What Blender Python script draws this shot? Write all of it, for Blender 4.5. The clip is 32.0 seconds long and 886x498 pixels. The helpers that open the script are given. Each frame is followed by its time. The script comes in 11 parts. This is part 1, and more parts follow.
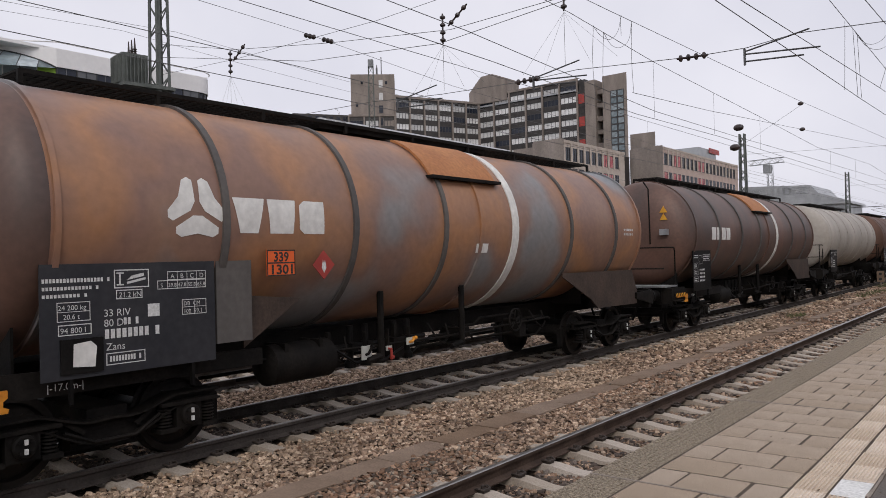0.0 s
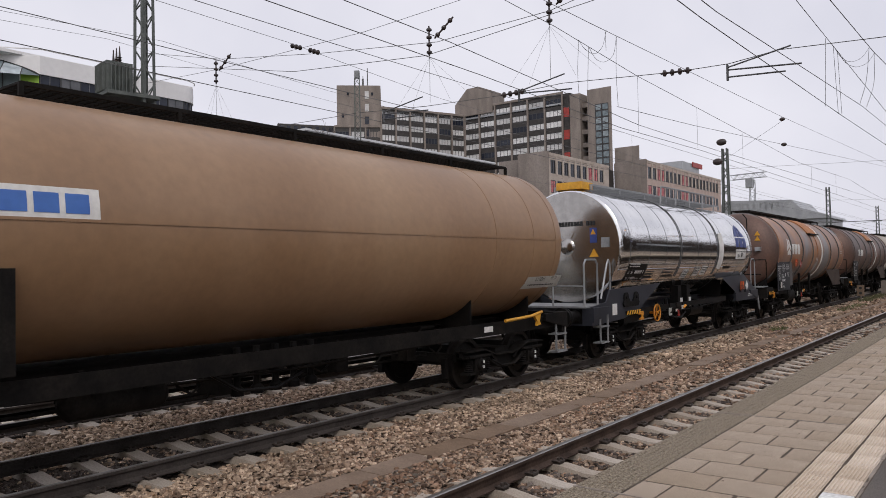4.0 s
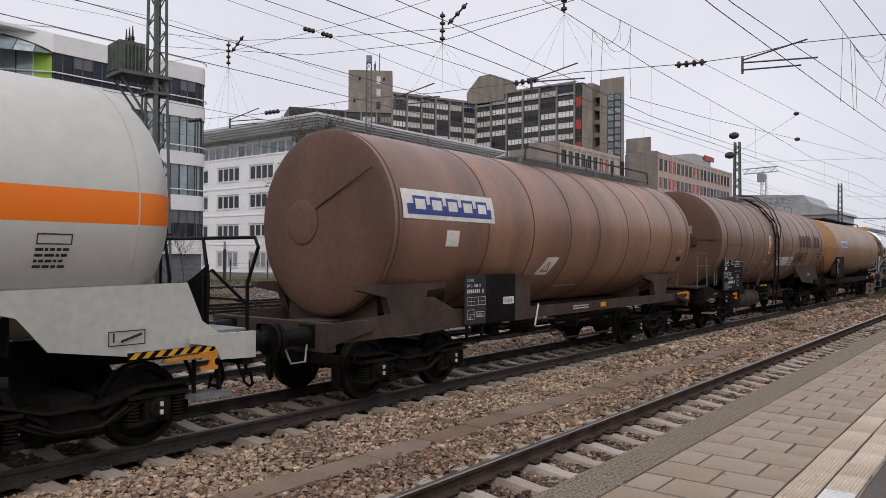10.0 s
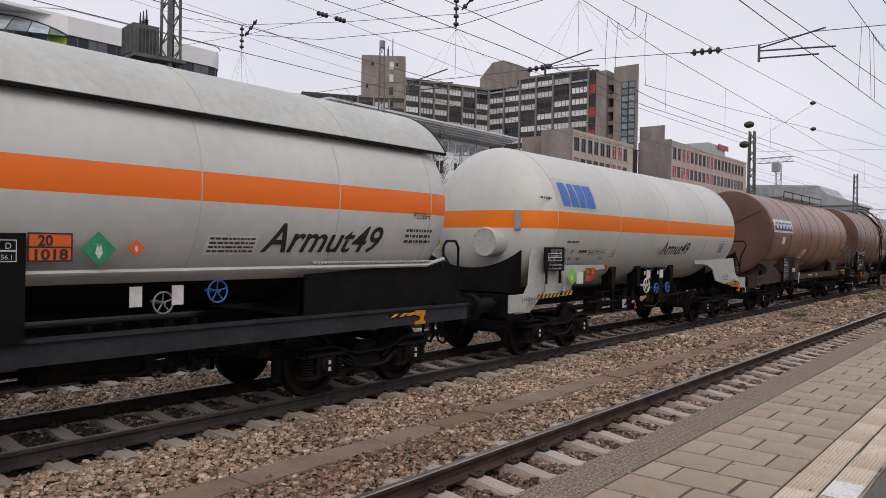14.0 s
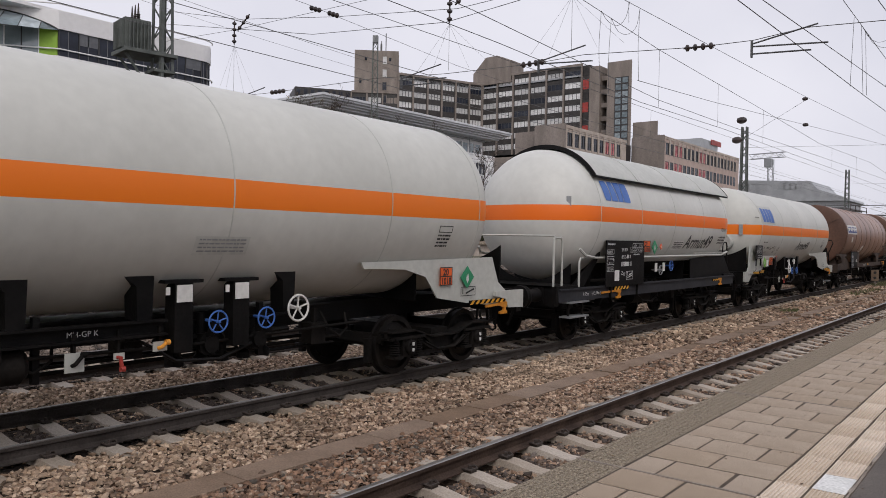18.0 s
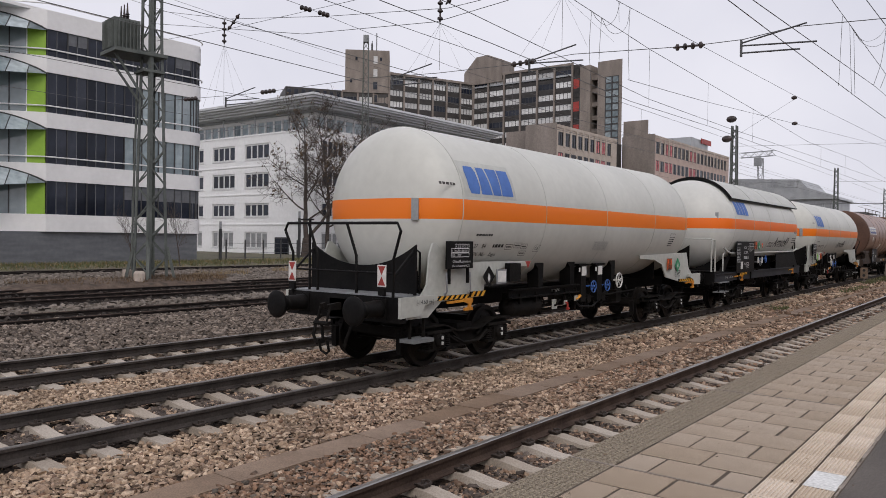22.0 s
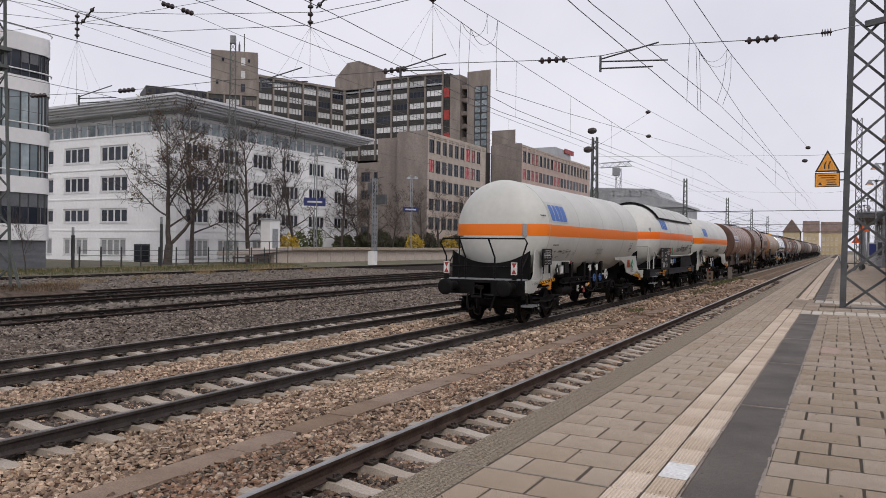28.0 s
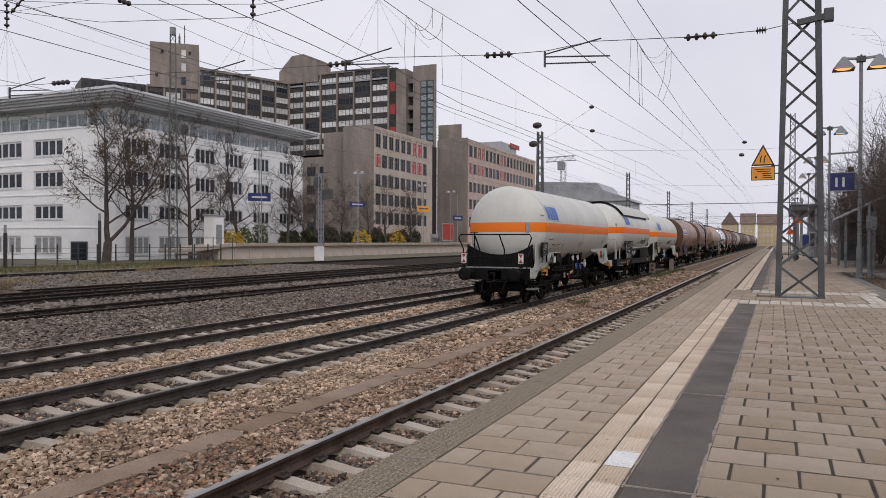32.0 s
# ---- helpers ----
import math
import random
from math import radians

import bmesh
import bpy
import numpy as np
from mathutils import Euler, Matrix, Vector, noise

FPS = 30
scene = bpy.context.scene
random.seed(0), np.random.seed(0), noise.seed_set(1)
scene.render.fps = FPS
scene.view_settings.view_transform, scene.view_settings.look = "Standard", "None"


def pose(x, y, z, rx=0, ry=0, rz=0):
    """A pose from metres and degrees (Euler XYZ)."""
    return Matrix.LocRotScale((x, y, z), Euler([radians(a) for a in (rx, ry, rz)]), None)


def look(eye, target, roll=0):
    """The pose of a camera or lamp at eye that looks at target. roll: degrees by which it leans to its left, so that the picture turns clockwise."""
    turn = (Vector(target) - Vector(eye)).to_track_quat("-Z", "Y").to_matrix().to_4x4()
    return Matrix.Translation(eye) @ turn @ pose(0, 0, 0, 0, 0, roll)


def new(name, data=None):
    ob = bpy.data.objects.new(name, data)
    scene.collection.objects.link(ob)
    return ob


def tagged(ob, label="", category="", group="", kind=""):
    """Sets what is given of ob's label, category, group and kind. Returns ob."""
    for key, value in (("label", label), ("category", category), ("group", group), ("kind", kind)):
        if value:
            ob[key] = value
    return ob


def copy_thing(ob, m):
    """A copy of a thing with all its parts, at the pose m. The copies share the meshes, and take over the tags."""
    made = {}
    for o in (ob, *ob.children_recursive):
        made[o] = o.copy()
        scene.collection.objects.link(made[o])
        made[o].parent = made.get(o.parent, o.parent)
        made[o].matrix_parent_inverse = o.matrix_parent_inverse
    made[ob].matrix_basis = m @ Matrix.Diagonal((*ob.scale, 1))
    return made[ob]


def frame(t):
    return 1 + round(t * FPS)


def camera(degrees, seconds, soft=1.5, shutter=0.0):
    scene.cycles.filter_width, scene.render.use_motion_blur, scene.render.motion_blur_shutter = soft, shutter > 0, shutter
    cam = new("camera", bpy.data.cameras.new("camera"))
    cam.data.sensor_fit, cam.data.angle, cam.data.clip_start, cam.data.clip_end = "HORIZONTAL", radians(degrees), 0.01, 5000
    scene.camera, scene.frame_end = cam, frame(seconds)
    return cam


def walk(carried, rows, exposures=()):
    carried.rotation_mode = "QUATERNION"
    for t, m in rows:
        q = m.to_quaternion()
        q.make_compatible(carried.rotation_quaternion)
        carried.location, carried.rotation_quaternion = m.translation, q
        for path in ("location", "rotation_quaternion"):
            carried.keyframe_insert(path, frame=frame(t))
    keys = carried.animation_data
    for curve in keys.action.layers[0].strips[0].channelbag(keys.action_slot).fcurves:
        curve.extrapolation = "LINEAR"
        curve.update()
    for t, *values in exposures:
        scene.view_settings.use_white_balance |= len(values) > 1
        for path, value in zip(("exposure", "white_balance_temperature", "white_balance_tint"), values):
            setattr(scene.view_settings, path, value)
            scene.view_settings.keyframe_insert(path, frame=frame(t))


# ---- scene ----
EYE = 2.17  # above the rail heads
cam = camera(60.85, 32.0, soft=0.6)
PATH = [
    (0.0, pose(0, 0, EYE, 90.679, 1.428, 38.465)),
    (0.5, pose(0, 0, EYE, 90.720, 1.456, 38.314)),
    (1.0, pose(0, 0, EYE, 90.748, 1.389, 38.268)),
    (1.5, pose(0, 0, EYE, 90.798, 1.385, 38.178)),
    (2.0, pose(0, 0, EYE, 90.784, 1.313, 38.232)),
    (2.5, pose(0, 0, EYE, 91.069, 1.228, 37.913)),
    (3.0, pose(0, 0, EYE, 91.203, 1.150, 37.626)),
    (3.5, pose(0, 0, EYE, 91.301, 1.105, 37.423)),
    (5.5, pose(0, 0, EYE, 92.232, 0.475, 36.865)),
    (6.0, pose(0, 0, EYE, 92.250, 0.145, 36.542)),
    (6.5, pose(0, 0, EYE, 92.312, 0.021, 36.536)),
    (7.0, pose(0, 0, EYE, 92.293, -0.067, 36.453)),
    (7.5, pose(0, 0, EYE, 92.199, -0.049, 36.507)),
    (8.0, pose(0, 0, EYE, 92.020, 0.071, 36.811)),
    (8.5, pose(0, 0, EYE, 91.794, 0.255, 37.276)),
    (9.0, pose(0, 0, EYE, 91.434, 0.122, 37.350)),
    (9.5, pose(0, 0, EYE, 90.996, -0.038, 37.502)),
    (10.0, pose(0, 0, EYE, 90.555, -0.348, 37.903)),
    (10.5, pose(0, 0, EYE, 90.197, -0.549, 38.379)),
    (11.0, pose(0, 0, EYE, 90.192, -0.614, 38.667)),
    (11.5, pose(0, 0, EYE, 90.166, -0.795, 38.594)),
    (12.0, pose(0, 0, EYE, 90.033, -0.820, 38.580)),
    (12.5, pose(0, 0, EYE, 89.878, -0.823, 38.554)),
    (13.0, pose(0, 0, EYE, 89.834, -0.833, 38.447)),
    (13.5, pose(0, 0, EYE, 89.598, -0.984, 38.642)),
    (14.0, pose(0, 0, EYE, 89.525, -1.022, 38.746)),
    (14.5, pose(0, 0, EYE, 89.168, -1.035, 38.860)),
    (15.0, pose(0, 0, EYE, 88.821, -1.027, 38.923)),
    (15.5, pose(0, 0, EYE, 88.588, -1.078, 38.844)),
    (17.5, pose(0, 0, EYE, 89.079, -1.064, 38.373)),
    (18.0, pose(0, 0, EYE, 89.187, -1.019, 38.245)),
    (18.5, pose(0, 0, EYE, 89.197, -0.857, 38.207)),
    (19.0, pose(0, 0, EYE, 89.145, -0.544, 38.135)),
    (19.5, pose(0, 0, EYE, 89.007, -0.467, 38.141)),
    (20.0, pose(0, 0, EYE, 88.820, -0.496, 38.082)),
    (20.5, pose(0, 0, EYE, 88.833, -0.686, 38.036)),
    (21.0, pose(0, 0, EYE, 88.967, -0.721, 37.897)),
    (21.5, pose(0, 0, EYE, 89.088, -0.802, 37.842)),
    (22.0, pose(0, 0, EYE, 89.163, -0.792, 37.603)),
    (22.5, pose(0, 0, EYE, 89.195, -0.824, 36.963)),
    (23.0, pose(0, 0, EYE, 89.095, -0.841, 36.935)),
    (23.5, pose(0, 0, EYE, 89.078, -0.854, 36.937)),
    (24.0, pose(0, 0, EYE, 88.916, -1.109, 36.968)),
    (24.5, pose(0, 0, EYE, 88.913, -1.272, 33.626)),
    (25.0, pose(0, 0, EYE, 88.707, -1.273, 32.975)),
    (25.5, pose(0, 0, EYE, 88.606, -1.252, 32.032)),
    (26.0, pose(0, 0, EYE, 88.723, -1.066, 30.902)),
    (26.5, pose(0, 0, EYE, 88.831, -0.901, 29.959)),
    (28.5, pose(0, 0, EYE, 90.125, -0.451, 27.283)),
    (29.0, pose(0, 0, EYE, 90.413, -0.158, 26.613)),
    (29.5, pose(0, 0, EYE, 90.417, -0.033, 25.817)),
    (30.0, pose(0, 0, EYE, 90.280, -0.065, 24.896)),
    (30.5, pose(0, 0, EYE, 90.071, -0.029, 24.388)),
    (31.0, pose(0, 0, EYE, 89.800, -0.073, 24.095)),
    (31.5, pose(0, 0, EYE, 89.582, -0.109, 23.984)),
    (32.0, pose(0, 0, EYE, 89.376, -0.150, 23.914)),
]
walk(cam, PATH, [(0.0, 0.21, 6660, 12), (32.0, 0.21, 6660, 12)])

# seconds, metres that the train has run
TRAIN_WAY = [
    (0.0, -0.00), (0.5, 3.58), (1.0, 7.13), (1.5, 10.61), (2.0, 14.02), (2.5, 17.42),
    (3.0, 20.84), (3.5, 24.28), (5.5, 39.07), (6.0, 42.44), (6.5, 45.75), (7.0, 48.98),
    (7.5, 52.08), (8.0, 55.17), (9.0, 61.32), (10.0, 67.17), (11.0, 72.59), (12.0, 77.34),
    (13.0, 81.80), (14.0, 86.02), (15.0, 90.00), (15.5, 91.83), (17.5, 98.75), (18.0, 100.23),
    (19.0, 102.93), (20.0, 105.58), (21.0, 108.07), (22.0, 110.41), (23.0, 112.54), (24.0, 114.45),
    (25.0, 116.22), (26.0, 117.80), (26.5, 118.54), (28.5, 121.49), (29.0, 122.25), (30.0, 123.69),
    (31.0, 124.85), (32.0, 125.95),
]

# ---- world, sun ----
world = bpy.data.worlds.new("overcast")
scene.world = world
world.use_nodes = True
wn = world.node_tree
wn.nodes.clear()
w_out = wn.nodes.new("ShaderNodeOutputWorld")
w_bg = wn.nodes.new("ShaderNodeBackground")
w_sky = wn.nodes.new("ShaderNodeTexSky")
w_sky.sky_type = "NISHITA"
w_sky.sun_disc = False
w_sky.sun_elevation, w_sky.sun_rotation = radians(38), radians(150)
w_sky.dust_density = 4.0
w_hsv = wn.nodes.new("ShaderNodeHueSaturation")
w_hsv.inputs["Saturation"].default_value = 0.25
w_hsv.inputs["Value"].default_value = 0.12
w_mix = wn.nodes.new("ShaderNodeMix")
w_mix.data_type = "RGBA"
w_mix.inputs["Factor"].default_value = 0.86
w_mix.inputs["B"].default_value = (0.685, 0.70, 0.785, 1)
wn.links.new(w_sky.outputs[0], w_hsv.inputs["Color"])
wn.links.new(w_hsv.outputs[0], w_mix.inputs["A"])
w_tc = wn.nodes.new("ShaderNodeTexCoord")
w_noise = wn.nodes.new("ShaderNodeTexNoise")
w_noise.inputs["Scale"].default_value, w_noise.inputs["Detail"].default_value = 3.2, 6.0
w_ramp = wn.nodes.new("ShaderNodeValToRGB")
w_ramp.color_ramp.elements[0].position, w_ramp.color_ramp.elements[0].color = 0.30, (0.90, 0.905, 0.93, 1)
w_ramp.color_ramp.elements[1].position, w_ramp.color_ramp.elements[1].color = 0.68, (1.06, 1.055, 1.05, 1)
w_cloud = wn.nodes.new("ShaderNodeMix")
w_cloud.data_type, w_cloud.blend_type = "RGBA", "MULTIPLY"
w_cloud.inputs["Factor"].default_value = 1.0
wn.links.new(w_tc.outputs["Generated"], w_noise.inputs["Vector"])
wn.links.new(w_noise.outputs["Fac"], w_ramp.inputs[0])
wn.links.new(w_mix.outputs["Result"], w_cloud.inputs["A"])
wn.links.new(w_ramp.outputs[0], w_cloud.inputs["B"])
wn.links.new(w_cloud.outputs["Result"], w_bg.inputs["Color"])
w_bg.inputs["Strength"].default_value = 1.0
wn.links.new(w_bg.outputs[0], w_out.inputs["Surface"])
sun = new("sun", bpy.data.lights.new("sun", "SUN"))
sun.data.energy, sun.data.angle, sun.data.color = 0.7, radians(25), (1.0, 0.96, 0.9)
sun.matrix_world = look((30, -20, 40), (0, 10, 0))


# ---- materials ----
def mat(name, cols, rough=0.8, metal=0.0, scale=3.0, stretch=(1, 1, 1), fine=40.0, vary=0.25, bump=0.2, rnd="", rvary=0.25,
        stops=None, spec=0.5, detail=5.0, emit=None):
    m = bpy.data.materials.new(name)
    m.use_nodes = True
    nt = m.node_tree
    b = nt.nodes["Principled BSDF"]
    tc = nt.nodes.new("ShaderNodeTexCoord")
    mp = nt.nodes.new("ShaderNodeMapping")
    mp.inputs["Scale"].default_value = stretch
    nt.links.new(tc.outputs["Object"], mp.inputs[0])
    n1 = nt.nodes.new("ShaderNodeTexNoise")
    n1.inputs["Scale"].default_value, n1.inputs["Detail"].default_value = scale, detail
    nt.links.new(mp.outputs[0], n1.inputs["Vector"])
    ramp = nt.nodes.new("ShaderNodeValToRGB")
    els = ramp.color_ramp.elements
    k = len(cols)
    st = stops or [0.3 + 0.4 * i / max(1, k - 1) for i in range(k)]
    els[0].position, els[0].color = st[0], (*cols[0], 1)
    els[1].position, els[1].color = st[-1], (*cols[-1], 1)
    for i in range(1, k - 1):
        e = els.new(st[i])
        e.color = (*cols[i], 1)
    nt.links.new(n1.outputs["Fac"], ramp.inputs[0])
    n2 = nt.nodes.new("ShaderNodeTexNoise")
    n2.inputs["Scale"].default_value, n2.inputs["Detail"].default_value = fine, 4.0
    nt.links.new(tc.outputs["Object"], n2.inputs["Vector"])
    mr = nt.nodes.new("ShaderNodeMapRange")
    mr.inputs["From Min"].default_value, mr.inputs["From Max"].default_value = 0.25, 0.75
    mr.inputs["To Min"].default_value, mr.inputs["To Max"].default_value = 1 - vary, 1 + vary
    nt.links.new(n2.outputs["Fac"], mr.inputs["Value"])
    hsv = nt.nodes.new("ShaderNodeHueSaturation")
    nt.links.new(ramp.outputs[0], hsv.inputs["Color"])
    last = mr.outputs[0]
    if rnd:
        src = nt.nodes.new("ShaderNodeObjectInfo" if rnd == "object" else "ShaderNodeNewGeometry")
        out = src.outputs["Random"] if rnd == "object" else src.outputs["Random Per Island"]
        r2 = nt.nodes.new("ShaderNodeMapRange")
        r2.inputs["To Min"].default_value, r2.inputs["To Max"].default_value = 1 - rvary, 1 + rvary
        nt.links.new(out, r2.inputs["Value"])
        mm = nt.nodes.new("ShaderNodeMath")
        mm.operation = "MULTIPLY"
        nt.links.new(last, mm.inputs[0])
        nt.links.new(r2.outputs[0], mm.inputs[1])
        last = mm.outputs[0]
        # a slight shift of hue and saturation with the value
        r3 = nt.nodes.new("ShaderNodeMapRange")
        r3.inputs["To Min"].default_value, r3.inputs["To Max"].default_value = 1 + min(rvary, 0.25), 1 - min(rvary, 0.25)
        nt.links.new(out, r3.inputs["Value"])
        nt.links.new(r3.outputs[0], hsv.inputs["Saturation"])
    nt.links.new(last, hsv.inputs["Value"])
    nt.links.new(hsv.outputs[0], b.inputs["Base Color"])
    b.inputs["Roughness"].default_value, b.inputs["Metallic"].default_value = rough, metal
    b.inputs["Specular IOR Level"].default_value = spec
    if bump:
        bp = nt.nodes.new("ShaderNodeBump")
        bp.inputs["Strength"].default_value, bp.inputs["Distance"].default_value = bump, 0.02
        nt.links.new(n2.outputs["Fac"], bp.inputs["Height"])
        nt.links.new(bp.outputs[0], b.inputs["Normal"])
    if emit:
        b.inputs["Emission Color"].default_value = (*emit[0], 1)
        b.inputs["Emission Strength"].default_value = emit[1]
    return m


def banded(m, z0, z1, colour):
    """A painted band between two heights over a material's colour."""
    nt = m.node_tree
    b = nt.nodes["Principled BSDF"]
    src = b.inputs["Base Color"].links[0].from_socket
    tc = nt.nodes.new("ShaderNodeTexCoord")
    sx = nt.nodes.new("ShaderNodeSeparateXYZ")
    nt.links.new(tc.outputs["Object"], sx.inputs[0])
    lo = nt.nodes.new("ShaderNodeMath")
    lo.operation = "GREATER_THAN"
    lo.inputs[1].default_value = z0
    hi = nt.nodes.new("ShaderNodeMath")
    hi.operation = "LESS_THAN"
    hi.inputs[1].default_value = z1
    both = nt.nodes.new("ShaderNodeMath")
    both.operation = "MULTIPLY"
    nt.links.new(sx.outputs["Z"], lo.inputs[0])
    nt.links.new(sx.outputs["Z"], hi.inputs[0])
    nt.links.new(lo.outputs[0], both.inputs[0])
    nt.links.new(hi.outputs[0], both.inputs[1])
    mx = nt.nodes.new("ShaderNodeMix")
    mx.data_type = "RGBA"
    nt.links.new(both.outputs[0], mx.inputs["Factor"])
    nt.links.new(src, mx.inputs["A"])
    mx.inputs["B"].default_value = (*colour, 1)
    nt.links.new(mx.outputs["Result"], b.inputs["Base Color"])
    return m


def stone_mat(name, palette, dust=0.3):
    """Broken stones: each takes its own colour from a palette, with grain and dust over it."""
    m = bpy.data.materials.new(name)
    m.use_nodes = True
    nt = m.node_tree
    b = nt.nodes["Principled BSDF"]
    geo = nt.nodes.new("ShaderNodeNewGeometry")
    ramp = nt.nodes.new("ShaderNodeValToRGB")
    els = ramp.color_ramp.elements
    els[0].color, els[-1].color = (*palette[0], 1), (*palette[-1], 1)
    for i in range(1, len(palette) - 1):
        els.new(i / (len(palette) - 1)).color = (*palette[i], 1)
    nt.links.new(geo.outputs["Random Per Island"], ramp.inputs[0])
    tc = nt.nodes.new("ShaderNodeTexCoord")
    wide = nt.nodes.new("ShaderNodeTexNoise")
    wide.inputs["Scale"].default_value, wide.inputs["Detail"].default_value = 0.9, 4.0
    grain = nt.nodes.new("ShaderNodeTexNoise")
    grain.inputs["Scale"].default_value, grain.inputs["Detail"].default_value = 55.0, 3.0
    nt.links.new(tc.outputs["Object"], wide.inputs["Vector"])
    nt.links.new(tc.outputs["Object"], grain.inputs["Vector"])
    r1 = nt.nodes.new("ShaderNodeMapRange")
    r1.inputs["From Min"].default_value, r1.inputs["From Max"].default_value = 0.3, 0.7
    r1.inputs["To Min"].default_value, r1.inputs["To Max"].default_value = 1 - dust, 1 + dust
    r2 = nt.nodes.new("ShaderNodeMapRange")
    r2.inputs["From Min"].default_value, r2.inputs["From Max"].default_value = 0.3, 0.7
    r2.inputs["To Min"].default_value, r2.inputs["To Max"].default_value = 0.78, 1.22
    nt.links.new(wide.outputs["Fac"], r1.inputs["Value"])
    nt.links.new(grain.outputs["Fac"], r2.inputs["Value"])
    mul = nt.nodes.new("ShaderNodeMath")
    mul.operation = "MULTIPLY"
    nt.links.new(r1.outputs[0], mul.inputs[0])
    nt.links.new(r2.outputs[0], mul.inputs[1])
    hsv = nt.nodes.new("ShaderNodeHueSaturation")
    nt.links.new(ramp.outputs[0], hsv.inputs["Color"])
    nt.links.new(mul.outputs[0], hsv.inputs["Value"])
    nt.links.new(hsv.outputs[0], b.inputs["Base Color"])
    b.inputs["Roughness"].default_value, b.inputs["Specular IOR Level"].default_value = 0.9, 0.3
    return m


M = {}
M["stone"] = stone_mat("ballast stone", [(0.041, 0.027, 0.02), (0.38, 0.262, 0.18), (0.138, 0.103, 0.08), (0.494, 0.351, 0.246), (0.08, 0.05, 0.037), (0.286, 0.183, 0.12), (0.633, 0.482, 0.359), (0.183, 0.104, 0.068)])
M["stone_grey"] = stone_mat("grey ballast stone", [(0.020, 0.016, 0.013), (0.205, 0.165, 0.135), (0.050, 0.039, 0.032), (0.350, 0.290, 0.240), (0.075, 0.056, 0.045), (0.255, 0.205, 0.168), (0.034, 0.027, 0.022)])
# both beds near black: shade in the stones' gaps is put into their colour
M["bed"] = mat("ballast bed", [(0.014, 0.010, 0.008), (0.032, 0.023, 0.017), (0.07, 0.051, 0.038)], 0.95, scale=22, fine=40, vary=0.6, bump=1.0, detail=8, spec=0.1)
M["bed_grey"] = mat("grey ballast bed", [(0.014, 0.011, 0.009), (0.032, 0.026, 0.021), (0.08, 0.066, 0.055)], 0.95, scale=22, fine=40, vary=0.6, bump=1.0, detail=8, spec=0.1)
M["earth"] = mat("earth and grass", [(0.10, 0.085, 0.065), (0.14, 0.125, 0.085), (0.10, 0.12, 0.05)], 0.95, scale=0.4, fine=9, vary=0.4, bump=0.6)
M["sleeper"] = mat("concrete sleeper", [(0.30, 0.25, 0.20), (0.445, 0.385, 0.32)], 0.9, scale=2.5, fine=50, vary=0.25, rnd="object", rvary=0.18)
M["rail"] = mat("rusty rail", [(0.042, 0.028, 0.022), (0.088, 0.060, 0.047)], 0.75, scale=3, fine=40, vary=0.3, spec=0.15)
M["rail_grey"] = mat("grey-brown rail", [(0.028, 0.023, 0.020), (0.062, 0.052, 0.047)], 0.7, scale=3, fine=40, vary=0.3, spec=0.25)
M["rail_head"] = mat("worn rail head", [(0.12, 0.105, 0.095), (0.22, 0.20, 0.185)], 0.38, metal=0.6, scale=2, fine=30, vary=0.2, bump=0.05)
M["rail_bright"] = mat("polished rail head", [(0.24, 0.23, 0.22), (0.36, 0.35, 0.335)], 0.3, metal=0.8, scale=2, fine=30, vary=0.15, bump=0.03)
M["rail_dark"] = mat("dark rusted rail", [(0.016, 0.013, 0.012), (0.036, 0.029, 0.026)], 0.75, scale=3, fine=40, vary=0.3, spec=0.15)
M["clip"] = mat("rail clip", [(0.03, 0.024, 0.02), (0.07, 0.05, 0.04)], 0.8)
M["duct"] = mat("cable duct slab", [(0.185, 0.126, 0.086), (0.275, 0.196, 0.138)], 0.9, scale=2, fine=60, vary=0.3, rnd="object", rvary=0.12)
M["walk_slab"] = mat("worn walkway slab", [(0.292, 0.228, 0.166), (0.405, 0.322, 0.242)], 0.9, scale=3.2, fine=170, vary=1.0, bump=0.25, rnd="object", rvary=0.08)
M["paver"] = mat("concrete paver", [(0.262, 0.204, 0.148), (0.365, 0.291, 0.218)], 0.9, scale=3.2, fine=170, vary=1.0, bump=0.3, rnd="object", rvary=0.12)
M["paver_far"] = mat("far concrete pavers", [(0.262, 0.204, 0.148), (0.365, 0.291, 0.218)], 0.9, scale=2.6, fine=150, vary=0.6, rnd="island", rvary=0.12)
M["joint"] = mat("paving joint", [(0.040, 0.033, 0.025), (0.075, 0.061, 0.048)], 0.95, scale=5, fine=60, spec=0.2)
M["joint_pale"] = mat("sanded slab joint", [(0.060, 0.046, 0.035), (0.115, 0.092, 0.072)], 0.95, scale=5, fine=60, spec=0.2)
M["edge"] = mat("grainy platform edge", [(0.090, 0.070, 0.048), (0.40, 0.333, 0.245)], 0.95, scale=60, fine=160, vary=0.6, bump=0.6)
M["tactile"] = mat("cream tactile slab", [(0.53, 0.43, 0.335), (0.66, 0.56, 0.455)], 0.85, scale=3.5, fine=70, vary=0.22, rnd="object", rvary=0.12)
M["white_slab"] = mat("white slab", [(0.62, 0.62, 0.60), (0.78, 0.78, 0.76)], 0.8, scale=6, fine=50)
M["pale_slab"] = mat("weathered cream slab", [(0.43, 0.385, 0.325), (0.57, 0.515, 0.445)], 0.85, scale=3.5, fine=70, vary=0.22, rnd="object", rvary=0.15)
M["lid_pink"] = mat("pinkish paved lid", [(0.33, 0.235, 0.185), (0.42, 0.31, 0.25)], 0.9, scale=4, fine=80, vary=0.4)
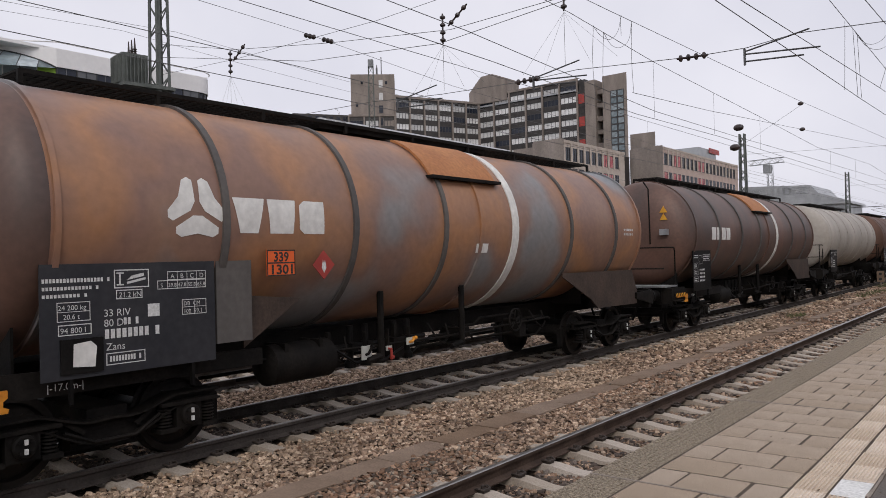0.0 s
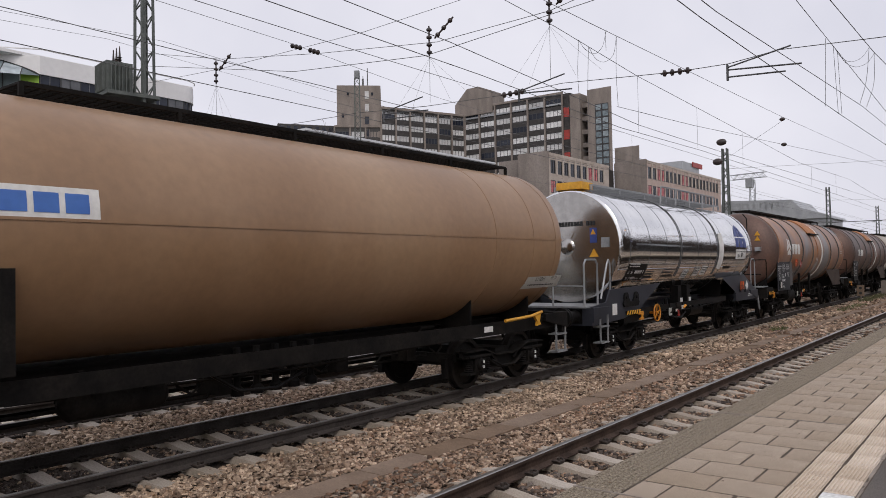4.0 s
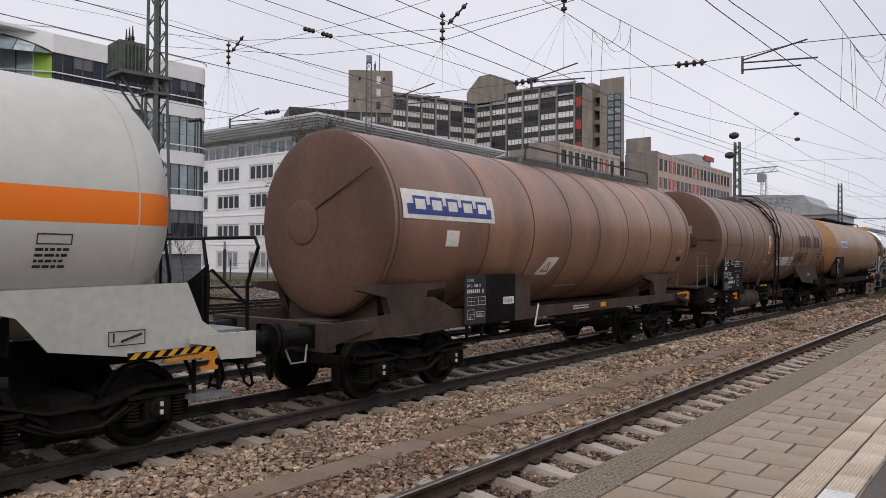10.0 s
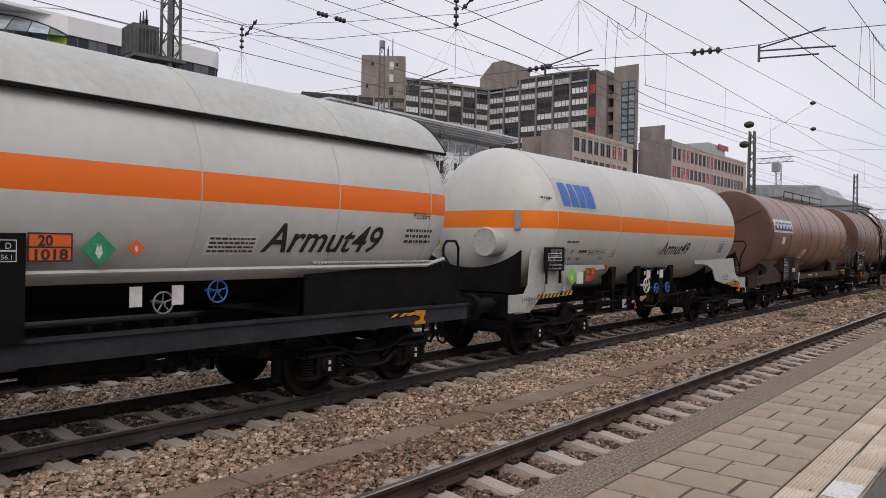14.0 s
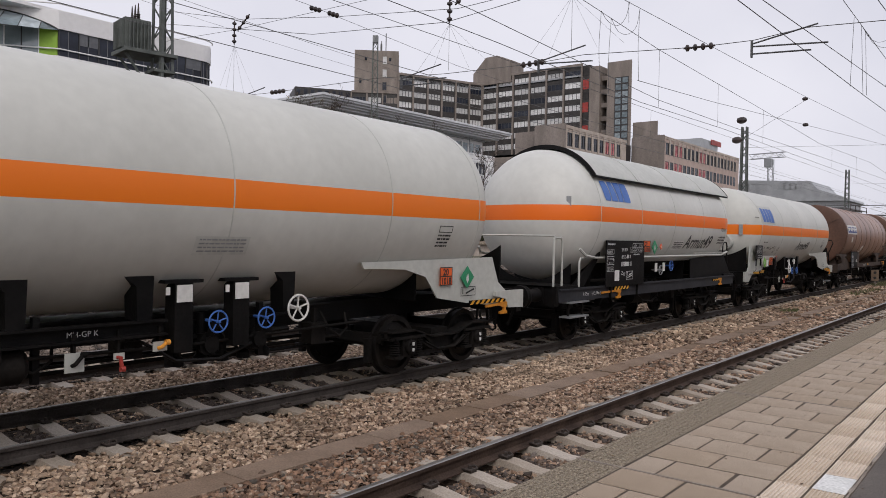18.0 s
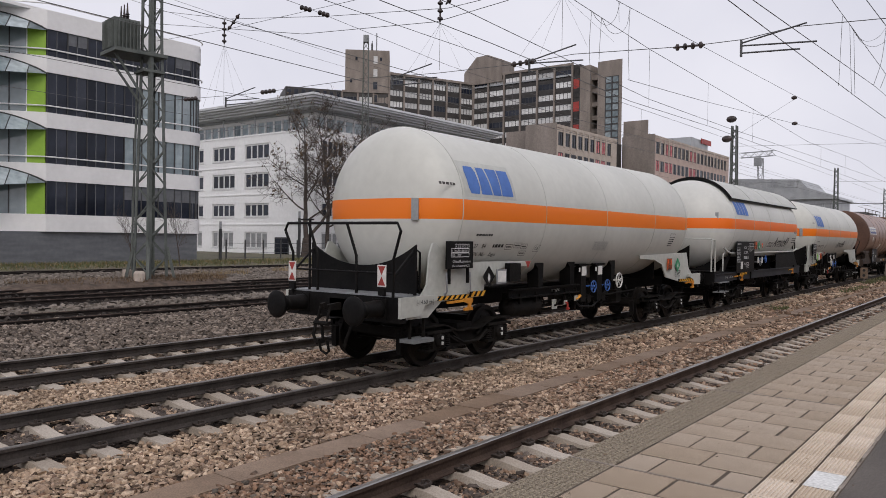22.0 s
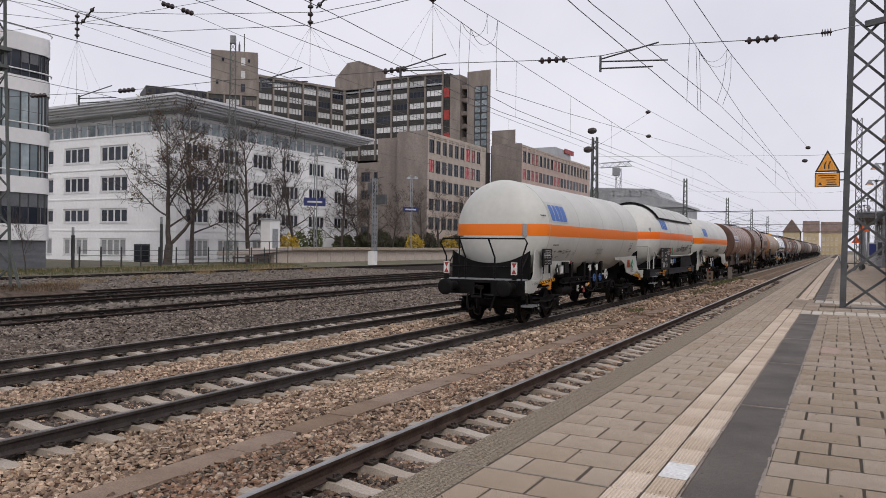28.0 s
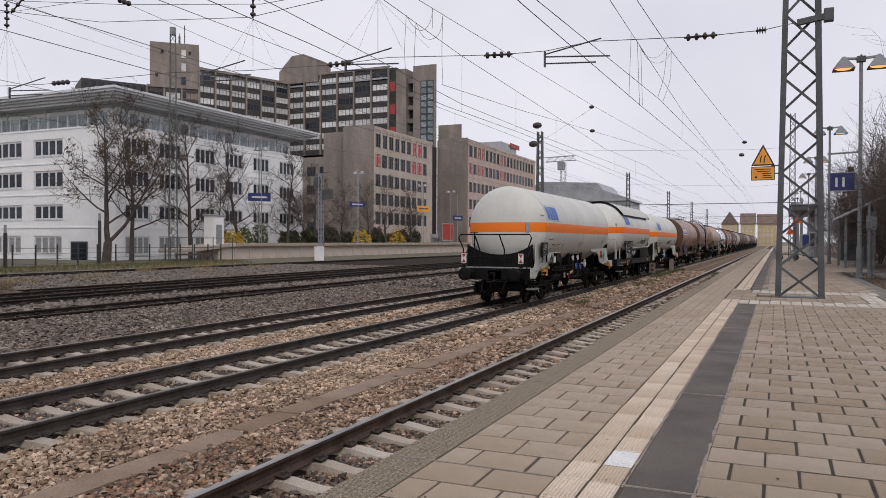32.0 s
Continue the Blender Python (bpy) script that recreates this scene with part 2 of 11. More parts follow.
M["asphalt"] = mat("asphalt strip", [(0.072, 0.061, 0.053), (0.132, 0.114, 0.10)], 0.85, scale=1.6, fine=140, vary=0.45, bump=0.4)
M["concrete"] = mat("weathered concrete", [(0.185, 0.156, 0.136), (0.285, 0.243, 0.214)], 0.9, scale=0.5, stretch=(1, 1, 0.3), fine=4, vary=0.15)
M["concrete_pale"] = mat("pale concrete", [(0.40, 0.33, 0.28), (0.52, 0.45, 0.39)], 0.9, scale=0.6, fine=4, vary=0.12)
M["concrete_pink"] = mat("pinkish concrete", [(0.43, 0.325, 0.28), (0.55, 0.43, 0.375)], 0.9, scale=0.6, fine=4, vary=0.12)
M["white_render"] = mat("white render", [(0.7992, 0.7992, 0.7992), (0.8856, 0.8856, 0.8856)], 0.85, scale=0.3, fine=3, vary=0.05, bump=0.05)
M["white_panel"] = mat("white cladding", [(0.74, 0.73, 0.72), (0.83, 0.82, 0.81)], 0.5, scale=0.4, fine=3, vary=0.04, bump=0)
M["grey_cladding"] = mat("grey cladding", [(0.10, 0.105, 0.115), (0.15, 0.155, 0.165)], 0.6, scale=0.6, stretch=(1, 1, 6), fine=4, vary=0.12)
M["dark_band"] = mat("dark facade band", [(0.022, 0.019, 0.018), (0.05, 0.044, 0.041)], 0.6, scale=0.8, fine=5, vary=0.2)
M["pane"] = mat("window pane", [(0.010, 0.012, 0.020), (0.028, 0.034, 0.050)], 0.08, scale=0.4, fine=2, vary=0.25, bump=0, spec=0.3, rnd="object", rvary=0.55)
# pale glass: reflections and room light are put into the base colour
M["pane_light"] = mat("pale glass with light in its colour", [(0.26, 0.32, 0.34), (0.42, 0.48, 0.50)], 0.08, scale=0.5, fine=2, vary=0.2, bump=0, rnd="object", rvary=0.3)
# the pale colour stands for sky reflected in the highrise windows
M["pane_blind"] = mat("pale pane with sky reflection in its colour", [(0.52, 0.52, 0.52), (0.68, 0.67, 0.66)], 0.25, scale=0.8, fine=3, vary=0.1, bump=0, rnd="object", rvary=0.25)
M["pane_teal"] = mat("teal glass", [(0.12, 0.16, 0.175), (0.25, 0.30, 0.315)], 0.08, scale=0.35, fine=1, vary=0.2, bump=0, spec=0.8, rnd="object", rvary=0.35)
M["green"] = mat("green panel", [(0.20, 0.36, 0.02), (0.27, 0.46, 0.04)], 0.5, scale=0.5, fine=3, vary=0.08, bump=0)
M["red"] = mat("red panel", [(0.28, 0.03, 0.025), (0.42, 0.05, 0.035)], 0.5, scale=0.8, fine=4, vary=0.15, bump=0)
M["pink"] = mat("red patterned blind", [(0.45, 0.06, 0.08), (0.60, 0.25, 0.25)], 0.6, scale=1.5, fine=4, vary=0.2, bump=0)
M["roof_metal"] = mat("grey roof metal", [(0.30, 0.31, 0.32), (0.42, 0.43, 0.44)], 0.45, metal=0.3, scale=0.4, fine=4, vary=0.08, bump=0)
M["frame_dark"] = mat("dark window frame", [(0.03, 0.03, 0.032), (0.05, 0.05, 0.05)], 0.5, bump=0)
M["frame_white"] = mat("white window frame", [(0.6, 0.6, 0.6), (0.7, 0.7, 0.7)], 0.5, bump=0)
M["steel"] = mat("grey-green mast steel", [(0.080, 0.090, 0.083), (0.135, 0.146, 0.135)], 0.6, scale=2, fine=20, vary=0.2, spec=0.3)
M["steel_dark"] = mat("dark mast steel", [(0.052, 0.054, 0.056), (0.094, 0.096, 0.099)], 0.55, scale=2, fine=20, vary=0.2, bump=0.1)
M["galv"] = mat("galvanised steel", [(0.25, 0.26, 0.27), (0.38, 0.39, 0.40)], 0.5, metal=0.5, scale=3, fine=20, vary=0.12, bump=0.05)
M["wire"] = mat("weathered wire", [(0.07, 0.07, 0.072), (0.12, 0.12, 0.12)], 0.6, bump=0)
M["insulator"] = mat("brown insulator", [(0.025, 0.02, 0.02), (0.06, 0.04, 0.035)], 0.3, bump=0)
M["bark"] = mat("bark", [(0.045, 0.035, 0.03), (0.10, 0.08, 0.07)], 0.95, scale=3, fine=20, vary=0.3, bump=0.6)
M["twig"] = mat("bare twigs", [(0.05, 0.037, 0.032), (0.10, 0.078, 0.065)], 0.95, scale=2, rnd="island", rvary=0.4)
M["leaf"] = mat("dark evergreen leaf", [(0.034, 0.036, 0.017), (0.075, 0.076, 0.032)], 0.7, scale=1.5, rnd="island", rvary=0.4)
M["yellow_leaf"] = mat("yellow blossom", [(0.42, 0.28, 0.02), (0.60, 0.42, 0.05)], 0.8, scale=1.5, rnd="island", rvary=0.35)
M["grass"] = mat("grass blade", [(0.06, 0.085, 0.025), (0.13, 0.15, 0.05)], 0.9, scale=1.0, rnd="island", rvary=0.4)
M["dry_grass"] = mat("dry grass", [(0.22, 0.15, 0.07), (0.34, 0.25, 0.13)], 0.9, scale=1.0, rnd="island", rvary=0.4)
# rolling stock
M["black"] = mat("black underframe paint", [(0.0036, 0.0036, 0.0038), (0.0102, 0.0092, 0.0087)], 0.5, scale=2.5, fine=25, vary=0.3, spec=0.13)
M["panel"] = mat("blue-grey panel paint", [(0.020, 0.021, 0.026), (0.036, 0.036, 0.040)], 0.6, scale=1.5, fine=12, vary=0.2, bump=0.05, spec=0.3)
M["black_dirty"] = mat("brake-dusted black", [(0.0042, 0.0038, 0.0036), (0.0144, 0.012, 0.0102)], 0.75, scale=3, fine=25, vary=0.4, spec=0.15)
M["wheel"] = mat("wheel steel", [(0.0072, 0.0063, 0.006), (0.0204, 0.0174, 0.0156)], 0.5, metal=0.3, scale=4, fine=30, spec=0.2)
M["navy"] = mat("navy blue frame paint", [(0.022, 0.025, 0.034), (0.038, 0.041, 0.052)], 0.35, scale=1.5, fine=15, vary=0.15, bump=0.05)
M["frame_brown"] = mat("rust-brown frame paint", [(0.0385, 0.028, 0.0231), (0.0805, 0.0546, 0.042)], 0.75, scale=1.6, fine=20, vary=0.25, bump=0.2, spec=0.3)
M["tank_brown"] = mat("rust-brown tank paint", [(0.1185, 0.0627, 0.0432), (0.2112, 0.1074, 0.0684), (0.273, 0.1396, 0.0855), (0.3605, 0.1947, 0.117)], 0.38, scale=0.7, stretch=(0.22, 1.5, 0.22), fine=9, vary=0.14, bump=0.04, spec=0.9, stops=[0.28, 0.45, 0.56, 0.74], detail=7)
M["tank_brown2"] = mat("red-brown tank paint", [(0.105, 0.060, 0.040), (0.188, 0.104, 0.064), (0.235, 0.133, 0.082), (0.31, 0.182, 0.112)], 0.4, scale=0.7, stretch=(0.25, 1.4, 0.25), fine=10, vary=0.14, bump=0.04, spec=0.8, stops=[0.28, 0.45, 0.56, 0.74], detail=7)
M["tank_rusted"] = mat("rusted tank paint", [(0.17, 0.185, 0.20), (0.215, 0.20, 0.195), (0.225, 0.135, 0.105), (0.345, 0.165, 0.078), (0.225, 0.125, 0.092), (0.27, 0.155, 0.105), (0.18, 0.175, 0.18)], 0.45, scale=0.36, stretch=(0.9, 1, 0.8), fine=9, vary=0.13, bump=0.05, stops=[0.34, 0.40, 0.45, 0.53, 0.60, 0.66, 0.72], detail=3, spec=0.6)
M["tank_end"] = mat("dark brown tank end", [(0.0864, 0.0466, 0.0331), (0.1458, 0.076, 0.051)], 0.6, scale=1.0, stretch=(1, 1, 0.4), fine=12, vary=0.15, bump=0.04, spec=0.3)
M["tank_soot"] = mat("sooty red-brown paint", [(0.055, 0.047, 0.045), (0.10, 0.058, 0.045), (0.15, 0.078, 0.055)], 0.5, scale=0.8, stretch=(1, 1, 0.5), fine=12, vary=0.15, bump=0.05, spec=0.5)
M["tank_grey"] = mat("grime-grey tank paint", [(0.07, 0.066, 0.066), (0.12, 0.108, 0.10)], 0.65, scale=1.0, stretch=(1, 1, 0.4), fine=12, vary=0.15, bump=0.05, spec=0.3)
M["tank_olive"] = mat("ochre tank paint", [(0.2296, 0.1276, 0.0624), (0.2859, 0.1684, 0.0896), (0.343, 0.2171, 0.1229)], 0.4, scale=0.5, stretch=(0.8, 1, 0.5), fine=8, vary=0.10, bump=0.03, spec=0.6)
M["tank_tan"] = mat("orange-brown tank end", [(0.30, 0.135, 0.05), (0.38, 0.19, 0.085)], 0.5, scale=0.6, fine=8, vary=0.12, bump=0.03, spec=0.3)
M["tank_cream"] = mat("grimy cream tank paint", [(0.27, 0.24, 0.205), (0.45, 0.41, 0.36)], 0.55, scale=0.7, stretch=(0.6, 1, 0.4), fine=7, vary=0.1, bump=0.03)
M["chrome"] = mat("polished cladding", [(0.72, 0.72, 0.72), (0.84, 0.84, 0.83)], 0.09, metal=1.0, scale=0.8, fine=3, vary=0.04, bump=0.04)
M["gas_white"] = banded(mat("off-white tank paint", [(0.50, 0.50, 0.46), (0.61, 0.61, 0.565)], 0.42, scale=0.6, stretch=(0.6, 1, 0.4), fine=6, vary=0.05, bump=0.02), 2.48, 2.82, (0.90, 0.20, 0.008))
M["offwhite"] = mat("off-white frame paint", [(0.435, 0.44, 0.405), (0.535, 0.54, 0.50)], 0.45, scale=1.0, fine=10, vary=0.1, bump=0.04)
M["orange"] = mat("orange plate", [(0.72, 0.105, 0.018), (0.80, 0.14, 0.025)], 0.5, fine=10, vary=0.08, bump=0)
M["plate_blue"] = mat("weathered blue-grey plate", [(0.20, 0.235, 0.30), (0.36, 0.40, 0.46)], 0.6, scale=5, fine=20, vary=0.3)
M["worn_mark"] = mat("worn sooty lettering", [(0.075, 0.052, 0.043), (0.045, 0.036, 0.032)], 0.6, scale=6, fine=25, vary=0.35, bump=0)
M["worn_orange"] = mat("worn orange paint mark", [(0.42, 0.13, 0.05), (0.30, 0.11, 0.055)], 0.6, scale=6, fine=25, vary=0.3, bump=0)
M["hook"] = mat("worn orange paint", [(0.50, 0.17, 0.012), (0.66, 0.28, 0.025)], 0.55, fine=15, vary=0.2, bump=0.05)
M["yellow"] = mat("yellow-orange paint", [(0.598, 0.276, 0.0184), (0.736, 0.3864, 0.0368)], 0.5, fine=15, vary=0.15, bump=0.05)
M["blue"] = mat("blue mark paint", [(0.045, 0.13, 0.42), (0.06, 0.17, 0.50)], 0.5, fine=10, vary=0.08, bump=0)
M["darkblue"] = mat("dark blue mark paint", [(0.03, 0.05, 0.20), (0.04, 0.07, 0.26)], 0.5, fine=10, vary=0.08, bump=0)
M["white"] = mat("white paint", [(0.62, 0.61, 0.58), (0.76, 0.75, 0.72)], 0.6, fine=12, vary=0.1, bump=0)
M["letter"] = mat("white lettering", [(0.55, 0.55, 0.54), (0.66, 0.66, 0.65)], 0.6, bump=0)
M["ink"] = mat("black lettering", [(0.015, 0.015, 0.015), (0.03, 0.03, 0.03)], 0.6, bump=0)
M["faded_ink"] = mat("faded dark lettering", [(0.035, 0.03, 0.03), (0.06, 0.05, 0.045)], 0.7, bump=0)
M["hazard_green"] = mat("green placard", [(0.02, 0.22, 0.10), (0.03, 0.28, 0.13)], 0.5, bump=0)
M["lime"] = mat("lime placard", [(0.18, 0.52, 0.04), (0.22, 0.6, 0.06)], 0.5, bump=0)
M["sign_blue"] = mat("blue sign", [(0.012, 0.018, 0.10), (0.02, 0.03, 0.14)], 0.4, bump=0)
M["sign_orange"] = mat("orange-yellow sign", [(0.75, 0.30, 0.03), (0.82, 0.36, 0.05)], 0.5, bump=0)
M["mortar"] = mat("pale mortar", [(0.21, 0.175, 0.145), (0.33, 0.285, 0.245)], 0.95, scale=6, fine=60, vary=0.3)
M["asphalt_worn"] = mat("worn grey asphalt", [(0.13, 0.12, 0.108), (0.20, 0.18, 0.16)], 0.9, scale=1.0, fine=90, vary=0.25)
M["litter"] = mat("dry leaf litter", [(0.06, 0.04, 0.025), (0.20, 0.13, 0.07)], 0.9, scale=1.5, rnd="island", rvary=0.5)
M["galv_dark"] = mat("weathered grey steel", [(0.15, 0.16, 0.165), (0.24, 0.25, 0.255)], 0.55, metal=0.2, scale=2, fine=20, vary=0.2)
M["shutter"] = mat("grey roller shutter", [(0.22, 0.225, 0.23), (0.30, 0.305, 0.31)], 0.6, scale=0.6, stretch=(1, 1, 14), fine=4, vary=0.1)
M["stone_beige"] = stone_mat("beige ballast stone", [(0.067, 0.045, 0.031), (0.469, 0.345, 0.244), (0.222, 0.159, 0.113), (0.58, 0.437, 0.313), (0.134, 0.09, 0.062), (0.404, 0.288, 0.197), (0.671, 0.518, 0.383), (0.269, 0.176, 0.114)])
M["stone_red"] = stone_mat("rust-dusted ballast stone", [(0.039, 0.025, 0.018), (0.326, 0.197, 0.127), (0.108, 0.077, 0.059), (0.402, 0.257, 0.174), (0.174, 0.101, 0.064), (0.092, 0.08, 0.067), (0.435, 0.35, 0.269)])
M["stone_pale"] = stone_mat("pale grey stone", [(0.099, 0.082, 0.069), (0.206, 0.176, 0.15), (0.146, 0.122, 0.104), (0.246, 0.211, 0.18)])
M["leafy_soil"] = mat("leaf-covered soil", [(0.045, 0.033, 0.025), (0.09, 0.062, 0.045), (0.13, 0.095, 0.07)], 0.95, scale=3.0, fine=25, vary=0.4)
M["strip_dark"] = mat("near-black ballast", [(0.016, 0.013, 0.012), (0.05, 0.040, 0.034)], 0.9, scale=14, fine=30, vary=0.5, bump=0.8, detail=8, spec=0.2)
M["stone_dark"] = stone_mat("dark ballast stone", [(0.05, 0.039, 0.033), (0.125, 0.098, 0.082), (0.075, 0.058, 0.049), (0.18, 0.148, 0.126)])
M["ballast_far"] = mat("distant brown ballast", [(0.055, 0.040, 0.028), (0.165, 0.120, 0.083), (0.30, 0.225, 0.16)], 0.95, scale=14, fine=40, vary=0.6, bump=1.0, detail=9, spec=0.15)
M["ballast_far_grey"] = mat("distant grey ballast", [(0.045, 0.036, 0.029), (0.125, 0.10, 0.082), (0.22, 0.185, 0.152)], 0.95, scale=14, fine=40, vary=0.6, bump=1.0, detail=9, spec=0.15)
M["stone_black"] = stone_mat("near-black stone", [(0.018, 0.015, 0.013), (0.06, 0.049, 0.042), (0.034, 0.028, 0.024)])
M["grass_bright"] = mat("fresh grass", [(0.075, 0.078, 0.034), (0.14, 0.145, 0.06)], 0.9, scale=1.0, rnd="island", rvary=0.4)
M["lamp_glow"] = mat("lit lamp glass", [(0.9, 0.6, 0.3), (1.0, 0.7, 0.4)], 0.4, bump=0, emit=((1.0, 0.42, 0.12), 1.1))


# ---- shape helpers ----
class Geo:
    """Collects simple solids as one mesh; mi is the material slot of what is added next."""

    def __init__(self):
        self.v, self.f, self.m, self.mi = [], [], [], 0

    def add(self, v, f):
        o = len(self.v)
        self.v.extend(v)
        self.f.extend([tuple(i + o for i in q) for q in f])
        self.m.extend([self.mi] * len(f))
        return self

    def box(self, x0, x1, y0, y1, z0, z1):
        v = [(x0, y0, z0), (x1, y0, z0), (x1, y1, z0), (x0, y1, z0), (x0, y0, z1), (x1, y0, z1), (x1, y1, z1), (x0, y1, z1)]
        return self.add(v, [(0, 3, 2, 1), (4, 5, 6, 7), (0, 1, 5, 4), (1, 2, 6, 5), (2, 3, 7, 6), (3, 0, 4, 7)])

    def beam(self, a, b, w, h=None, up=(0, 0, 1)):
        """A bar of rectangular section from a to b."""
        a, b, h = Vector(a), Vector(b), h or w
        d = (b - a).normalized()
        u = Vector(up)
        if abs(d.dot(u)) > 0.98:
            u = Vector((0, 1, 0))
        s = d.cross(u).normalized() * (w / 2)
        t = s.cross(d).normalized() * (h / 2)
        v = [tuple(p + i * s + j * t) for p in (a, b) for i, j in ((-1, -1), (1, -1), (1, 1), (-1, 1))]
        return self.add(v, [(0, 1, 2, 3), (7, 6, 5, 4), (0, 4, 5, 1), (1, 5, 6, 2), (2, 6, 7, 3), (3, 7, 4, 0)])

    def tube(self, pts, r, seg=8, closed=False, r2=None):
        """A round bar along points; r2: its radius at the far end."""
        pts = [Vector(p) for p in pts]
        n = len(pts)
        rings, prev = [], None
        for i, p in enumerate(pts):
            if closed:
                d = pts[(i + 1) % n] - pts[i - 1]
            else:
                d = pts[min(i + 1, n - 1)] - pts[max(i - 1, 0)]
            d.normalize()
            if prev is None:
                u = Vector((0, 0, 1)) if abs(d.z) < 0.9 else Vector((1, 0, 0))
                s = d.cross(u).normalized()
            else:
                s = (prev - d * prev.dot(d)).normalized()
            prev = s
            t = d.cross(s)
            rr = r if r2 is None else r + (r2 - r) * i / (n - 1)
            rings.append([tuple(p + rr * (math.cos(2 * math.pi * k / seg) * s + math.sin(2 * math.pi * k / seg) * t)) for k in range(seg)])
        v = [q for ring in rings for q in ring]
        f = []
        for i in range(n if closed else n - 1):
            j = (i + 1) % n
            f += [(i * seg + k, i * seg + (k + 1) % seg, j * seg + (k + 1) % seg, j * seg + k) for k in range(seg)]
        if not closed:
            f += [tuple(range(seg))[::-1], tuple((n - 1) * seg + k for k in range(seg))]
        return self.add(v, f)

    def cyl(self, a, b, r, seg=12, r2=None):
        return self.tube([a, b], r, seg, r2=r2)

    def lathe(self, prof, axis="y", at=(0, 0, 0), seg=32, arc=None):
        """prof: (along, radius) points, turned round an axis; arc: start and end angle."""
        full = arc is None
        n = seg if full else seg + 1
        a0, a1 = arc or (0, 2 * math.pi)
        v = []
        for y, r in prof:
            for k in range(n):
                a = a0 + (a1 - a0) * k / seg
                c, s = r * math.cos(a), r * math.sin(a)
                p = {"y": (c, y, s), "x": (y, c, s), "z": (c, s, y)}[axis]
                v.append((p[0] + at[0], p[1] + at[1], p[2] + at[2]))
        f = []
        for i in range(len(prof) - 1):
            for k in range(seg):
                k2 = (k + 1) % n
                q = (i * n + k, i * n + k2, (i + 1) * n + k2, (i + 1) * n + k)
                f.append(q if axis == "x" else q[::-1])
        return self.add(v, f)

    def prism(self, poly, axis, a, b):
        """A flat outline pushed from a to b along an axis. Outline in (y, z), (x, z) or (x, y)."""
        n = len(poly)
        put = {"x": lambda p, t: (t, p[0], p[1]), "y": lambda p, t: (p[0], t, p[1]), "z": lambda p, t: (p[0], p[1], t)}[axis]
        v = [put(p, a) for p in poly] + [put(p, b) for p in poly]
        f = [tuple(range(n))[::-1], tuple(range(n, 2 * n))] + [(i, (i + 1) % n, n + (i + 1) % n, n + i) for i in range(n)]
        return self.add(v, f)

    def quad(self, a, b, c, d):
        return self.add([a, b, c, d], [(0, 1, 2, 3)])

    def mesh(self, name, materials, smooth=35):
        me = bpy.data.meshes.new(name)
        me.from_pydata(self.v, [], self.f)
        for m in materials if isinstance(materials, (list, tuple)) else [materials]:
            me.materials.append(m)
        if any(self.m):
            me.polygons.foreach_set("material_index", self.m)
        if smooth:
            me.polygons.foreach_set("use_smooth", [True] * len(me.polygons))
            me.set_sharp_from_angle(angle=radians(smooth))
        bm = bmesh.new()
        bm.from_mesh(me)
        if len(bm.faces) < 60000:
            bmesh.ops.recalc_face_normals(bm, faces=bm.faces)
            bm.to_mesh(me)
        bm.free()
        me.update()
        return me


def part(name, geo, material, parent, label="", smooth=35, at=None):
    """Links a solid, or a mesh made before, as one object under its thing."""
    me = geo.mesh(name, material, smooth) if isinstance(geo, Geo) else geo
    ob = new(name, me)
    ob.parent = parent
    if at is not None:
        ob.matrix_basis = at
    return tagged(ob, label)


def thing(name, label, category, group="", at=None, kind=""):
    ob = new(name)
    ob.empty_display_size = 0.2
    if at is not None:
        ob.matrix_basis = at
    return tagged(ob, label, category, group, kind)


def solid(name, geo, material, label, category, group="", kind="", smooth=35, at=None):
    """A thing of one mesh."""
    ob = part(name, geo, material, None, smooth=smooth, at=at)
    return tagged(ob, label, category, group, kind)


def text_mesh(text, size, material, shear=0.0, bold=0.0, spacing=1.0, width=None):
    """Flat lettering in the x-z plane, starting at the origin."""
    cu = bpy.data.curves.new("lettering", "FONT")
    cu.body, cu.size, cu.shear, cu.offset, cu.space_character = text, size, shear, bold, spacing
    cu.resolution_u = 3
    ob = bpy.data.objects.new("lettering", cu)
    scene.collection.objects.link(ob)
    bpy.context.view_layer.update()
    me = bpy.data.meshes.new_from_object(ob.evaluated_get(bpy.context.evaluated_depsgraph_get()))
    bpy.data.objects.remove(ob)
    bpy.data.curves.remove(cu)
    me.materials.clear()
    me.materials.append(material)
    if width and len(me.vertices):
        have = max(v.co.x for v in me.vertices)
        for v in me.vertices:
            v.co.x *= width / have
    return me


# ---- ground, tracks, platform ----
X_NEAR, X_TRAIN, X_B, X_C, X_D, X_E = -3.78, -8.83, -12.75, -20.2, -25.75, -43.4
GAUGE = 1.507 / 2
FAR = 420.0


def ground_height(x):
    """The ground's height across the tracks."""
    if x > -2.3:
        return -0.45
    if x > -15.0:
        return -0.30
    if x > -18.2:
        return -0.30 + 0.12 * (-15.0 - x) / 3.2
    if x > -47:
        return -0.17
    if x > -49:
        return -0.17 + 0.125 * (-47 - x)
    return 0.08


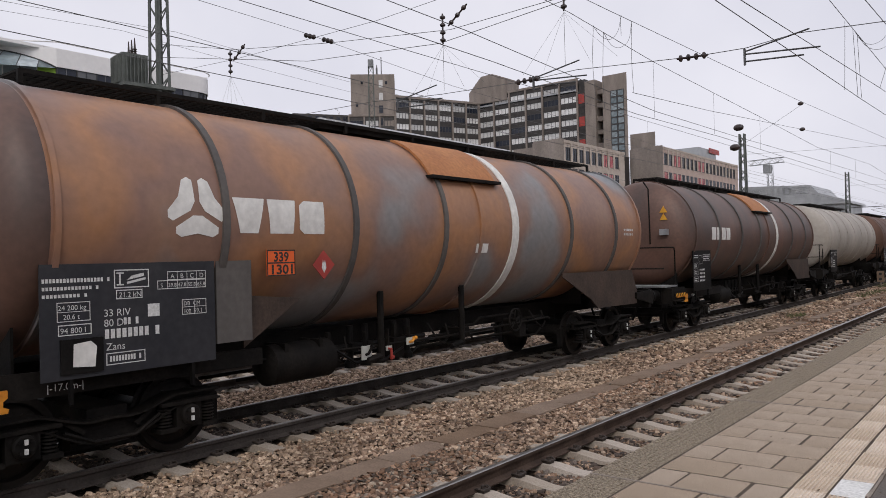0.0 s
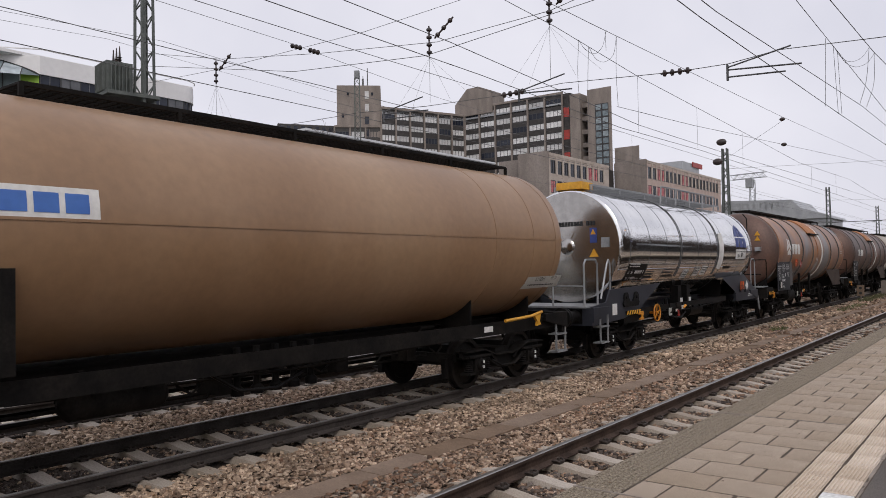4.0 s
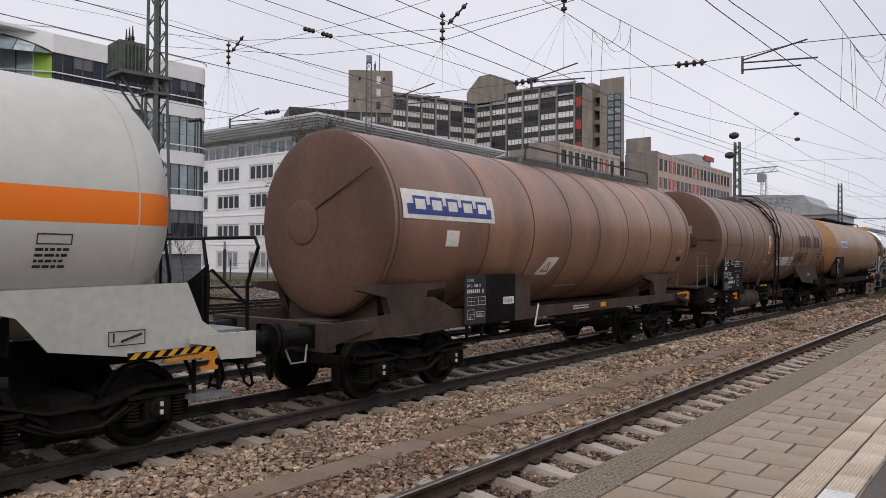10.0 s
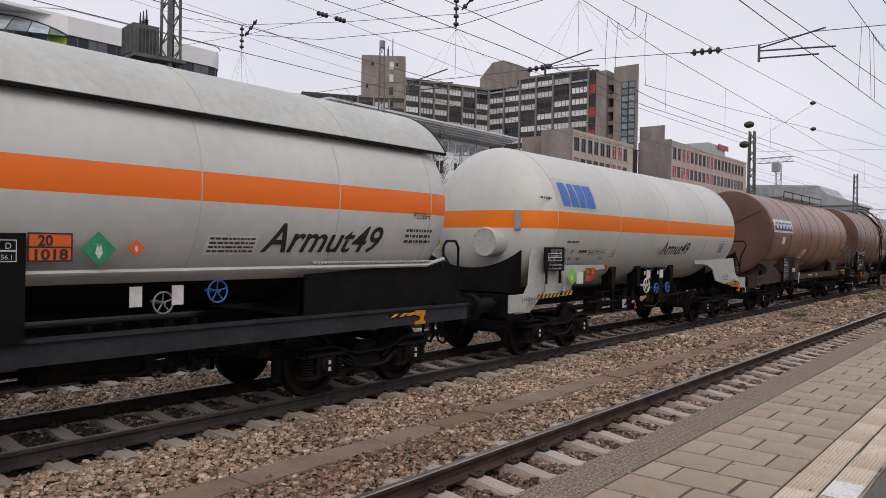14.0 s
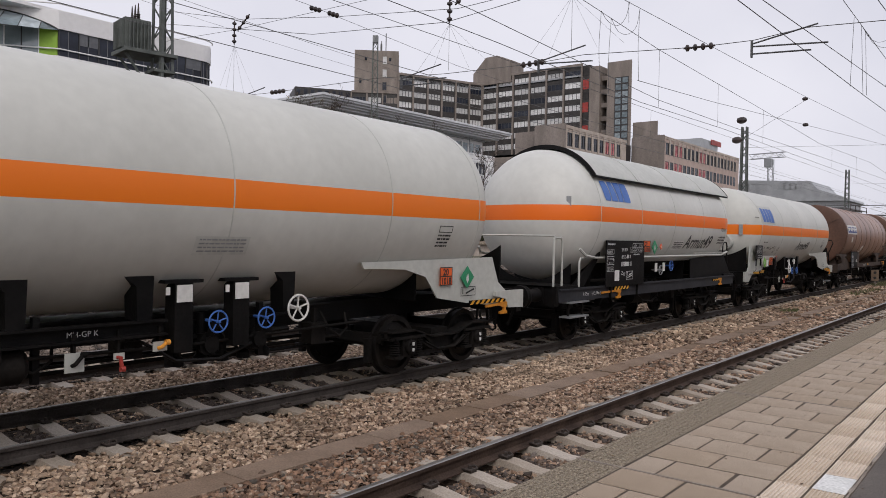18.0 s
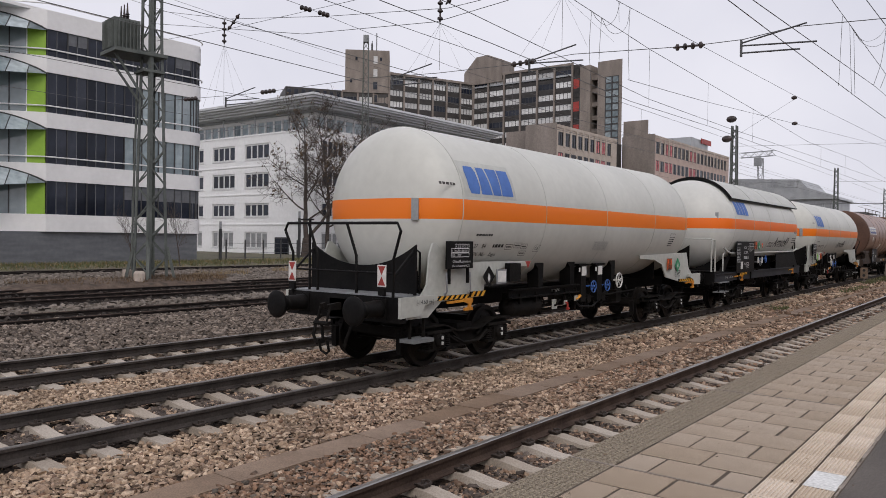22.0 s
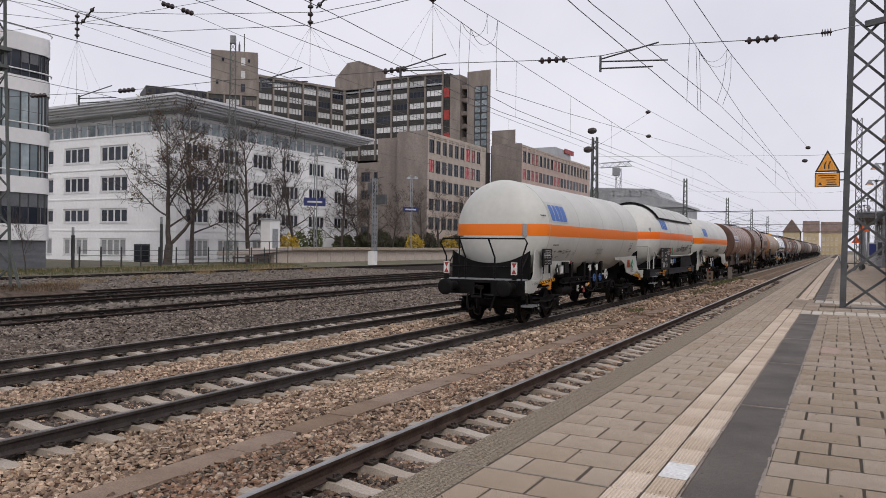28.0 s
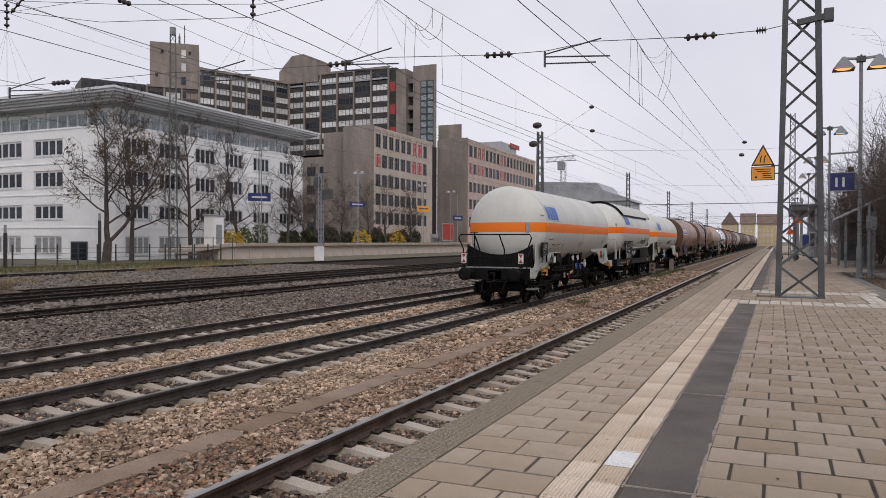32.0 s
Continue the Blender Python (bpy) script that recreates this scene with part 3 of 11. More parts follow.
g = Geo()
xs = [-1500, -300, -120, -70, -52, -49, -47, -46, -43, -40, -36, -32, -29, -24, -18.5, -17, -15.5, -15, -13, -10, -8, -6, -4, -2.4, -2.2, 30, 300, 1500]
ys = [-600, -60, -20, 0, 20, 60, 140, 400, 1000, 4000]
vs = [(x, y, ground_height(x)) for y in ys for x in xs]
nx = len(xs)
g.add(vs, [(j * nx + i, j * nx + i + 1, (j + 1) * nx + i + 1, (j + 1) * nx + i) for j in range(len(ys) - 1) for i in range(nx - 1)])
solid("ground", g, M["earth"], "wide ground of earth and thin grass beside the tracks", "ground", kind="structure", smooth=0)
def bed_height(x):
    """The ballast's surface: low between the rails, level with the sleepers' tops beyond their ends."""
    d = min(abs(x - X_NEAR), abs(x - X_TRAIN), abs(x - X_B))
    t = min(1.0, max(0.0, (d - 1.12) / 0.30))
    return -0.252 + 0.050 * t * t * (3 - 2 * t)


def bed(name, x0, x1, y0, lift, material, label):
    n = int((x1 - x0) / 0.1)
    top = [(x0 + (x1 - x0) * k / n, bed_height(x0 + (x1 - x0) * k / n) + lift) for k in range(n + 1)]
    solid(name, Geo().prism([(x0, -0.6)] + top + [(x1, -0.6)], "y", y0, FAR), material, label, "ballast", kind="structure", smooth=0)


bed("ballast_bed_near", -7.0, -2.25, -30, 0.0, M["bed"], "brown ballast bed of the platform track")
bed("ballast_bed_middle", -15.4, -7.0, -30, 0.0, M["bed"], "brown-grey ballast bed of two tracks")
g = Geo()
g.prism([(-44.3, -0.6), (-44.3, -0.162), (-30.0, -0.162), (-29.5, -0.19), (-18.9, -0.19), (-18.6, -0.13), (-18.0, -0.13), (-15.4, -0.202), (-15.4, -0.6)], "y", -30, FAR)
solid("ballast_bed_far", g, M["bed_grey"], "grey ballast bed with a raised shoulder", "ballast", kind="structure", smooth=0)

# the same beds farther along, where single stones can no longer be told
bed("ballast_bed_distance", -7.0, -2.25, 46, 0.012, M["ballast_far"], "brown ballast farther along the platform track")
bed("ballast_bed_distance", -15.4, -7.004, 31, 0.016, M["ballast_far"], "brown ballast farther along the goods tracks")
solid("ballast_bed_distance", Geo().prism([(-18.7, -0.5), (-18.7, -0.122), (-18.0, -0.122), (-15.404, -0.194), (-15.404, -0.5)], "y", 66, FAR), M["ballast_far_grey"], "grey ballast shoulder farther along", "ballast", kind="structure", smooth=0)

RAIL_HALF = [(0.075, -0.172), (0.075, -0.160), (0.022, -0.145), (0.0085, -0.130), (0.0085, -0.055), (0.036, -0.042), (0.036, -0.010)]


def rail_geo(x, y0, y1):
    """A rail, head at z = 0: foot and web in slot 0, the worn head in slot 1."""
    g = Geo()
    side = RAIL_HALF
    prof = [(x + a, b) for a, b in side] + [(x - a, b) for a, b in side[::-1]]
    g.prism(prof, "y", y0, y1)
    g.mi = 1
    g.prism([(x - 0.036, -0.009), (x - 0.026, 0.0), (x + 0.026, 0.0), (x + 0.036, -0.009)], "y", y0, y1)
    return g


def sleeper_mesh():
    g = Geo()
    prof = [(-1.3, -0.185), (-0.95, -0.170), (-0.55, -0.172), (-0.25, -0.215), (0.25, -0.215), (0.55, -0.172), (0.95, -0.170), (1.3, -0.185)]
    w0, w1 = 0.14, 0.095
    v, f = [], []
    for x, z in prof:
        v += [(x, -w0, -0.40), (x, -w1, z), (x, w1, z), (x, w0, -0.40)]
    for i in range(len(prof) - 1):
        a, b = i * 4, i * 4 + 4
        f += [(a + k, a + k + 1, b + k + 1, b + k) for k in range(3)]
    f += [(0, 1, 2, 3), tuple(len(v) - 4 + k for k in range(4))[::-1]]
    g.add(v, f)
    g.mi = 1
    for s in (-1, 1):
        for d in (-0.11, 0.11):
            x = s * GAUGE + d
            g.box(x - 0.05, x + 0.05, -0.05, 0.05, -0.185, -0.142)
            g.cyl((x, 0, -0.145), (x, 0, -0.105), 0.018, 6)
            g.tube([(x - 0.05, -0.06, -0.14), (x, -0.075, -0.125), (x + 0.05, -0.06, -0.14), (x + 0.05, 0.06, -0.14), (x, 0.075, -0.125), (x - 0.05, 0.06, -0.14)], 0.012, 5)
    return g.mesh("sleeper", [M["sleeper"], M["clip"]], 40)


SLEEPER = sleeper_mesh()


def track(name, x, label, n_parts, y0=-9.0, pitch=0.63, far=FAR, sink=0.0, steel=("rail", "rail_head")):
    th = thing(name, label, "railway track", kind="structure", at=pose(x, 0, 0))
    for s in (-1, 1):
        part("rail", rail_geo(s * GAUGE, -30, far), [M[k] for k in steel], th, smooth=40)
    rnd = random.Random(name)
    y = y0
    for i in range(n_parts):
        part("sleeper", SLEEPER, None, th, at=pose(rnd.uniform(-0.02, 0.02), y, -sink + rnd.uniform(-0.008, 0.008), 0, 0, rnd.uniform(-0.6, 0.6)))
        y += pitch
    # the far sleepers, too many to count
    g = Geo()
    while y < far:
        g.box(-1.3, 1.3, y - 0.1, y + 0.1, -0.3, -0.185 - sink)
        y += pitch
    tagged(part("far_sleepers", g, M["sleeper"], th, smooth=0), kind="stuff")
    return th


track("track_near", X_NEAR, "platform track with rusty rails on pale concrete sleepers", 180, steel=("rail", "rail_bright"))
track("track_train", X_TRAIN, "goods track with dark rails on pale concrete sleepers", 180, steel=("rail_grey", "rail_head"))
track("track_b", X_B, "second through track on concrete sleepers", 130, steel=("rail_grey", "rail_head"))
track("track_c", X_C, "rusty track on the raised grey ballast", 60, sink=-0.025, steel=("rail_dark", "rail"))
track("track_d", X_D, "rusty track half sunk in grey ballast", 60, sink=0.02, steel=("rail_dark", "rail"))
track("track_siding", -29.2, "rusty siding sunk to its rails in dark ballast", 4, sink=0.06, steel=("rail_dark", "rail"))
track("track_e", X_E, "old siding half hidden in grass", 30, sink=0.05, far=160, steel=("rail_dark", "rail_dark"))

# concrete cable duct between the two nearest tracks
duct = thing("cable_duct", "brown concrete cable duct covers between the tracks", "cable duct", kind="structure")
g = Geo()
g.box(0, 0.40, -0.490, 0.490, -0.32, -0.172)
DUCT = g.mesh("cover_slab", M["duct"], 30)
rnd = random.Random(7)
for i in range(150):
    part("cover_slab", DUCT, None, duct, at=pose(-6.28 + rnd.uniform(-0.012, 0.012), -4 + i * 1.0, rnd.uniform(-0.012, 0.012), rnd.uniform(-0.6, 0.6), rnd.uniform(-1.2, 1.2), rnd.uniform(-0.5, 0.5)))
g = Geo()
g.box(-6.28, -5.86, 145.5, FAR, -0.3, -0.17)
tagged(part("far_covers", g, M["duct"], duct, smooth=0), kind="stuff")

# platform: body, edge slabs, tactile strip, asphalt strip, pavers
PZ = 0.75
g = Geo()
g.box(-2.27, 16, -25, 300, -0.6, PZ - 0.05)
solid("platform_body", g, M["joint"], "concrete body of the passenger platform", "platform", kind="structure", smooth=0)
# darker strips along the older tracks
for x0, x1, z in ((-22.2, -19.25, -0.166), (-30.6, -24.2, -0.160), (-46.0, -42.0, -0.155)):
    solid("oily_ballast", Geo().box(x0, x1, -10, 300, -0.3, z), M["strip_dark"], "strip of darker ballast along the rails", "ballast", kind="structure", smooth=0)


# ---- the goods train ----
R_WHEEL = 0.46


def wheelset_mesh():
    g = Geo()
    for s in (-1, 1):
        prof = [(0.0, 0.07), (0.0, 0.10), (-0.02, 0.12), (0.025, 0.36), (-0.03, 0.385), (-0.03, 0.46), (0.075, 0.452), (0.085, 0.485), (0.105, 0.485), (0.108, 0.385), (0.07, 0.36), (0.075, 0.13), (0.12, 0.11), (0.12, 0.07)]
        g.lathe([(s * (0.79 - a), r) for a, r in prof], "x", seg=40)
        for k in range(6):
            a = k * math.pi / 3
            g.cyl((s * 0.80, 0.27 * math.cos(a), 0.27 * math.sin(a)), (s * 0.765, 0.27 * math.cos(a), 0.27 * math.sin(a)), 0.022, 6)
    g.cyl((-1.0, 0, 0), (1.0, 0, 0), 0.078, 14)
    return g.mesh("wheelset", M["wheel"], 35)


WHEELSET = wheelset_mesh()


def bogie_mesh(half=0.9):
    """A two-axle goods bogie round the origin: side frames, springs, axle boxes, bolster."""
    g = Geo()
    for s in (-1, 1):
        def web(y):
            """The side frame's middle height: level over the axles, sagging between them."""
            u = max(0.0, 1 - abs(y) / (half - 0.10))
            return 0.645 - 0.19 * math.sin(min(1.0, u * 1.25) * math.pi / 2) ** 1.5

        ys_ = [-half - 0.42 + (2 * half + 0.84) * k / 28 for k in range(29)]
        deep = [0.055 + 0.07 * max(0.0, 1 - abs(y) / half) for y in ys_]
        top = [(y, web(y) + d) for y, d in zip(ys_, deep)]
        bot = [(y, web(y) - d) for y, d in zip(ys_, deep)]
        lo_x, hi_x = min(s * 0.96, s * 1.02), max(s * 0.96, s * 1.02)
        g.prism(top + bot[::-1], "x", lo_x, hi_x)
        # flanges along both edges
        for edge in (top, bot):
            g.prism([(y, z + 0.012) for y, z in edge] + [(y, z - 0.012) for y, z in edge[::-1]], "x", min(s * 0.88, s * 1.13), max(s * 0.88, s * 1.13))
        # spring seat, damper and lever over each axle
        g.beam((s * 1.06, -half + 0.36, 0.64), (s * 1.06, -half + 0.62, 0.46), 0.05)
        g.beam((s * 1.06, half - 0.36, 0.64), (s * 1.06, half - 0.62, 0.46), 0.05)
        g.tube([(s * 1.1, -0.5, 0.50), (s * 1.13, -0.2, 0.36), (s * 1.13, 0.25, 0.36), (s * 1.1, 0.55, 0.52)], 0.022, 6)
        for yy in (-half, half):
            g.box(min(s * 0.9, s * 1.13), max(s * 0.9, s * 1.13), yy - 0.16, yy + 0.16, 0.31, 0.60)
            g.box(min(s * 0.95, s * 1.16), max(s * 0.95, s * 1.16), yy - 0.36, yy + 0.36, 0.585, 0.625)
            g.lathe([(s * 1.13, 0.001), (s * 1.13 + s * 0.06, 0.001), (s * 1.13 + s * 0.06, 0.095), (s * 1.13 + s * 0.045, 0.115), (s * 1.08, 0.12)], "x", at=(0, yy, 0.46), seg=20)
            for k in range(4):
                a = k * math.pi / 2 + math.pi / 4
                g.cyl((s * 1.18, yy + 0.075 * math.cos(a), 0.46 + 0.075 * math.sin(a)), (s * 1.21, yy + 0.075 * math.cos(a), 0.46 + 0.075 * math.sin(a)), 0.016, 6)
            for d in (-0.27, 0.27):
                y = yy + d
                # coil spring as a stack of turns on its seat
                for k in range(6):
                    g.lathe([(0.345 + k * 0.036, 0.072), (0.345 + k * 0.036 + 0.013, 0.092), (0.345 + k * 0.036 + 0.027, 0.072)], "z", at=(s * 1.05, y, 0), seg=14)
                g.cyl((s * 1.05, y, 0.33), (s * 1.05, y, 0.57), 0.06, 10)
                g.box(min(s * 0.95, s * 1.15), max(s * 0.95, s * 1.15), y - 0.10, y + 0.10, 0.29, 0.335)
        # brake rigging outside
        g.tube([(s * 0.7, -0.55, 0.42), (s * 0.72, -0.2, 0.30), (s * 0.72, 0.2, 0.30), (s * 0.7, 0.55, 0.42)], 0.022, 6)
    g.box(-1.0, 1.0, -0.22, 0.22, 0.42, 0.68)
    g.box(-0.9, 0.9, -half - 0.42, -half - 0.30, 0.52, 0.66)
    g.box(-0.9, 0.9, half + 0.30, half + 0.42, 0.52, 0.66)
    g.cyl((0, 0, 0.6), (0, 0, 0.86), 0.2, 16)
    for s in (-1, 1):
        for yy in (-half - 0.56, -half + 0.56, half - 0.56, half + 0.56):
            g.box(s * 0.75 - 0.05, s * 0.75 + 0.05, yy - 0.04, yy + 0.04, 0.25, 0.6)
    g.mi = 1
    for yy in (-half, half):
        for z in (0.395, 0.485):
            g.box(1.19, 1.213, yy - 0.016, yy + 0.016, z, z + 0.05)
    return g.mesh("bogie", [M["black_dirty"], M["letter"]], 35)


BOGIE = bogie_mesh()


def buffer_mesh():
    g = Geo()
    g.lathe([(0.62, 0.001), (0.62, 0.14), (0.50, 0.14), (0.48, 0.128), (0.24, 0.128), (0.22, 0.105), (0.11, 0.105), (0.085, 0.15), (0.075, 0.222), (0.03, 0.228), (0.008, 0.20), (0.0, 0.14), (-0.005, 0.001)], "y", seg=24)
    g.box(-0.16, 0.16, 0.60, 0.64, -0.16, 0.16)
    return g.mesh("buffer", M["black"], 40)


BUFFER = buffer_mesh()


def coupling_mesh():
    """Draw hook and hanging screw coupling; the headstock face is at y = 0.62."""
    g = Geo()
    g.prism([(0.62, 0.98), (0.36, 0.98), (0.24, 1.02), (0.20, 1.10), (0.27, 1.12), (0.30, 1.07), (0.38, 1.08), (0.62, 1.10)], "x", -0.035, 0.035)
    g.tube([(-0.11, 0.30, 1.05), (-0.11, 0.22, 0.80), (0.11, 0.22, 0.80), (0.11, 0.30, 1.05)], 0.022, 6)
    g.cyl((-0.16, 0.22, 0.79), (0.16, 0.22, 0.79), 0.035, 8)
    g.cyl((0, 0.22, 0.80), (0, 0.26, 0.48), 0.025, 8)
    g.tube([(-0.10, 0.25, 0.52), (-0.09, 0.30, 0.34), (0, 0.32, 0.29), (0.09, 0.30, 0.34), (0.10, 0.25, 0.52)], 0.022, 6)
    for s in (-0.42, 0.42):
        g.tube([(s, 0.62, 0.86), (s, 0.50, 0.80), (s * 0.9, 0.40, 0.55), (s * 0.75, 0.42, 0.42), (s * 0.6, 0.52, 0.45)], 0.028, 8)
    return g.mesh("coupling", M["black_dirty"], 40)


COUPLING = coupling_mesh()


def tank_profile(y0, y1, r, dish, n=14, power=2.0):
    """The (y, radius) outline of a tank with dished ends."""
    prof = []
    for i in range(n + 1):
        a = math.pi / 2 * i / n
        prof.append((y0 + dish - dish * math.cos(a), max(0.001, r * math.sin(a) ** (2 / power))))
    k = max(2, int((y1 - y0) / 0.8))
    for i in range(1, k):
        prof.append((y0 + dish + (y1 - y0 - 2 * dish) * i / k, r))
    for i in range(n, -1, -1):
        a = math.pi / 2 * i / n
        prof.append((y1 - dish + dish * math.cos(a), max(0.001, r * math.sin(a) ** (2 / power))))
    return prof


def side_text(parent, text, size, y, z, x, material, name="lettering", **kw):
    """Lettering on an upright face that looks to +x: it runs along +y."""
    me = text_mesh(text, size, material, **kw)
    me.transform(Matrix(((0, 0, 1, 0), (1, 0, 0, 0), (0, 1, 0, 0), (0, 0, 0, 1))))
    return tagged(part(name, me, None, parent, at=pose(x, y, z)), kind="stuff")


def round_text(parent, text, size, y, z, r, zc, material, name="lettering", **kw):
    """Lettering laid on the round side of a tank."""
    me = text_mesh(text, size, material, **kw)
    bend(me, y, z, r, zc)
    return tagged(part(name, me, None, parent), kind="stuff")


def bend(me, y, z, r, zc):
    """Bends a flat outline (x along, y up) onto the +x side of a tank."""
    bm = bmesh.new()
    bm.from_mesh(me)
    if bm.verts:
        lo, hi = min(v.co.y for v in bm.verts), max(v.co.y for v in bm.verts)
        step, c = 0.07, lo + 0.035
        while c < hi:
            bmesh.ops.bisect_plane(bm, geom=bm.verts[:] + bm.edges[:] + bm.faces[:], plane_co=(0, c, 0), plane_no=(0, 1, 0))
            c += step
    a0 = math.asin(max(-1, min(1, (z - zc) / r)))
    for v in bm.verts:
        a = a0 + v.co.y / r
        v.co = Vector((r * math.cos(a), y + v.co.x, zc + r * math.sin(a)))
    bm.normal_update()
    bm.to_mesh(me)
    bm.free()
    for p in me.polygons:
        if p.normal.x < 0:
            p.flip()


def round_shape(parent, name, polys, y, z, r, zc, material, label=""):
    """Flat outlines, each a list of (along, up) points, laid on the side of a tank."""
    if name == "colour_mark" and len(polys) > 1:
        return [round_shape(parent, name, [p], y, z, r, zc, material, label) for p in polys]
    me = bpy.data.meshes.new(name)
    v, f = [], []
    for poly in polys:
        f.append(tuple(range(len(v), len(v) + len(poly))))
        v += [(a, b, 0) for a, b in poly]
    me.from_pydata(v, [], f)
    me.materials.append(material)
    bend(me, y, z, r, zc)
    return tagged(part(name, me, None, parent, label), label, kind="stuff" if name == "lettering" else "")


def bars(n, w, h, seed, gap=0.5):
    """Outlines that stand for lines of lettering: rows of short bars."""
    rn = random.Random(seed)
    out = []
    rows = n
    rh = h / rows
    for i in range(rows):
        x, z = 0.0, h - (i + 1) * rh + rh * gap / 2
        while x < w - 0.03:
            bw = min(rn.uniform(0.03, 0.10), w - x)
            out.append([(x, z), (x + bw, z), (x + bw, z + rh * (1 - gap)), (x, z + rh * (1 - gap))])
            x += bw + rh * 0.25
    return out


def flat_shape(parent, name, polys, y, z, x, material, label=""):
    """The same on an upright face that looks to +x."""
    me = bpy.data.meshes.new(name)
    v, f = [], []
    for poly in polys:
        f.append(tuple(range(len(v), len(v) + len(poly))))
        v += [(0, a, b) for a, b in poly]
    me.from_pydata(v, [], f)
    me.materials.append(material)
    return tagged(part(name, me, None, parent, label, at=pose(x, y, z)), label, kind="stuff" if name == "lettering" else "")


def rect(y0, z0, w, h):
    return [(y0, z0), (y0 + w, z0), (y0 + w, z0 + h), (y0, z0 + h)]


def outline(y0, z0, w, h, t=0.012):
    return [rect(y0, z0, w, t), rect(y0, z0 + h - t, w, t), rect(y0, z0 + t, t, h - 2 * t), rect(y0 + w - t, z0 + t, t, h - 2 * t)]


def data_panel(parent, y, z, w, h, x, material, seed, posts=True, fields=None):
    """A dark data panel. fields, in shares of its width and height: text, bars and boxed outlines; without them bars alone."""
    p = part("data_panel", Geo().box(x - 0.02, x, y, y + w, z, z + h), material, parent, "dark data panel with white lettering")
    fl = []
    if fields is None:
        for i in range(3):
            fl += [[(a + 0.05 * w, b + (0.22 + 0.17 * i) * h) for a, b in q] for q in outline(0, 0, 0.22 * w, 0.13 * h, 0.008) + [[(c + 0.02, d + 0.015) for c, d in r] for r in bars(2, 0.15 * w, 0.09 * h, seed + i)]]
        fl += [[(a + 0.32 * w, b + 0.66 * h) for a, b in q] for q in outline(0, 0, 0.18 * w, 0.22 * h, 0.008)]
        fl += [[(a + 0.55 * w, b + 0.74 * h) for a, b in q] for q in outline(0, 0, 0.40 * w, 0.16 * h, 0.008) + [[(c + 0.02, d + 0.02) for c, d in r] for r in bars(2, 0.34 * w, 0.12 * h, seed + 8)]]
        fl += [[(a + 0.35 * w, b + 0.20 * h) for a, b in q] for q in bars(4, 0.28 * w, 0.36 * h, seed + 9)]
        fl += [[(a + 0.05 * w, b + 0.80 * h) for a, b in q] for q in bars(2, 0.22 * w, 0.10 * h, seed + 11)]
    for f in fields or ():
        if f[0] == "T":
            side_text(p, f[1], f[4] * h * 1.25, y + f[2] * w, z + f[3] * h, x + 0.004, M["letter"])
        elif f[0] == "B":
            fl.append(rect(f[1] * w, f[2] * h, f[3] * w, f[4] * h))
        elif f[0] == "N":
            # a number drawn as separate short bars
            n = f[5]
            for k in range(n):
                if k != n - 2:
                    fl.append(rect((f[1] + f[3] * k / n) * w, f[2] * h, f[3] * w / n * 0.72, f[4] * h))
        elif f[0] == "G":
            # a ruled table of columns and rows
            u, v, bw, bh, nc, nr = f[1:7]
            fl += [[(a + u * w, b + v * h) for a, b in q] for q in outline(0, 0, bw * w, bh * h, 0.008)]
            fl += [rect((u + bw * k / nc) * w - 0.003, v * h, 0.006, bh * h) for k in range(1, nc)]
            fl += [rect(u * w, (v + bh * k / nr) * h - 0.003, bw * w, 0.006) for k in range(1, nr)]
        elif f[0] == "O":
            fl += [[(a + f[1] * w, b + f[2] * h) for a, b in q] for q in outline(0, 0, f[3] * w, f[4] * h, 0.010)]
        elif f[0] == "P":
            # the loading pictogram: a post and slanted beams in a frame
            u, v, bw, bh = f[1] * w, f[2] * h, f[3] * w, f[4] * h
            fl += [[(a + u, b + v) for a, b in q] for q in outline(0, 0, bw, bh, 0.012) + [rect(bw * 0.14, bh * 0.2, bw * 0.05, bh * 0.6), rect(bw * 0.07, bh * 0.15, bw * 0.2, bh * 0.07), rect(bw * 0.07, bh * 0.78, bw * 0.2, bh * 0.07),
                    [(bw * 0.36, bh * 0.2), (bw * 0.9, bh * 0.42), (bw * 0.9, bh * 0.55), (bw * 0.36, bh * 0.33)], [(bw * 0.36, bh * 0.42), (bw * 0.85, bh * 0.62), (bw * 0.85, bh * 0.8), (bw * 0.5, bh * 0.66)]]]
    flat_shape(p, "lettering", fl, y, z, x + 0.004, M["letter"])
    if posts:
        for yy in (y + 0.15 * w, y + 0.85 * w):
            part("bracket", Geo().beam((x - 0.03, yy, z - 0.25), (x - 0.03, yy, z + h), 0.05, 0.03), M["black"], p)
    return p


def load_table(u, v, w, h, top, low, extra=""):
    """Fields of a load table: a ruled grid with its heads and values."""
    nr = 3 if extra else 2
    n = len(top)
    out = [("G", u + w / (n + 1), v + h * (nr - 1) / nr, w * n / (n + 1), h / nr, n, 1), ("G", u, v + h * (nr - 2) / nr, w, h / nr, n + 1, 1)]
    for k, a in enumerate(top):
        out.append(("T", a, u + w * (k + 1.3) / (n + 1), v + h * (nr - 1) / nr + h / nr * 0.18, h / nr * 0.62))
    for k, a in enumerate(low):
        out.append(("T", a, u + w * (k + 0.06 + 0.25 * (len(a) < 2)) / (n + 1), v + h * (nr - 2) / nr + h / nr * 0.22, h / nr * 0.5))
    if extra:
        out += [("O", u, v, w, h / nr), ("T", extra, u + w * 0.05, v + h / nr * 0.2, h / nr * 0.6)]
    return out


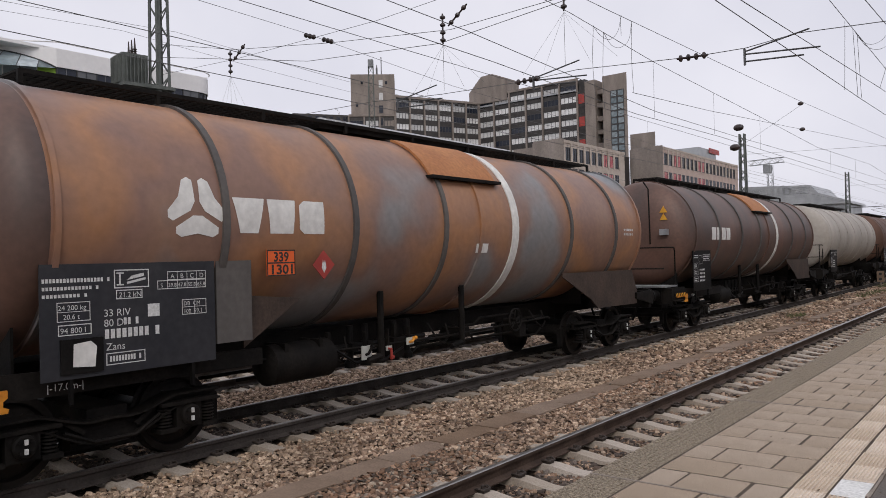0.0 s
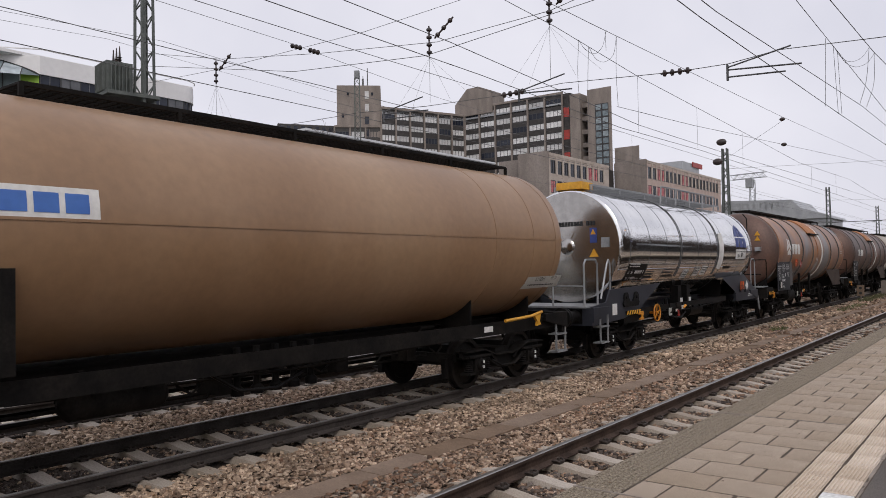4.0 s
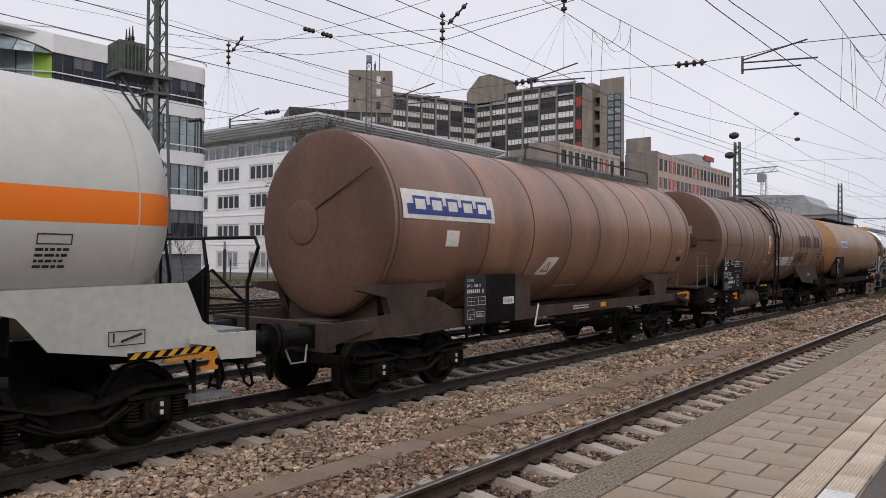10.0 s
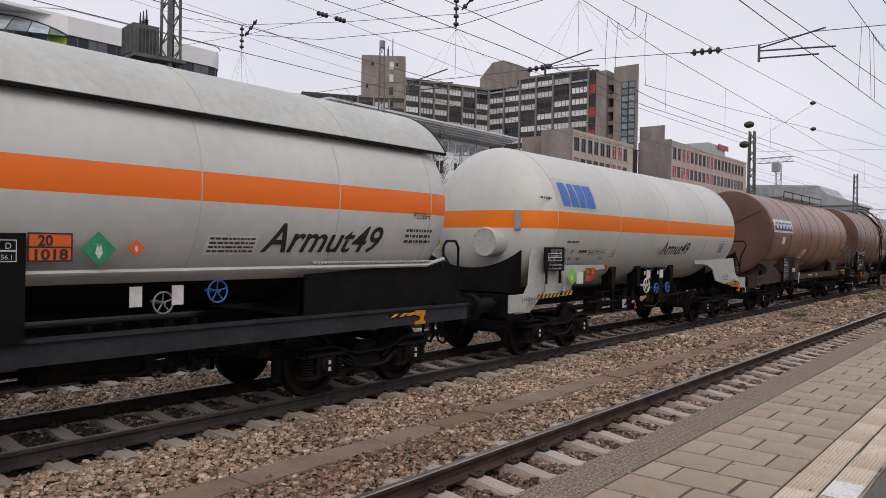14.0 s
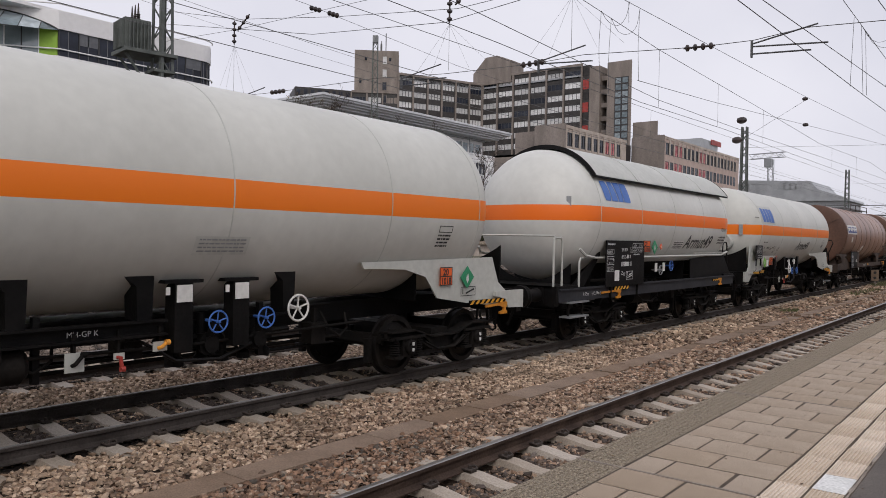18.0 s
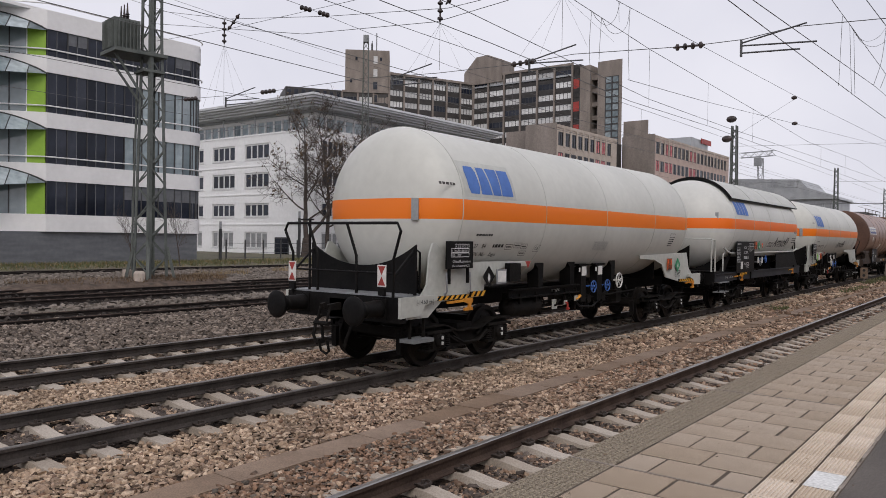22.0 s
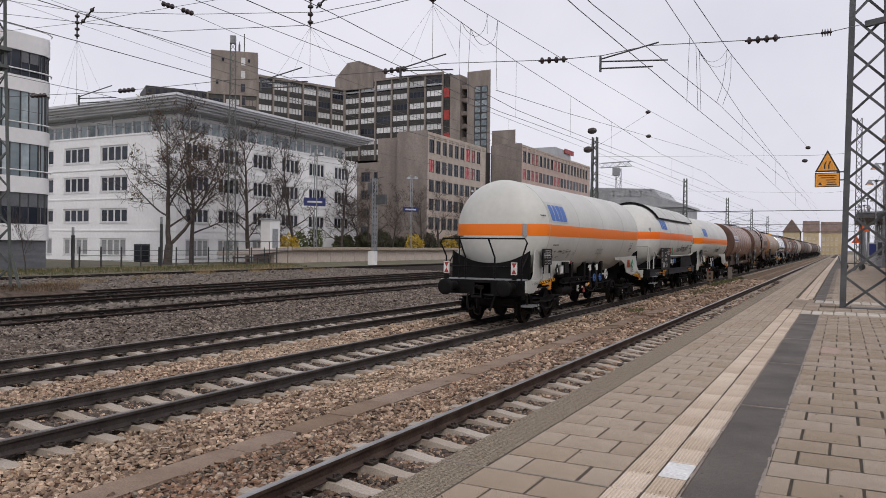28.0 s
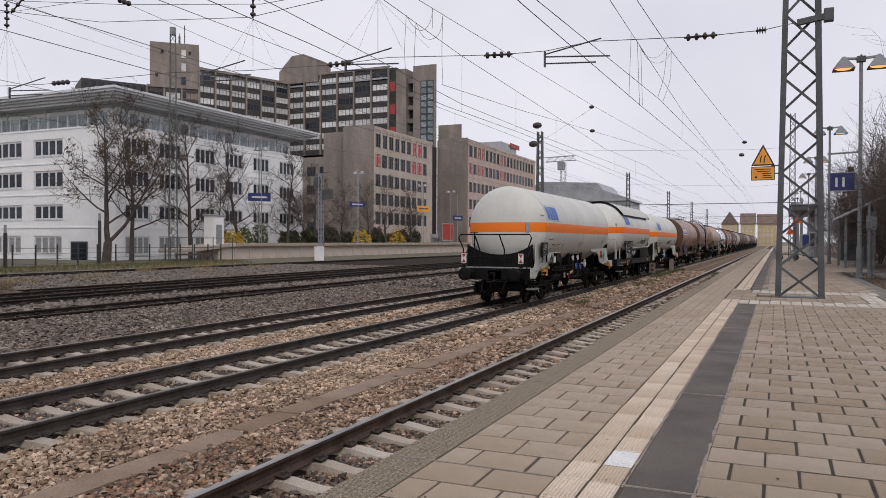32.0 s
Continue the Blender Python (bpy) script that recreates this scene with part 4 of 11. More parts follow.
def hazard_plate(parent, y, z, x, top, low, w=0.40, h=0.30):
    p = part("hazard_plate", Geo().box(x - 0.01, x, y, y + w, z, z + h), M["orange"], parent, "orange hazard plate with black numbers")
    flat_shape(p, "border", outline(0, 0, w, h, 0.015) + [rect(0, h / 2 - 0.008, w, 0.016)], y, z, x + 0.003, M["ink"])
    side_text(p, top, h * 0.5, y + w * 0.22, z + h * 0.56, x + 0.004, M["ink"], bold=0.004)
    side_text(p, low, h * 0.5, y + w * 0.08, z + h * 0.08, x + 0.004, M["ink"], bold=0.004, width=w * 0.82)
    return p


def diamond(parent, y, z, x, s, material, label):
    p = part("placard", Geo().prism([(y, z - s), (y + s, z), (y, z + s), (y - s, z)], "x", x - 0.008, x), material, parent, label)
    flat_shape(p, "symbol", [[(0, -s * 0.55), (s * 0.22, -s * 0.2), (s * 0.1, s * 0.35), (0, s * 0.1), (-s * 0.1, s * 0.35), (-s * 0.22, -s * 0.2)]], y, z, x + 0.003, M["letter"])
    return p


def hand_wheel(parent, x, y, z, r, material, label):
    g = Geo()
    g.tube([(x, y + r * math.cos(a), z + r * math.sin(a)) for a in [k * math.pi / 12 for k in range(24)]], r * 0.09, 6, closed=True)
    for k in range(5):
        a = k * 2 * math.pi / 5 + 0.3
        g.cyl((x - 0.02, y, z), (x, y + r * math.cos(a), z + r * math.sin(a)), r * 0.07, 6)
    g.cyl((x - 0.25, y, z), (x + 0.03, y, z), r * 0.15, 8)
    return part("hand_wheel", g, material, parent, label)


def tie_hook(parent, y, z, x, s=1.0):
    """A yellow-orange towing hook with its striped bar, under the sole bar."""
    g = Geo()
    g.beam((x, y - 0.75 * s, z), (x, y + 0.1, z + 0.02), 0.03, 0.04)
    g.prism([(y - 0.10, z + 0.05), (y + 0.13, z + 0.05), (y + 0.13, z - 0.02), (y + 0.09, z - 0.05), (y + 0.09, z - 0.10), (y + 0.14, z - 0.12), (y + 0.13, z - 0.16), (y - 0.09, z - 0.16), (y - 0.10, z - 0.12), (y + 0.02, z - 0.10), (y + 0.03, z - 0.05), (y - 0.10, z - 0.01)], "x", x - 0.015, x + 0.02)
    return part("tie_down_hook", g, M["hook"], parent, "yellow-orange towing hook")


def hazard_strip(parent, y0, y1, z, x, h=0.07):
    """Black and yellow stripes on a bar."""
    g = Geo()
    g.box(x - 0.03, x, y0, y1, z, z + h)
    g.mi = 1
    n = max(3, int((y1 - y0) / 0.14))
    d = (y1 - y0) / n
    for i in range(n):
        a = y0 + i * d
        g.prism([(a, z), (a + d * 0.5, z), (a + d, z + h), (a + d * 0.5, z + h)], "x", x, x + 0.004)
    return part("striped_bar", g, [M["black"], M["yellow"]], parent, "black and yellow striped bar")


def ladder(parent, pts0, width, n, material, r=0.022, name="ladder", along="y"):
    """Two rails along a list of points and n rungs."""
    g = Geo()
    a = [Vector(p) for p in pts0]
    off = Vector((0, width, 0)) if along == "y" else Vector((width, 0, 0))
    b = [p + off for p in a]
    g.tube(a, r, 6)
    g.tube(b, r, 6)
    # rungs at even steps along the rail
    seg = [(a[i], a[i + 1], (a[i + 1] - a[i]).length) for i in range(len(a) - 1)]
    total = sum(s[2] for s in seg)
    for i in range(n):
        d = total * (i + 0.5) / n
        for p, q, l in seg:
            if d <= l:
                c = p + (q - p) * (d / l)
                g.beam(c, c + off, 0.05, 0.02)
                break
            d -= l
    return part(name, g, material, parent)


def walkway(parent, y0, y1, z, x0, x1, material, rail=0.0, posts=5, rail_x=None):
    """A grating walkway on the tank's top, with a rail where it has one."""
    g = Geo()
    for x in (x0, x1):
        g.box(x - 0.02, x + 0.02, y0, y1, z - 0.05, z)
    n = int((y1 - y0) / 0.12)
    for i in range(n + 1):
        y = y0 + (y1 - y0) * i / n
        g.box(x0, x1, y - 0.012, y + 0.012, z - 0.03, z - 0.004)
    k = int((x1 - x0) / 0.09)
    for i in range(1, k):
        x = x0 + (x1 - x0) * i / k
        g.box(x - 0.008, x + 0.008, y0, y1, z - 0.03, z - 0.002)
    w = part("walkway", g, material, parent)
    g = Geo()
    m = max(2, int((y1 - y0) / 1.6))
    for i in range(m + 1):
        y = y0 + (y1 - y0) * i / m
        for x in (x0, x1):
            part("support", Geo().beam((x, y, z - 0.16), (x, y, z - 0.02), 0.05), material, w)
    if rail:
        for xr in rail_x or (x1,):
            g = Geo()
            g.tube([(xr, y0, z), (xr, y0 + 0.1, z + rail), (xr, y1 - 0.1, z + rail), (xr, y1, z)], 0.02, 6)
            for i in range(1, posts):
                y = y0 + (y1 - y0) * i / posts
                g.cyl((xr, y, z), (xr, y, z + rail), 0.018, 6)
            part("handrail", g, material, w)
    return w


def end_platform(parent, material, h=1.05, rail_m=None):
    """The brakeman's platform on the rear end with its railing."""
    g = Geo()
    g.box(-1.25, 1.25, 0.62, 1.35, 1.24, 1.28)
    part("end_platform", g, material, parent)
    g = Geo()
    z = 1.28
    for x in (-1.2, -0.42, 0.42, 1.2):
        g.cyl((x, 0.66, z), (x, 0.66, z + h), 0.02, 6)
    for x in (-1.2, 1.2):
        g.tube([(x, 0.66, z + h), (x, 1.25, z + h), (x, 1.3, z + h - 0.06), (x, 1.3, z)], 0.02, 6)
        g.tube([(x, 0.66, z + h * 0.5), (x, 1.3, z + h * 0.5)], 0.016, 6)
    for zz in (z + h, z + h * 0.5):
        g.cyl((-1.2, 0.66, zz), (1.2, 0.66, zz), 0.02, 6)
    part("railing", g, rail_m or material, parent)


def steps(parent, y, material, x=1.28):
    g = Geo()
    for z in (0.42, 0.78):
        g.box(x - 0.18, x + 0.04, y, y + 0.42, z, z + 0.03)
    for yy in (y + 0.02, y + 0.40):
        g.beam((x, yy, 0.42), (x, yy, 1.1), 0.03, 0.04)
    part("step", g, material, parent)


def step_plank(parent, y, x=1.25):
    """One broad step below the headstock, on two hangers."""
    part("step", Geo().box(x - 0.24, x + 0.06, y, y + 0.50, 0.50, 0.56), M["galv_dark"], parent, "worn grey step plank")
    for yy in (y + 0.08, y + 0.42):
        part("step_hanger", Geo().beam((x - 0.1, yy, 0.55), (x - 0.1, yy, 0.95), 0.05, 0.03), M["black_dirty"], parent)


def hoop(parent, x, y, z0, z1, w, material):
    g = Geo()
    g.tube([(x, y, z0), (x, y, z1 - 0.1), (x, y + w * 0.2, z1), (x, y + w * 0.8, z1), (x, y + w, z1 - 0.1), (x, y + w, z0)], 0.022, 6)
    part("grab_hoop", g, material, parent)


def wagon(name, label, length, frame_m, bogies, head_m=None, wing_m=None):
    """A bogie wagon's running gear: sill, headstocks, buffers, couplings, bogies, wheelsets. y = 0 at the rear buffer faces."""
    th = thing(name, label, "tank wagon", "wagons of the goods train")
    g = Geo()
    g.box(-0.24, 0.24, 0.62, length - 0.62, 0.86, 1.16)
    g.box(-0.32, 0.32, 0.7, length - 0.7, 1.14, 1.17)
    part("centre_sill", g, frame_m, th)
    for y, s in ((0.62, 1), (length - 0.62, -1)):
        g = Geo()
        a, b = sorted((y, y + s * 0.16))
        g.box(-1.28, 1.28, a, b, 0.84, 1.24)
        part("headstock", g, head_m or frame_m, th)
        for x in (-1.29, 1.29):
            low = [(y + s * 0.9, 1.16), (y + s * 0.58, 1.10), (y + s * 0.5, 0.94)] if wing_m else [(y + s * 0.9, 1.10)]
            part("side_wing", Geo().prism([(y - s * 0.003, 0.92), (y - s * 0.003, 1.243), (y + s * 0.9, 1.243)] + low, "x", x - 0.03, x + 0.03), wing_m or head_m or frame_m, th)
    for y, turn in ((0.0, 0), (length, 180)):
        for x in (-0.875, 0.875):
            part("buffer", BUFFER, None, th, at=pose(x, y, 1.05, 0, 0, turn))
        part("coupling", COUPLING, None, th, at=pose(0, y, 0, 0, 0, turn))
    wheels = []
    for yb in bogies:
        part("bogie", BOGIE, None, th, at=pose(0, yb, 0))
        for d in (-0.9, 0.9):
            wheels.append(part("wheelset", WHEELSET, None, th, at=pose(0, yb + d, R_WHEEL)))
    return th, wheels


WAGONS = []  # thing, its place in the train, its wheelsets


def saddle(parent, y0, y1, zc, r, material, z0=1.15, x=1.0):
    """The cradle between sill and tank over a bogie: side plates hollowed to the tank's round."""
    prof = []
    for i in range(13):
        a = math.pi * (0.5 + (i - 6) / 6 * 0.42) + math.pi
        prof.append((math.cos(a) * r, zc + math.sin(a) * r))
    prof = sorted(prof)
    lo = [(x, z0), (-x, z0)]
    pts = [p for p in prof if abs(p[0]) <= x]
    pts = [(-x, max(z0 + 0.05, zc - math.sqrt(max(0, r * r - x * x))))] + pts + [(x, max(z0 + 0.05, zc - math.sqrt(max(0, r * r - x * x))))]
    for y in (y0, y1 - 0.03):
        part("saddle", Geo().prism(pts + lo, "y", y, y + 0.03), material, parent)


def side_gusset(parent, poly, material, x=1.22, t=0.03, label=""):
    """A side plate, outline in (y, z), on both sides of the wagon."""
    part("side_plate", Geo().prism(poly, "x", -x, -x + t), material, parent, label)
    return part("side_plate", Geo().prism(poly, "x", x - t, x), material, parent, label)


def tank(parent, y0, y1, r, zc, dish, material, power=2.0, label="", welds=(), weld_m=None, weld_r=0.012, weld_w=0.03, seg=64, bulge=0.0):
    g = Geo()
    prof = tank_profile(y0, y1, r, dish, power=power)
    if bulge:
        ends = [p for p in prof if p[0] <= y0 + dish + 1e-6], [p for p in prof if p[0] >= y1 - dish - 1e-6]
        cuts = [y0 + dish] + [w for w in welds if y0 + dish + 0.1 < w < y1 - dish - 0.1] + [y1 - dish]
        mid = [(a + (b - a) * k / 8, r + bulge * math.sin(math.pi * k / 8)) for a, b in zip(cuts, cuts[1:]) for k in range(8)]
        prof = ends[0] + mid[1:] + ends[1]
    g.lathe(prof, "y", at=(0, 0, zc), seg=seg)
    t = part("tank", g, material, parent, label, smooth=60)
    for y in welds:
        g = Geo()
        g.lathe([(y - weld_w, r - 0.01), (y - weld_w, r + weld_r), (y + weld_w, r + weld_r), (y + weld_w, r - 0.01)], "y", at=(0, 0, zc), seg=seg)
        part("ring_band", g, weld_m or material, t)
    return t


def valve_gear(th, y):
    """Hanging pipes, valves and levers under a tank."""
    g = Geo()
    for i in range(5):
        a = y + i * 0.32
        g.cyl((0.75, a, 1.2), (0.75, a, 0.62), 0.05, 8)
        g.lathe([(0.58, 0.001), (0.58, 0.09), (0.66, 0.09), (0.70, 0.05)], "z", at=(0.75, a, 0), seg=12)
        g.box(0.68, 0.86, a - 0.06, a + 0.06, 0.82, 0.95)
    g.cyl((0.75, y - 0.3, 0.9), (0.75, y + 1.7, 0.9), 0.04, 8)
    g.tube([(1.0, y - 0.6, 0.95), (1.05, y - 0.2, 0.7), (1.05, y + 0.4, 0.66), (1.0, y + 0.9, 0.8)], 0.022, 6)
    part("valve_gear", g, M["black"], th)


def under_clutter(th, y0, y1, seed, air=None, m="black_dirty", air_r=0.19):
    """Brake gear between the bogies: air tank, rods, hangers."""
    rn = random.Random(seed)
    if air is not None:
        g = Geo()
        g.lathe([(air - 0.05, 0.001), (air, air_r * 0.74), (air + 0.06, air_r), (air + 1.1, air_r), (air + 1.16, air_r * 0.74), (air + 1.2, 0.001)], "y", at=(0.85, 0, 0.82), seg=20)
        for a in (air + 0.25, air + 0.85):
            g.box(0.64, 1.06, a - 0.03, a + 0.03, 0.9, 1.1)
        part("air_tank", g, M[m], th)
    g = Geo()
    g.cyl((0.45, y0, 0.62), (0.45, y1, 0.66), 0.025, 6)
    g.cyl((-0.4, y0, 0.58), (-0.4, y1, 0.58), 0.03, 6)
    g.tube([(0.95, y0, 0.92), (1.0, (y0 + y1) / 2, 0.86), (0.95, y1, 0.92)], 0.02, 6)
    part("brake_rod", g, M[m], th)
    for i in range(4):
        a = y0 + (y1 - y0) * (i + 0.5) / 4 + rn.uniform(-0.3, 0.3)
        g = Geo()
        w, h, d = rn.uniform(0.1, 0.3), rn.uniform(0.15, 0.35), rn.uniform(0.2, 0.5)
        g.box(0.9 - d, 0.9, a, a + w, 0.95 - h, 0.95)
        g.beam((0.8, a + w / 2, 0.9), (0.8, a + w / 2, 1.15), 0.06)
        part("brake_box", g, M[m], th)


def block_mark(th, y, z, r, zc, w, h, patch=None):
    """A blue maker's mark as four leaning plain shapes, close together, on a paler cleaned patch."""
    if patch:
        round_shape(th, "cleaned_patch", [[(-0.12, -0.06), (w + 0.06, -0.06), (w + 0.02, h + 0.10), (-0.16, h + 0.10)]], y, z, r - 0.003, zc, patch, "paler cleaned patch of paint")
    q, lean = w / 4, 0.10
    shapes = ([(0.12, 0), (0.84, 0), (0.96, 0.2), (0.96, 0.8), (0.84, 1), (0.12, 1), (0.0, 0.8), (0.0, 0.2)],
              [(1.02, 0), (1.98, 0), (1.80, 1), (1.14, 1)], [(2.08, 0), (2.80, 0), (2.92, 1), (1.94, 1)], [(2.88, 0), (3.94, 0), (4.0, 1), (3.02, 1)])
    for poly in shapes:
        round_shape(th, "colour_mark", [[(a * q * 0.97 - lean * (b - 0.5) * h, b * h) for a, b in poly]], y, z, r + 0.002, zc, M["blue"], "plain blue shape of the maker's mark")


def brake_levers(th, y, x=1.08, z=0.72):
    """Three change-over levers before white plates, hung below the frame."""
    for d, w, h, up, m, label in ((0.0, 0.20, 0.20, 0.0, "black_dirty", "dark brake lever"), (0.52, 0.12, 0.07, 0.08, "red", "red brake lever"), (0.98, 0.17, 0.11, 0.12, "sign_orange", "orange brake lever")):
        p = part("lever_plate", Geo().box(x - 0.02, x, y + d, y + d + w, z + up, z + up + h), M["offwhite"], th, "scuffed white lever plate")
        tip = (x + 0.04, y + d + w * 0.85, z + up + h * 0.9) if m != "red" else (x + 0.04, y + d + w * 0.6, z + up - 0.10)
        g = Geo().tube([(x, y + d + w * 0.35, z + up + h * 0.35), (x + 0.04, y + d + w * 0.45, z + up + h * 0.45), tip], 0.022, 7)
        g.cyl((tip[0], tip[1] - 0.02, tip[2]), (tip[0], tip[1] + 0.03, tip[2]), 0.032, 8)
        part("lever", g, M[m], p, label)
        part("plate_hanger", Geo().beam((x - 0.04, y + d + w * 0.5, z + up), (x - 0.04, y + d + w * 0.5, 1.12), 0.06, 0.03), M["black_dirty"], p)


def flange_valve(th, y, z, x=0.98):
    """A short pipe stub with a flange and a slanted valve body."""
    g = Geo()
    g.lathe([(x - 0.20, 0.07), (x - 0.06, 0.07), (x - 0.06, 0.14), (x, 0.14), (x, 0.10), (x + 0.05, 0.10), (x + 0.05, 0.001)], "x", at=(0, y, z), seg=18)
    g.cyl((x - 0.08, y, z), (x + 0.10, y + 0.02, z + 0.28), 0.05, 10)
    part("flange_valve", g, M["black"], th, "black flange valve")


def pipe_run(th, y0, y1, seed, m="black"):
    """Brake pipes with bends and hoses along the underside."""
    rn = random.Random(seed)
    for x, z, r in ((0.62, 0.98, 0.028), (0.70, 0.74, 0.022)):
        pts, y = [(x, y0, z)], y0
        while y < y1 - 0.9:
            y += rn.uniform(0.5, 0.9)
            dz = rn.choice((0.0, 0.0, -0.12, 0.10))
            pts += [(x, y, z), (x + rn.uniform(-0.03, 0.03), y + 0.12, z + dz)]
            z += dz
        pts.append((x, y1, z))
        part("brake_pipe", Geo().tube(pts, r, 6), M[m], th)
    for k in range(3):
        y = y0 + (y1 - y0) * (k + rn.uniform(0.2, 0.8)) / 3
        part("brake_hose", Geo().tube([(0.8, y, 1.1), (0.95, y + 0.05, 0.85), (0.97, y + 0.22, 0.74), (0.92, y + 0.42, 0.84), (0.8, y + 0.48, 1.05)], 0.018, 6), M["black_dirty"], th)
    y = y0 + (y1 - y0) * 0.62
    g = Geo().lathe([(y, 0.001), (y, 0.13), (y + 0.05, 0.16), (y + 0.30, 0.16), (y + 0.36, 0.10), (y + 0.55, 0.05), (y + 0.9, 0.03)], "y", at=(0.3, 0, 0.78), seg=16)
    part("brake_cylinder", g, M["black_dirty"], th)


def mark_blocks(th, y, z, r, zc, n, w, h, material, slant=0.0, gap=0.06):
    """A maker's mark as plain blocks in its colour."""
    bw = (w - gap * (n - 1)) / n
    for i in range(n):
        a = i * (bw + gap)
        round_shape(th, "colour_mark", [[(a, 0), (a + bw, 0), (a + bw + slant * h, h), (a + slant * h, h)]], y, z, r, zc, material)


def gas_wagon(u, rear_platform, seed, placard_m, placard_label):
    """The long off-white gas tank wagon with the orange band."""
    L, r, zc = 14.66, 1.45, 2.68
    th, wh = wagon("gas_tank_wagon", "long off-white gas tank wagon with an orange band and blue mark", L, M["black"], (2.72, 11.95), M["black"], M["offwhite"])
    tank(th, 1.27, 13.22, r, zc, 0.78, M["gas_white"], power=2.3, welds=(2.02, 4.78, 7.49, 10.24, 12.42), weld_m=M["offwhite"], weld_r=0.004, weld_w=0.008)
    # side plates over the bogies, hollowed for the tank
    side_gusset(th, [(0.64, 0.88), (1.4, 0.88), (1.75, 1.12), (2.95, 1.15), (3.0, 1.35), (3.3, 1.45), (3.45, 1.62), (4.5, 1.66), (4.5, 1.75), (2.55, 1.76), (1.85, 1.9), (1.58, 2.08), (1.5, 2.08), (1.42, 1.9), (1.36, 1.4), (1.22, 1.24), (0.64, 1.22)], M["offwhite"], label="off-white side plate")
    front = [(9.9, 1.71), (10.8, 1.68), (11.3, 1.55), (11.6, 1.2), (12.4, 1.08), (14.0, 0.90), (14.0, 1.22), (13.6, 1.24), (13.35, 1.4), (13.15, 1.85), (9.85, 1.80)]
    side_gusset(th, front, M["offwhite"], label="off-white side plate")
    saddle(th, 1.38, 2.6, zc, r, M["black"], z0=1.16)
    saddle(th, 11.3, 13.1, zc, r, M["black"], z0=1.16)
    data_panel(th, 1.69, 1.66, 0.75, 0.46, 1.36, M["black"], seed, fields=load_table(0.16, 0.42, 0.68, 0.48, "ABCD", ("S", "40.2", "48.2", "58.2", "66.2"), "120     00.0") + [("T", "Chlordifluormethan", 0.22, 0.22, 0.11), ("T", "(Gas als K\u00e4ltemittel R22)", 0.20, 0.07, 0.085)])
    # black end plate hollowed to the tank
    for y, yy in ((1.10, 1.13), (L - 1.24, L - 1.21)):
        rim = [(-1.2 + 0.15 * k, 1.70 + 0.36 * abs(-1 + 0.125 * k) ** 2.2) for k in range(17)]
        part("end_plate", Geo().prism(rim + [(1.2, 1.25), (-1.2, 1.25)], "y", y, yy), M["black"], th, "black hollowed end plate", smooth=0)
    if placard_m is M["lime"]:
        hazard_plate(th, 3.38, 1.42, 1.35, "20", "1018", 0.37, 0.28)
        diamond(th, 2.78, 1.53, 1.35, 0.185, placard_m, placard_label)
        part("paper_holder", Geo().box(1.33, 1.345, 3.0, 3.26, 1.38, 1.62), M["white"], th, "white paper in a clear holder")
    else:
        diamond(th, 2.95, 1.50, 1.35, 0.19, M["black"], "folded black placard")
        part("paper_holder", Geo().box(1.33, 1.35, 3.2, 3.52, 1.36, 1.62), M["galv"], th, "caged paper holder")
        flat_shape(th, "paper", [rect(0.03, 0.03, 0.26, 0.2)], 3.2, 1.36, 1.355, M["white"])
        part("cover_box", Geo().box(1.25, 1.36, 3.62, 4.0, 1.38, 1.72), M["black"], th)
        hazard_plate(th, 11.62, 1.40, 1.26, "20", "1018", 0.32, 0.30)
        diamond(th, 12.35, 1.52, 1.27, 0.19, M["hazard_green"], "green gas placard")
    flat_shape(th, "red_triangle", [[(0, 0.14), (0.2, 0.14), (0.1, 0)]], 4.2, 1.61, 1.33, M["red"])
    # mark: four leaning blocks
    block_mark(th, 2.20, 2.93, r + 0.006, zc, 1.42, 0.50, M["offwhite"])
    round_shape(th, "lettering", bars(1, 0.5, 0.07, seed + 1), 2.5, 2.20, r + 0.005, zc, M["ink"])
    round_text(th, "37    84", 0.12, 2.53, 2.0, r + 0.005, zc, M["ink"])
    round_text(th, "TEN  NL-", 0.115, 2.53, 1.86, r + 0.005, zc, M["ink"])
    round_text(th, "Zagns", 0.10, 3.1, 1.86, r + 0.005, zc, M["ink"])
    round_text(th, "GE", 0.11, 4.62, 1.96, r + 0.005, zc, M["ink"])
    round_shape(th, "lettering", bars(1, 0.34, 0.09, seed + 2, 0.3), 3.12, 2.0, r + 0.005, zc, M["ink"])
    polys = []
    for k, (w, up) in enumerate(((0.24, 0.05), (0.26, 0.08), (0.20, 0.06), (0.24, 0.04))):
        polys += [[(a + 3.56 + k * 0.28 - 0.28 * (k == 3) - 0.02, b + up - 0.13 * (k == 3)) for a, b in q] for q in outline(0, 0.0, w, 0.11, 0.008) + [[(c + 0.03, d + 0.03) for c, d in p] for p in bars(1, w - 0.06, 0.05, seed + 3 + k)[:3]]]
    polys += [[(a + 4.58, b) for a, b in q] for q in outline(0, 0.0, 0.22, 0.15, 0.008)]
    round_shape(th, "lettering", polys, 0, 1.93, r + 0.005, zc, M["faded_ink"])
    round_shape(th, "sticker", [rect(0, 0, 0.75, 0.24)], 7.05, 1.93, r + 0.005, zc, M["offwhite"], "pale data sticker")
    round_shape(th, "lettering", bars(4, 0.65, 0.2, seed + 20, 0.6), 7.1, 1.95, r + 0.009, zc, M["galv"])
    round_shape(th, "lettering", outline(0, 0.26, 0.34, 0.11) + bars(4, 0.32, 0.24, seed + 21), 11.4, 2.02, r + 0.005, zc, M["ink"])
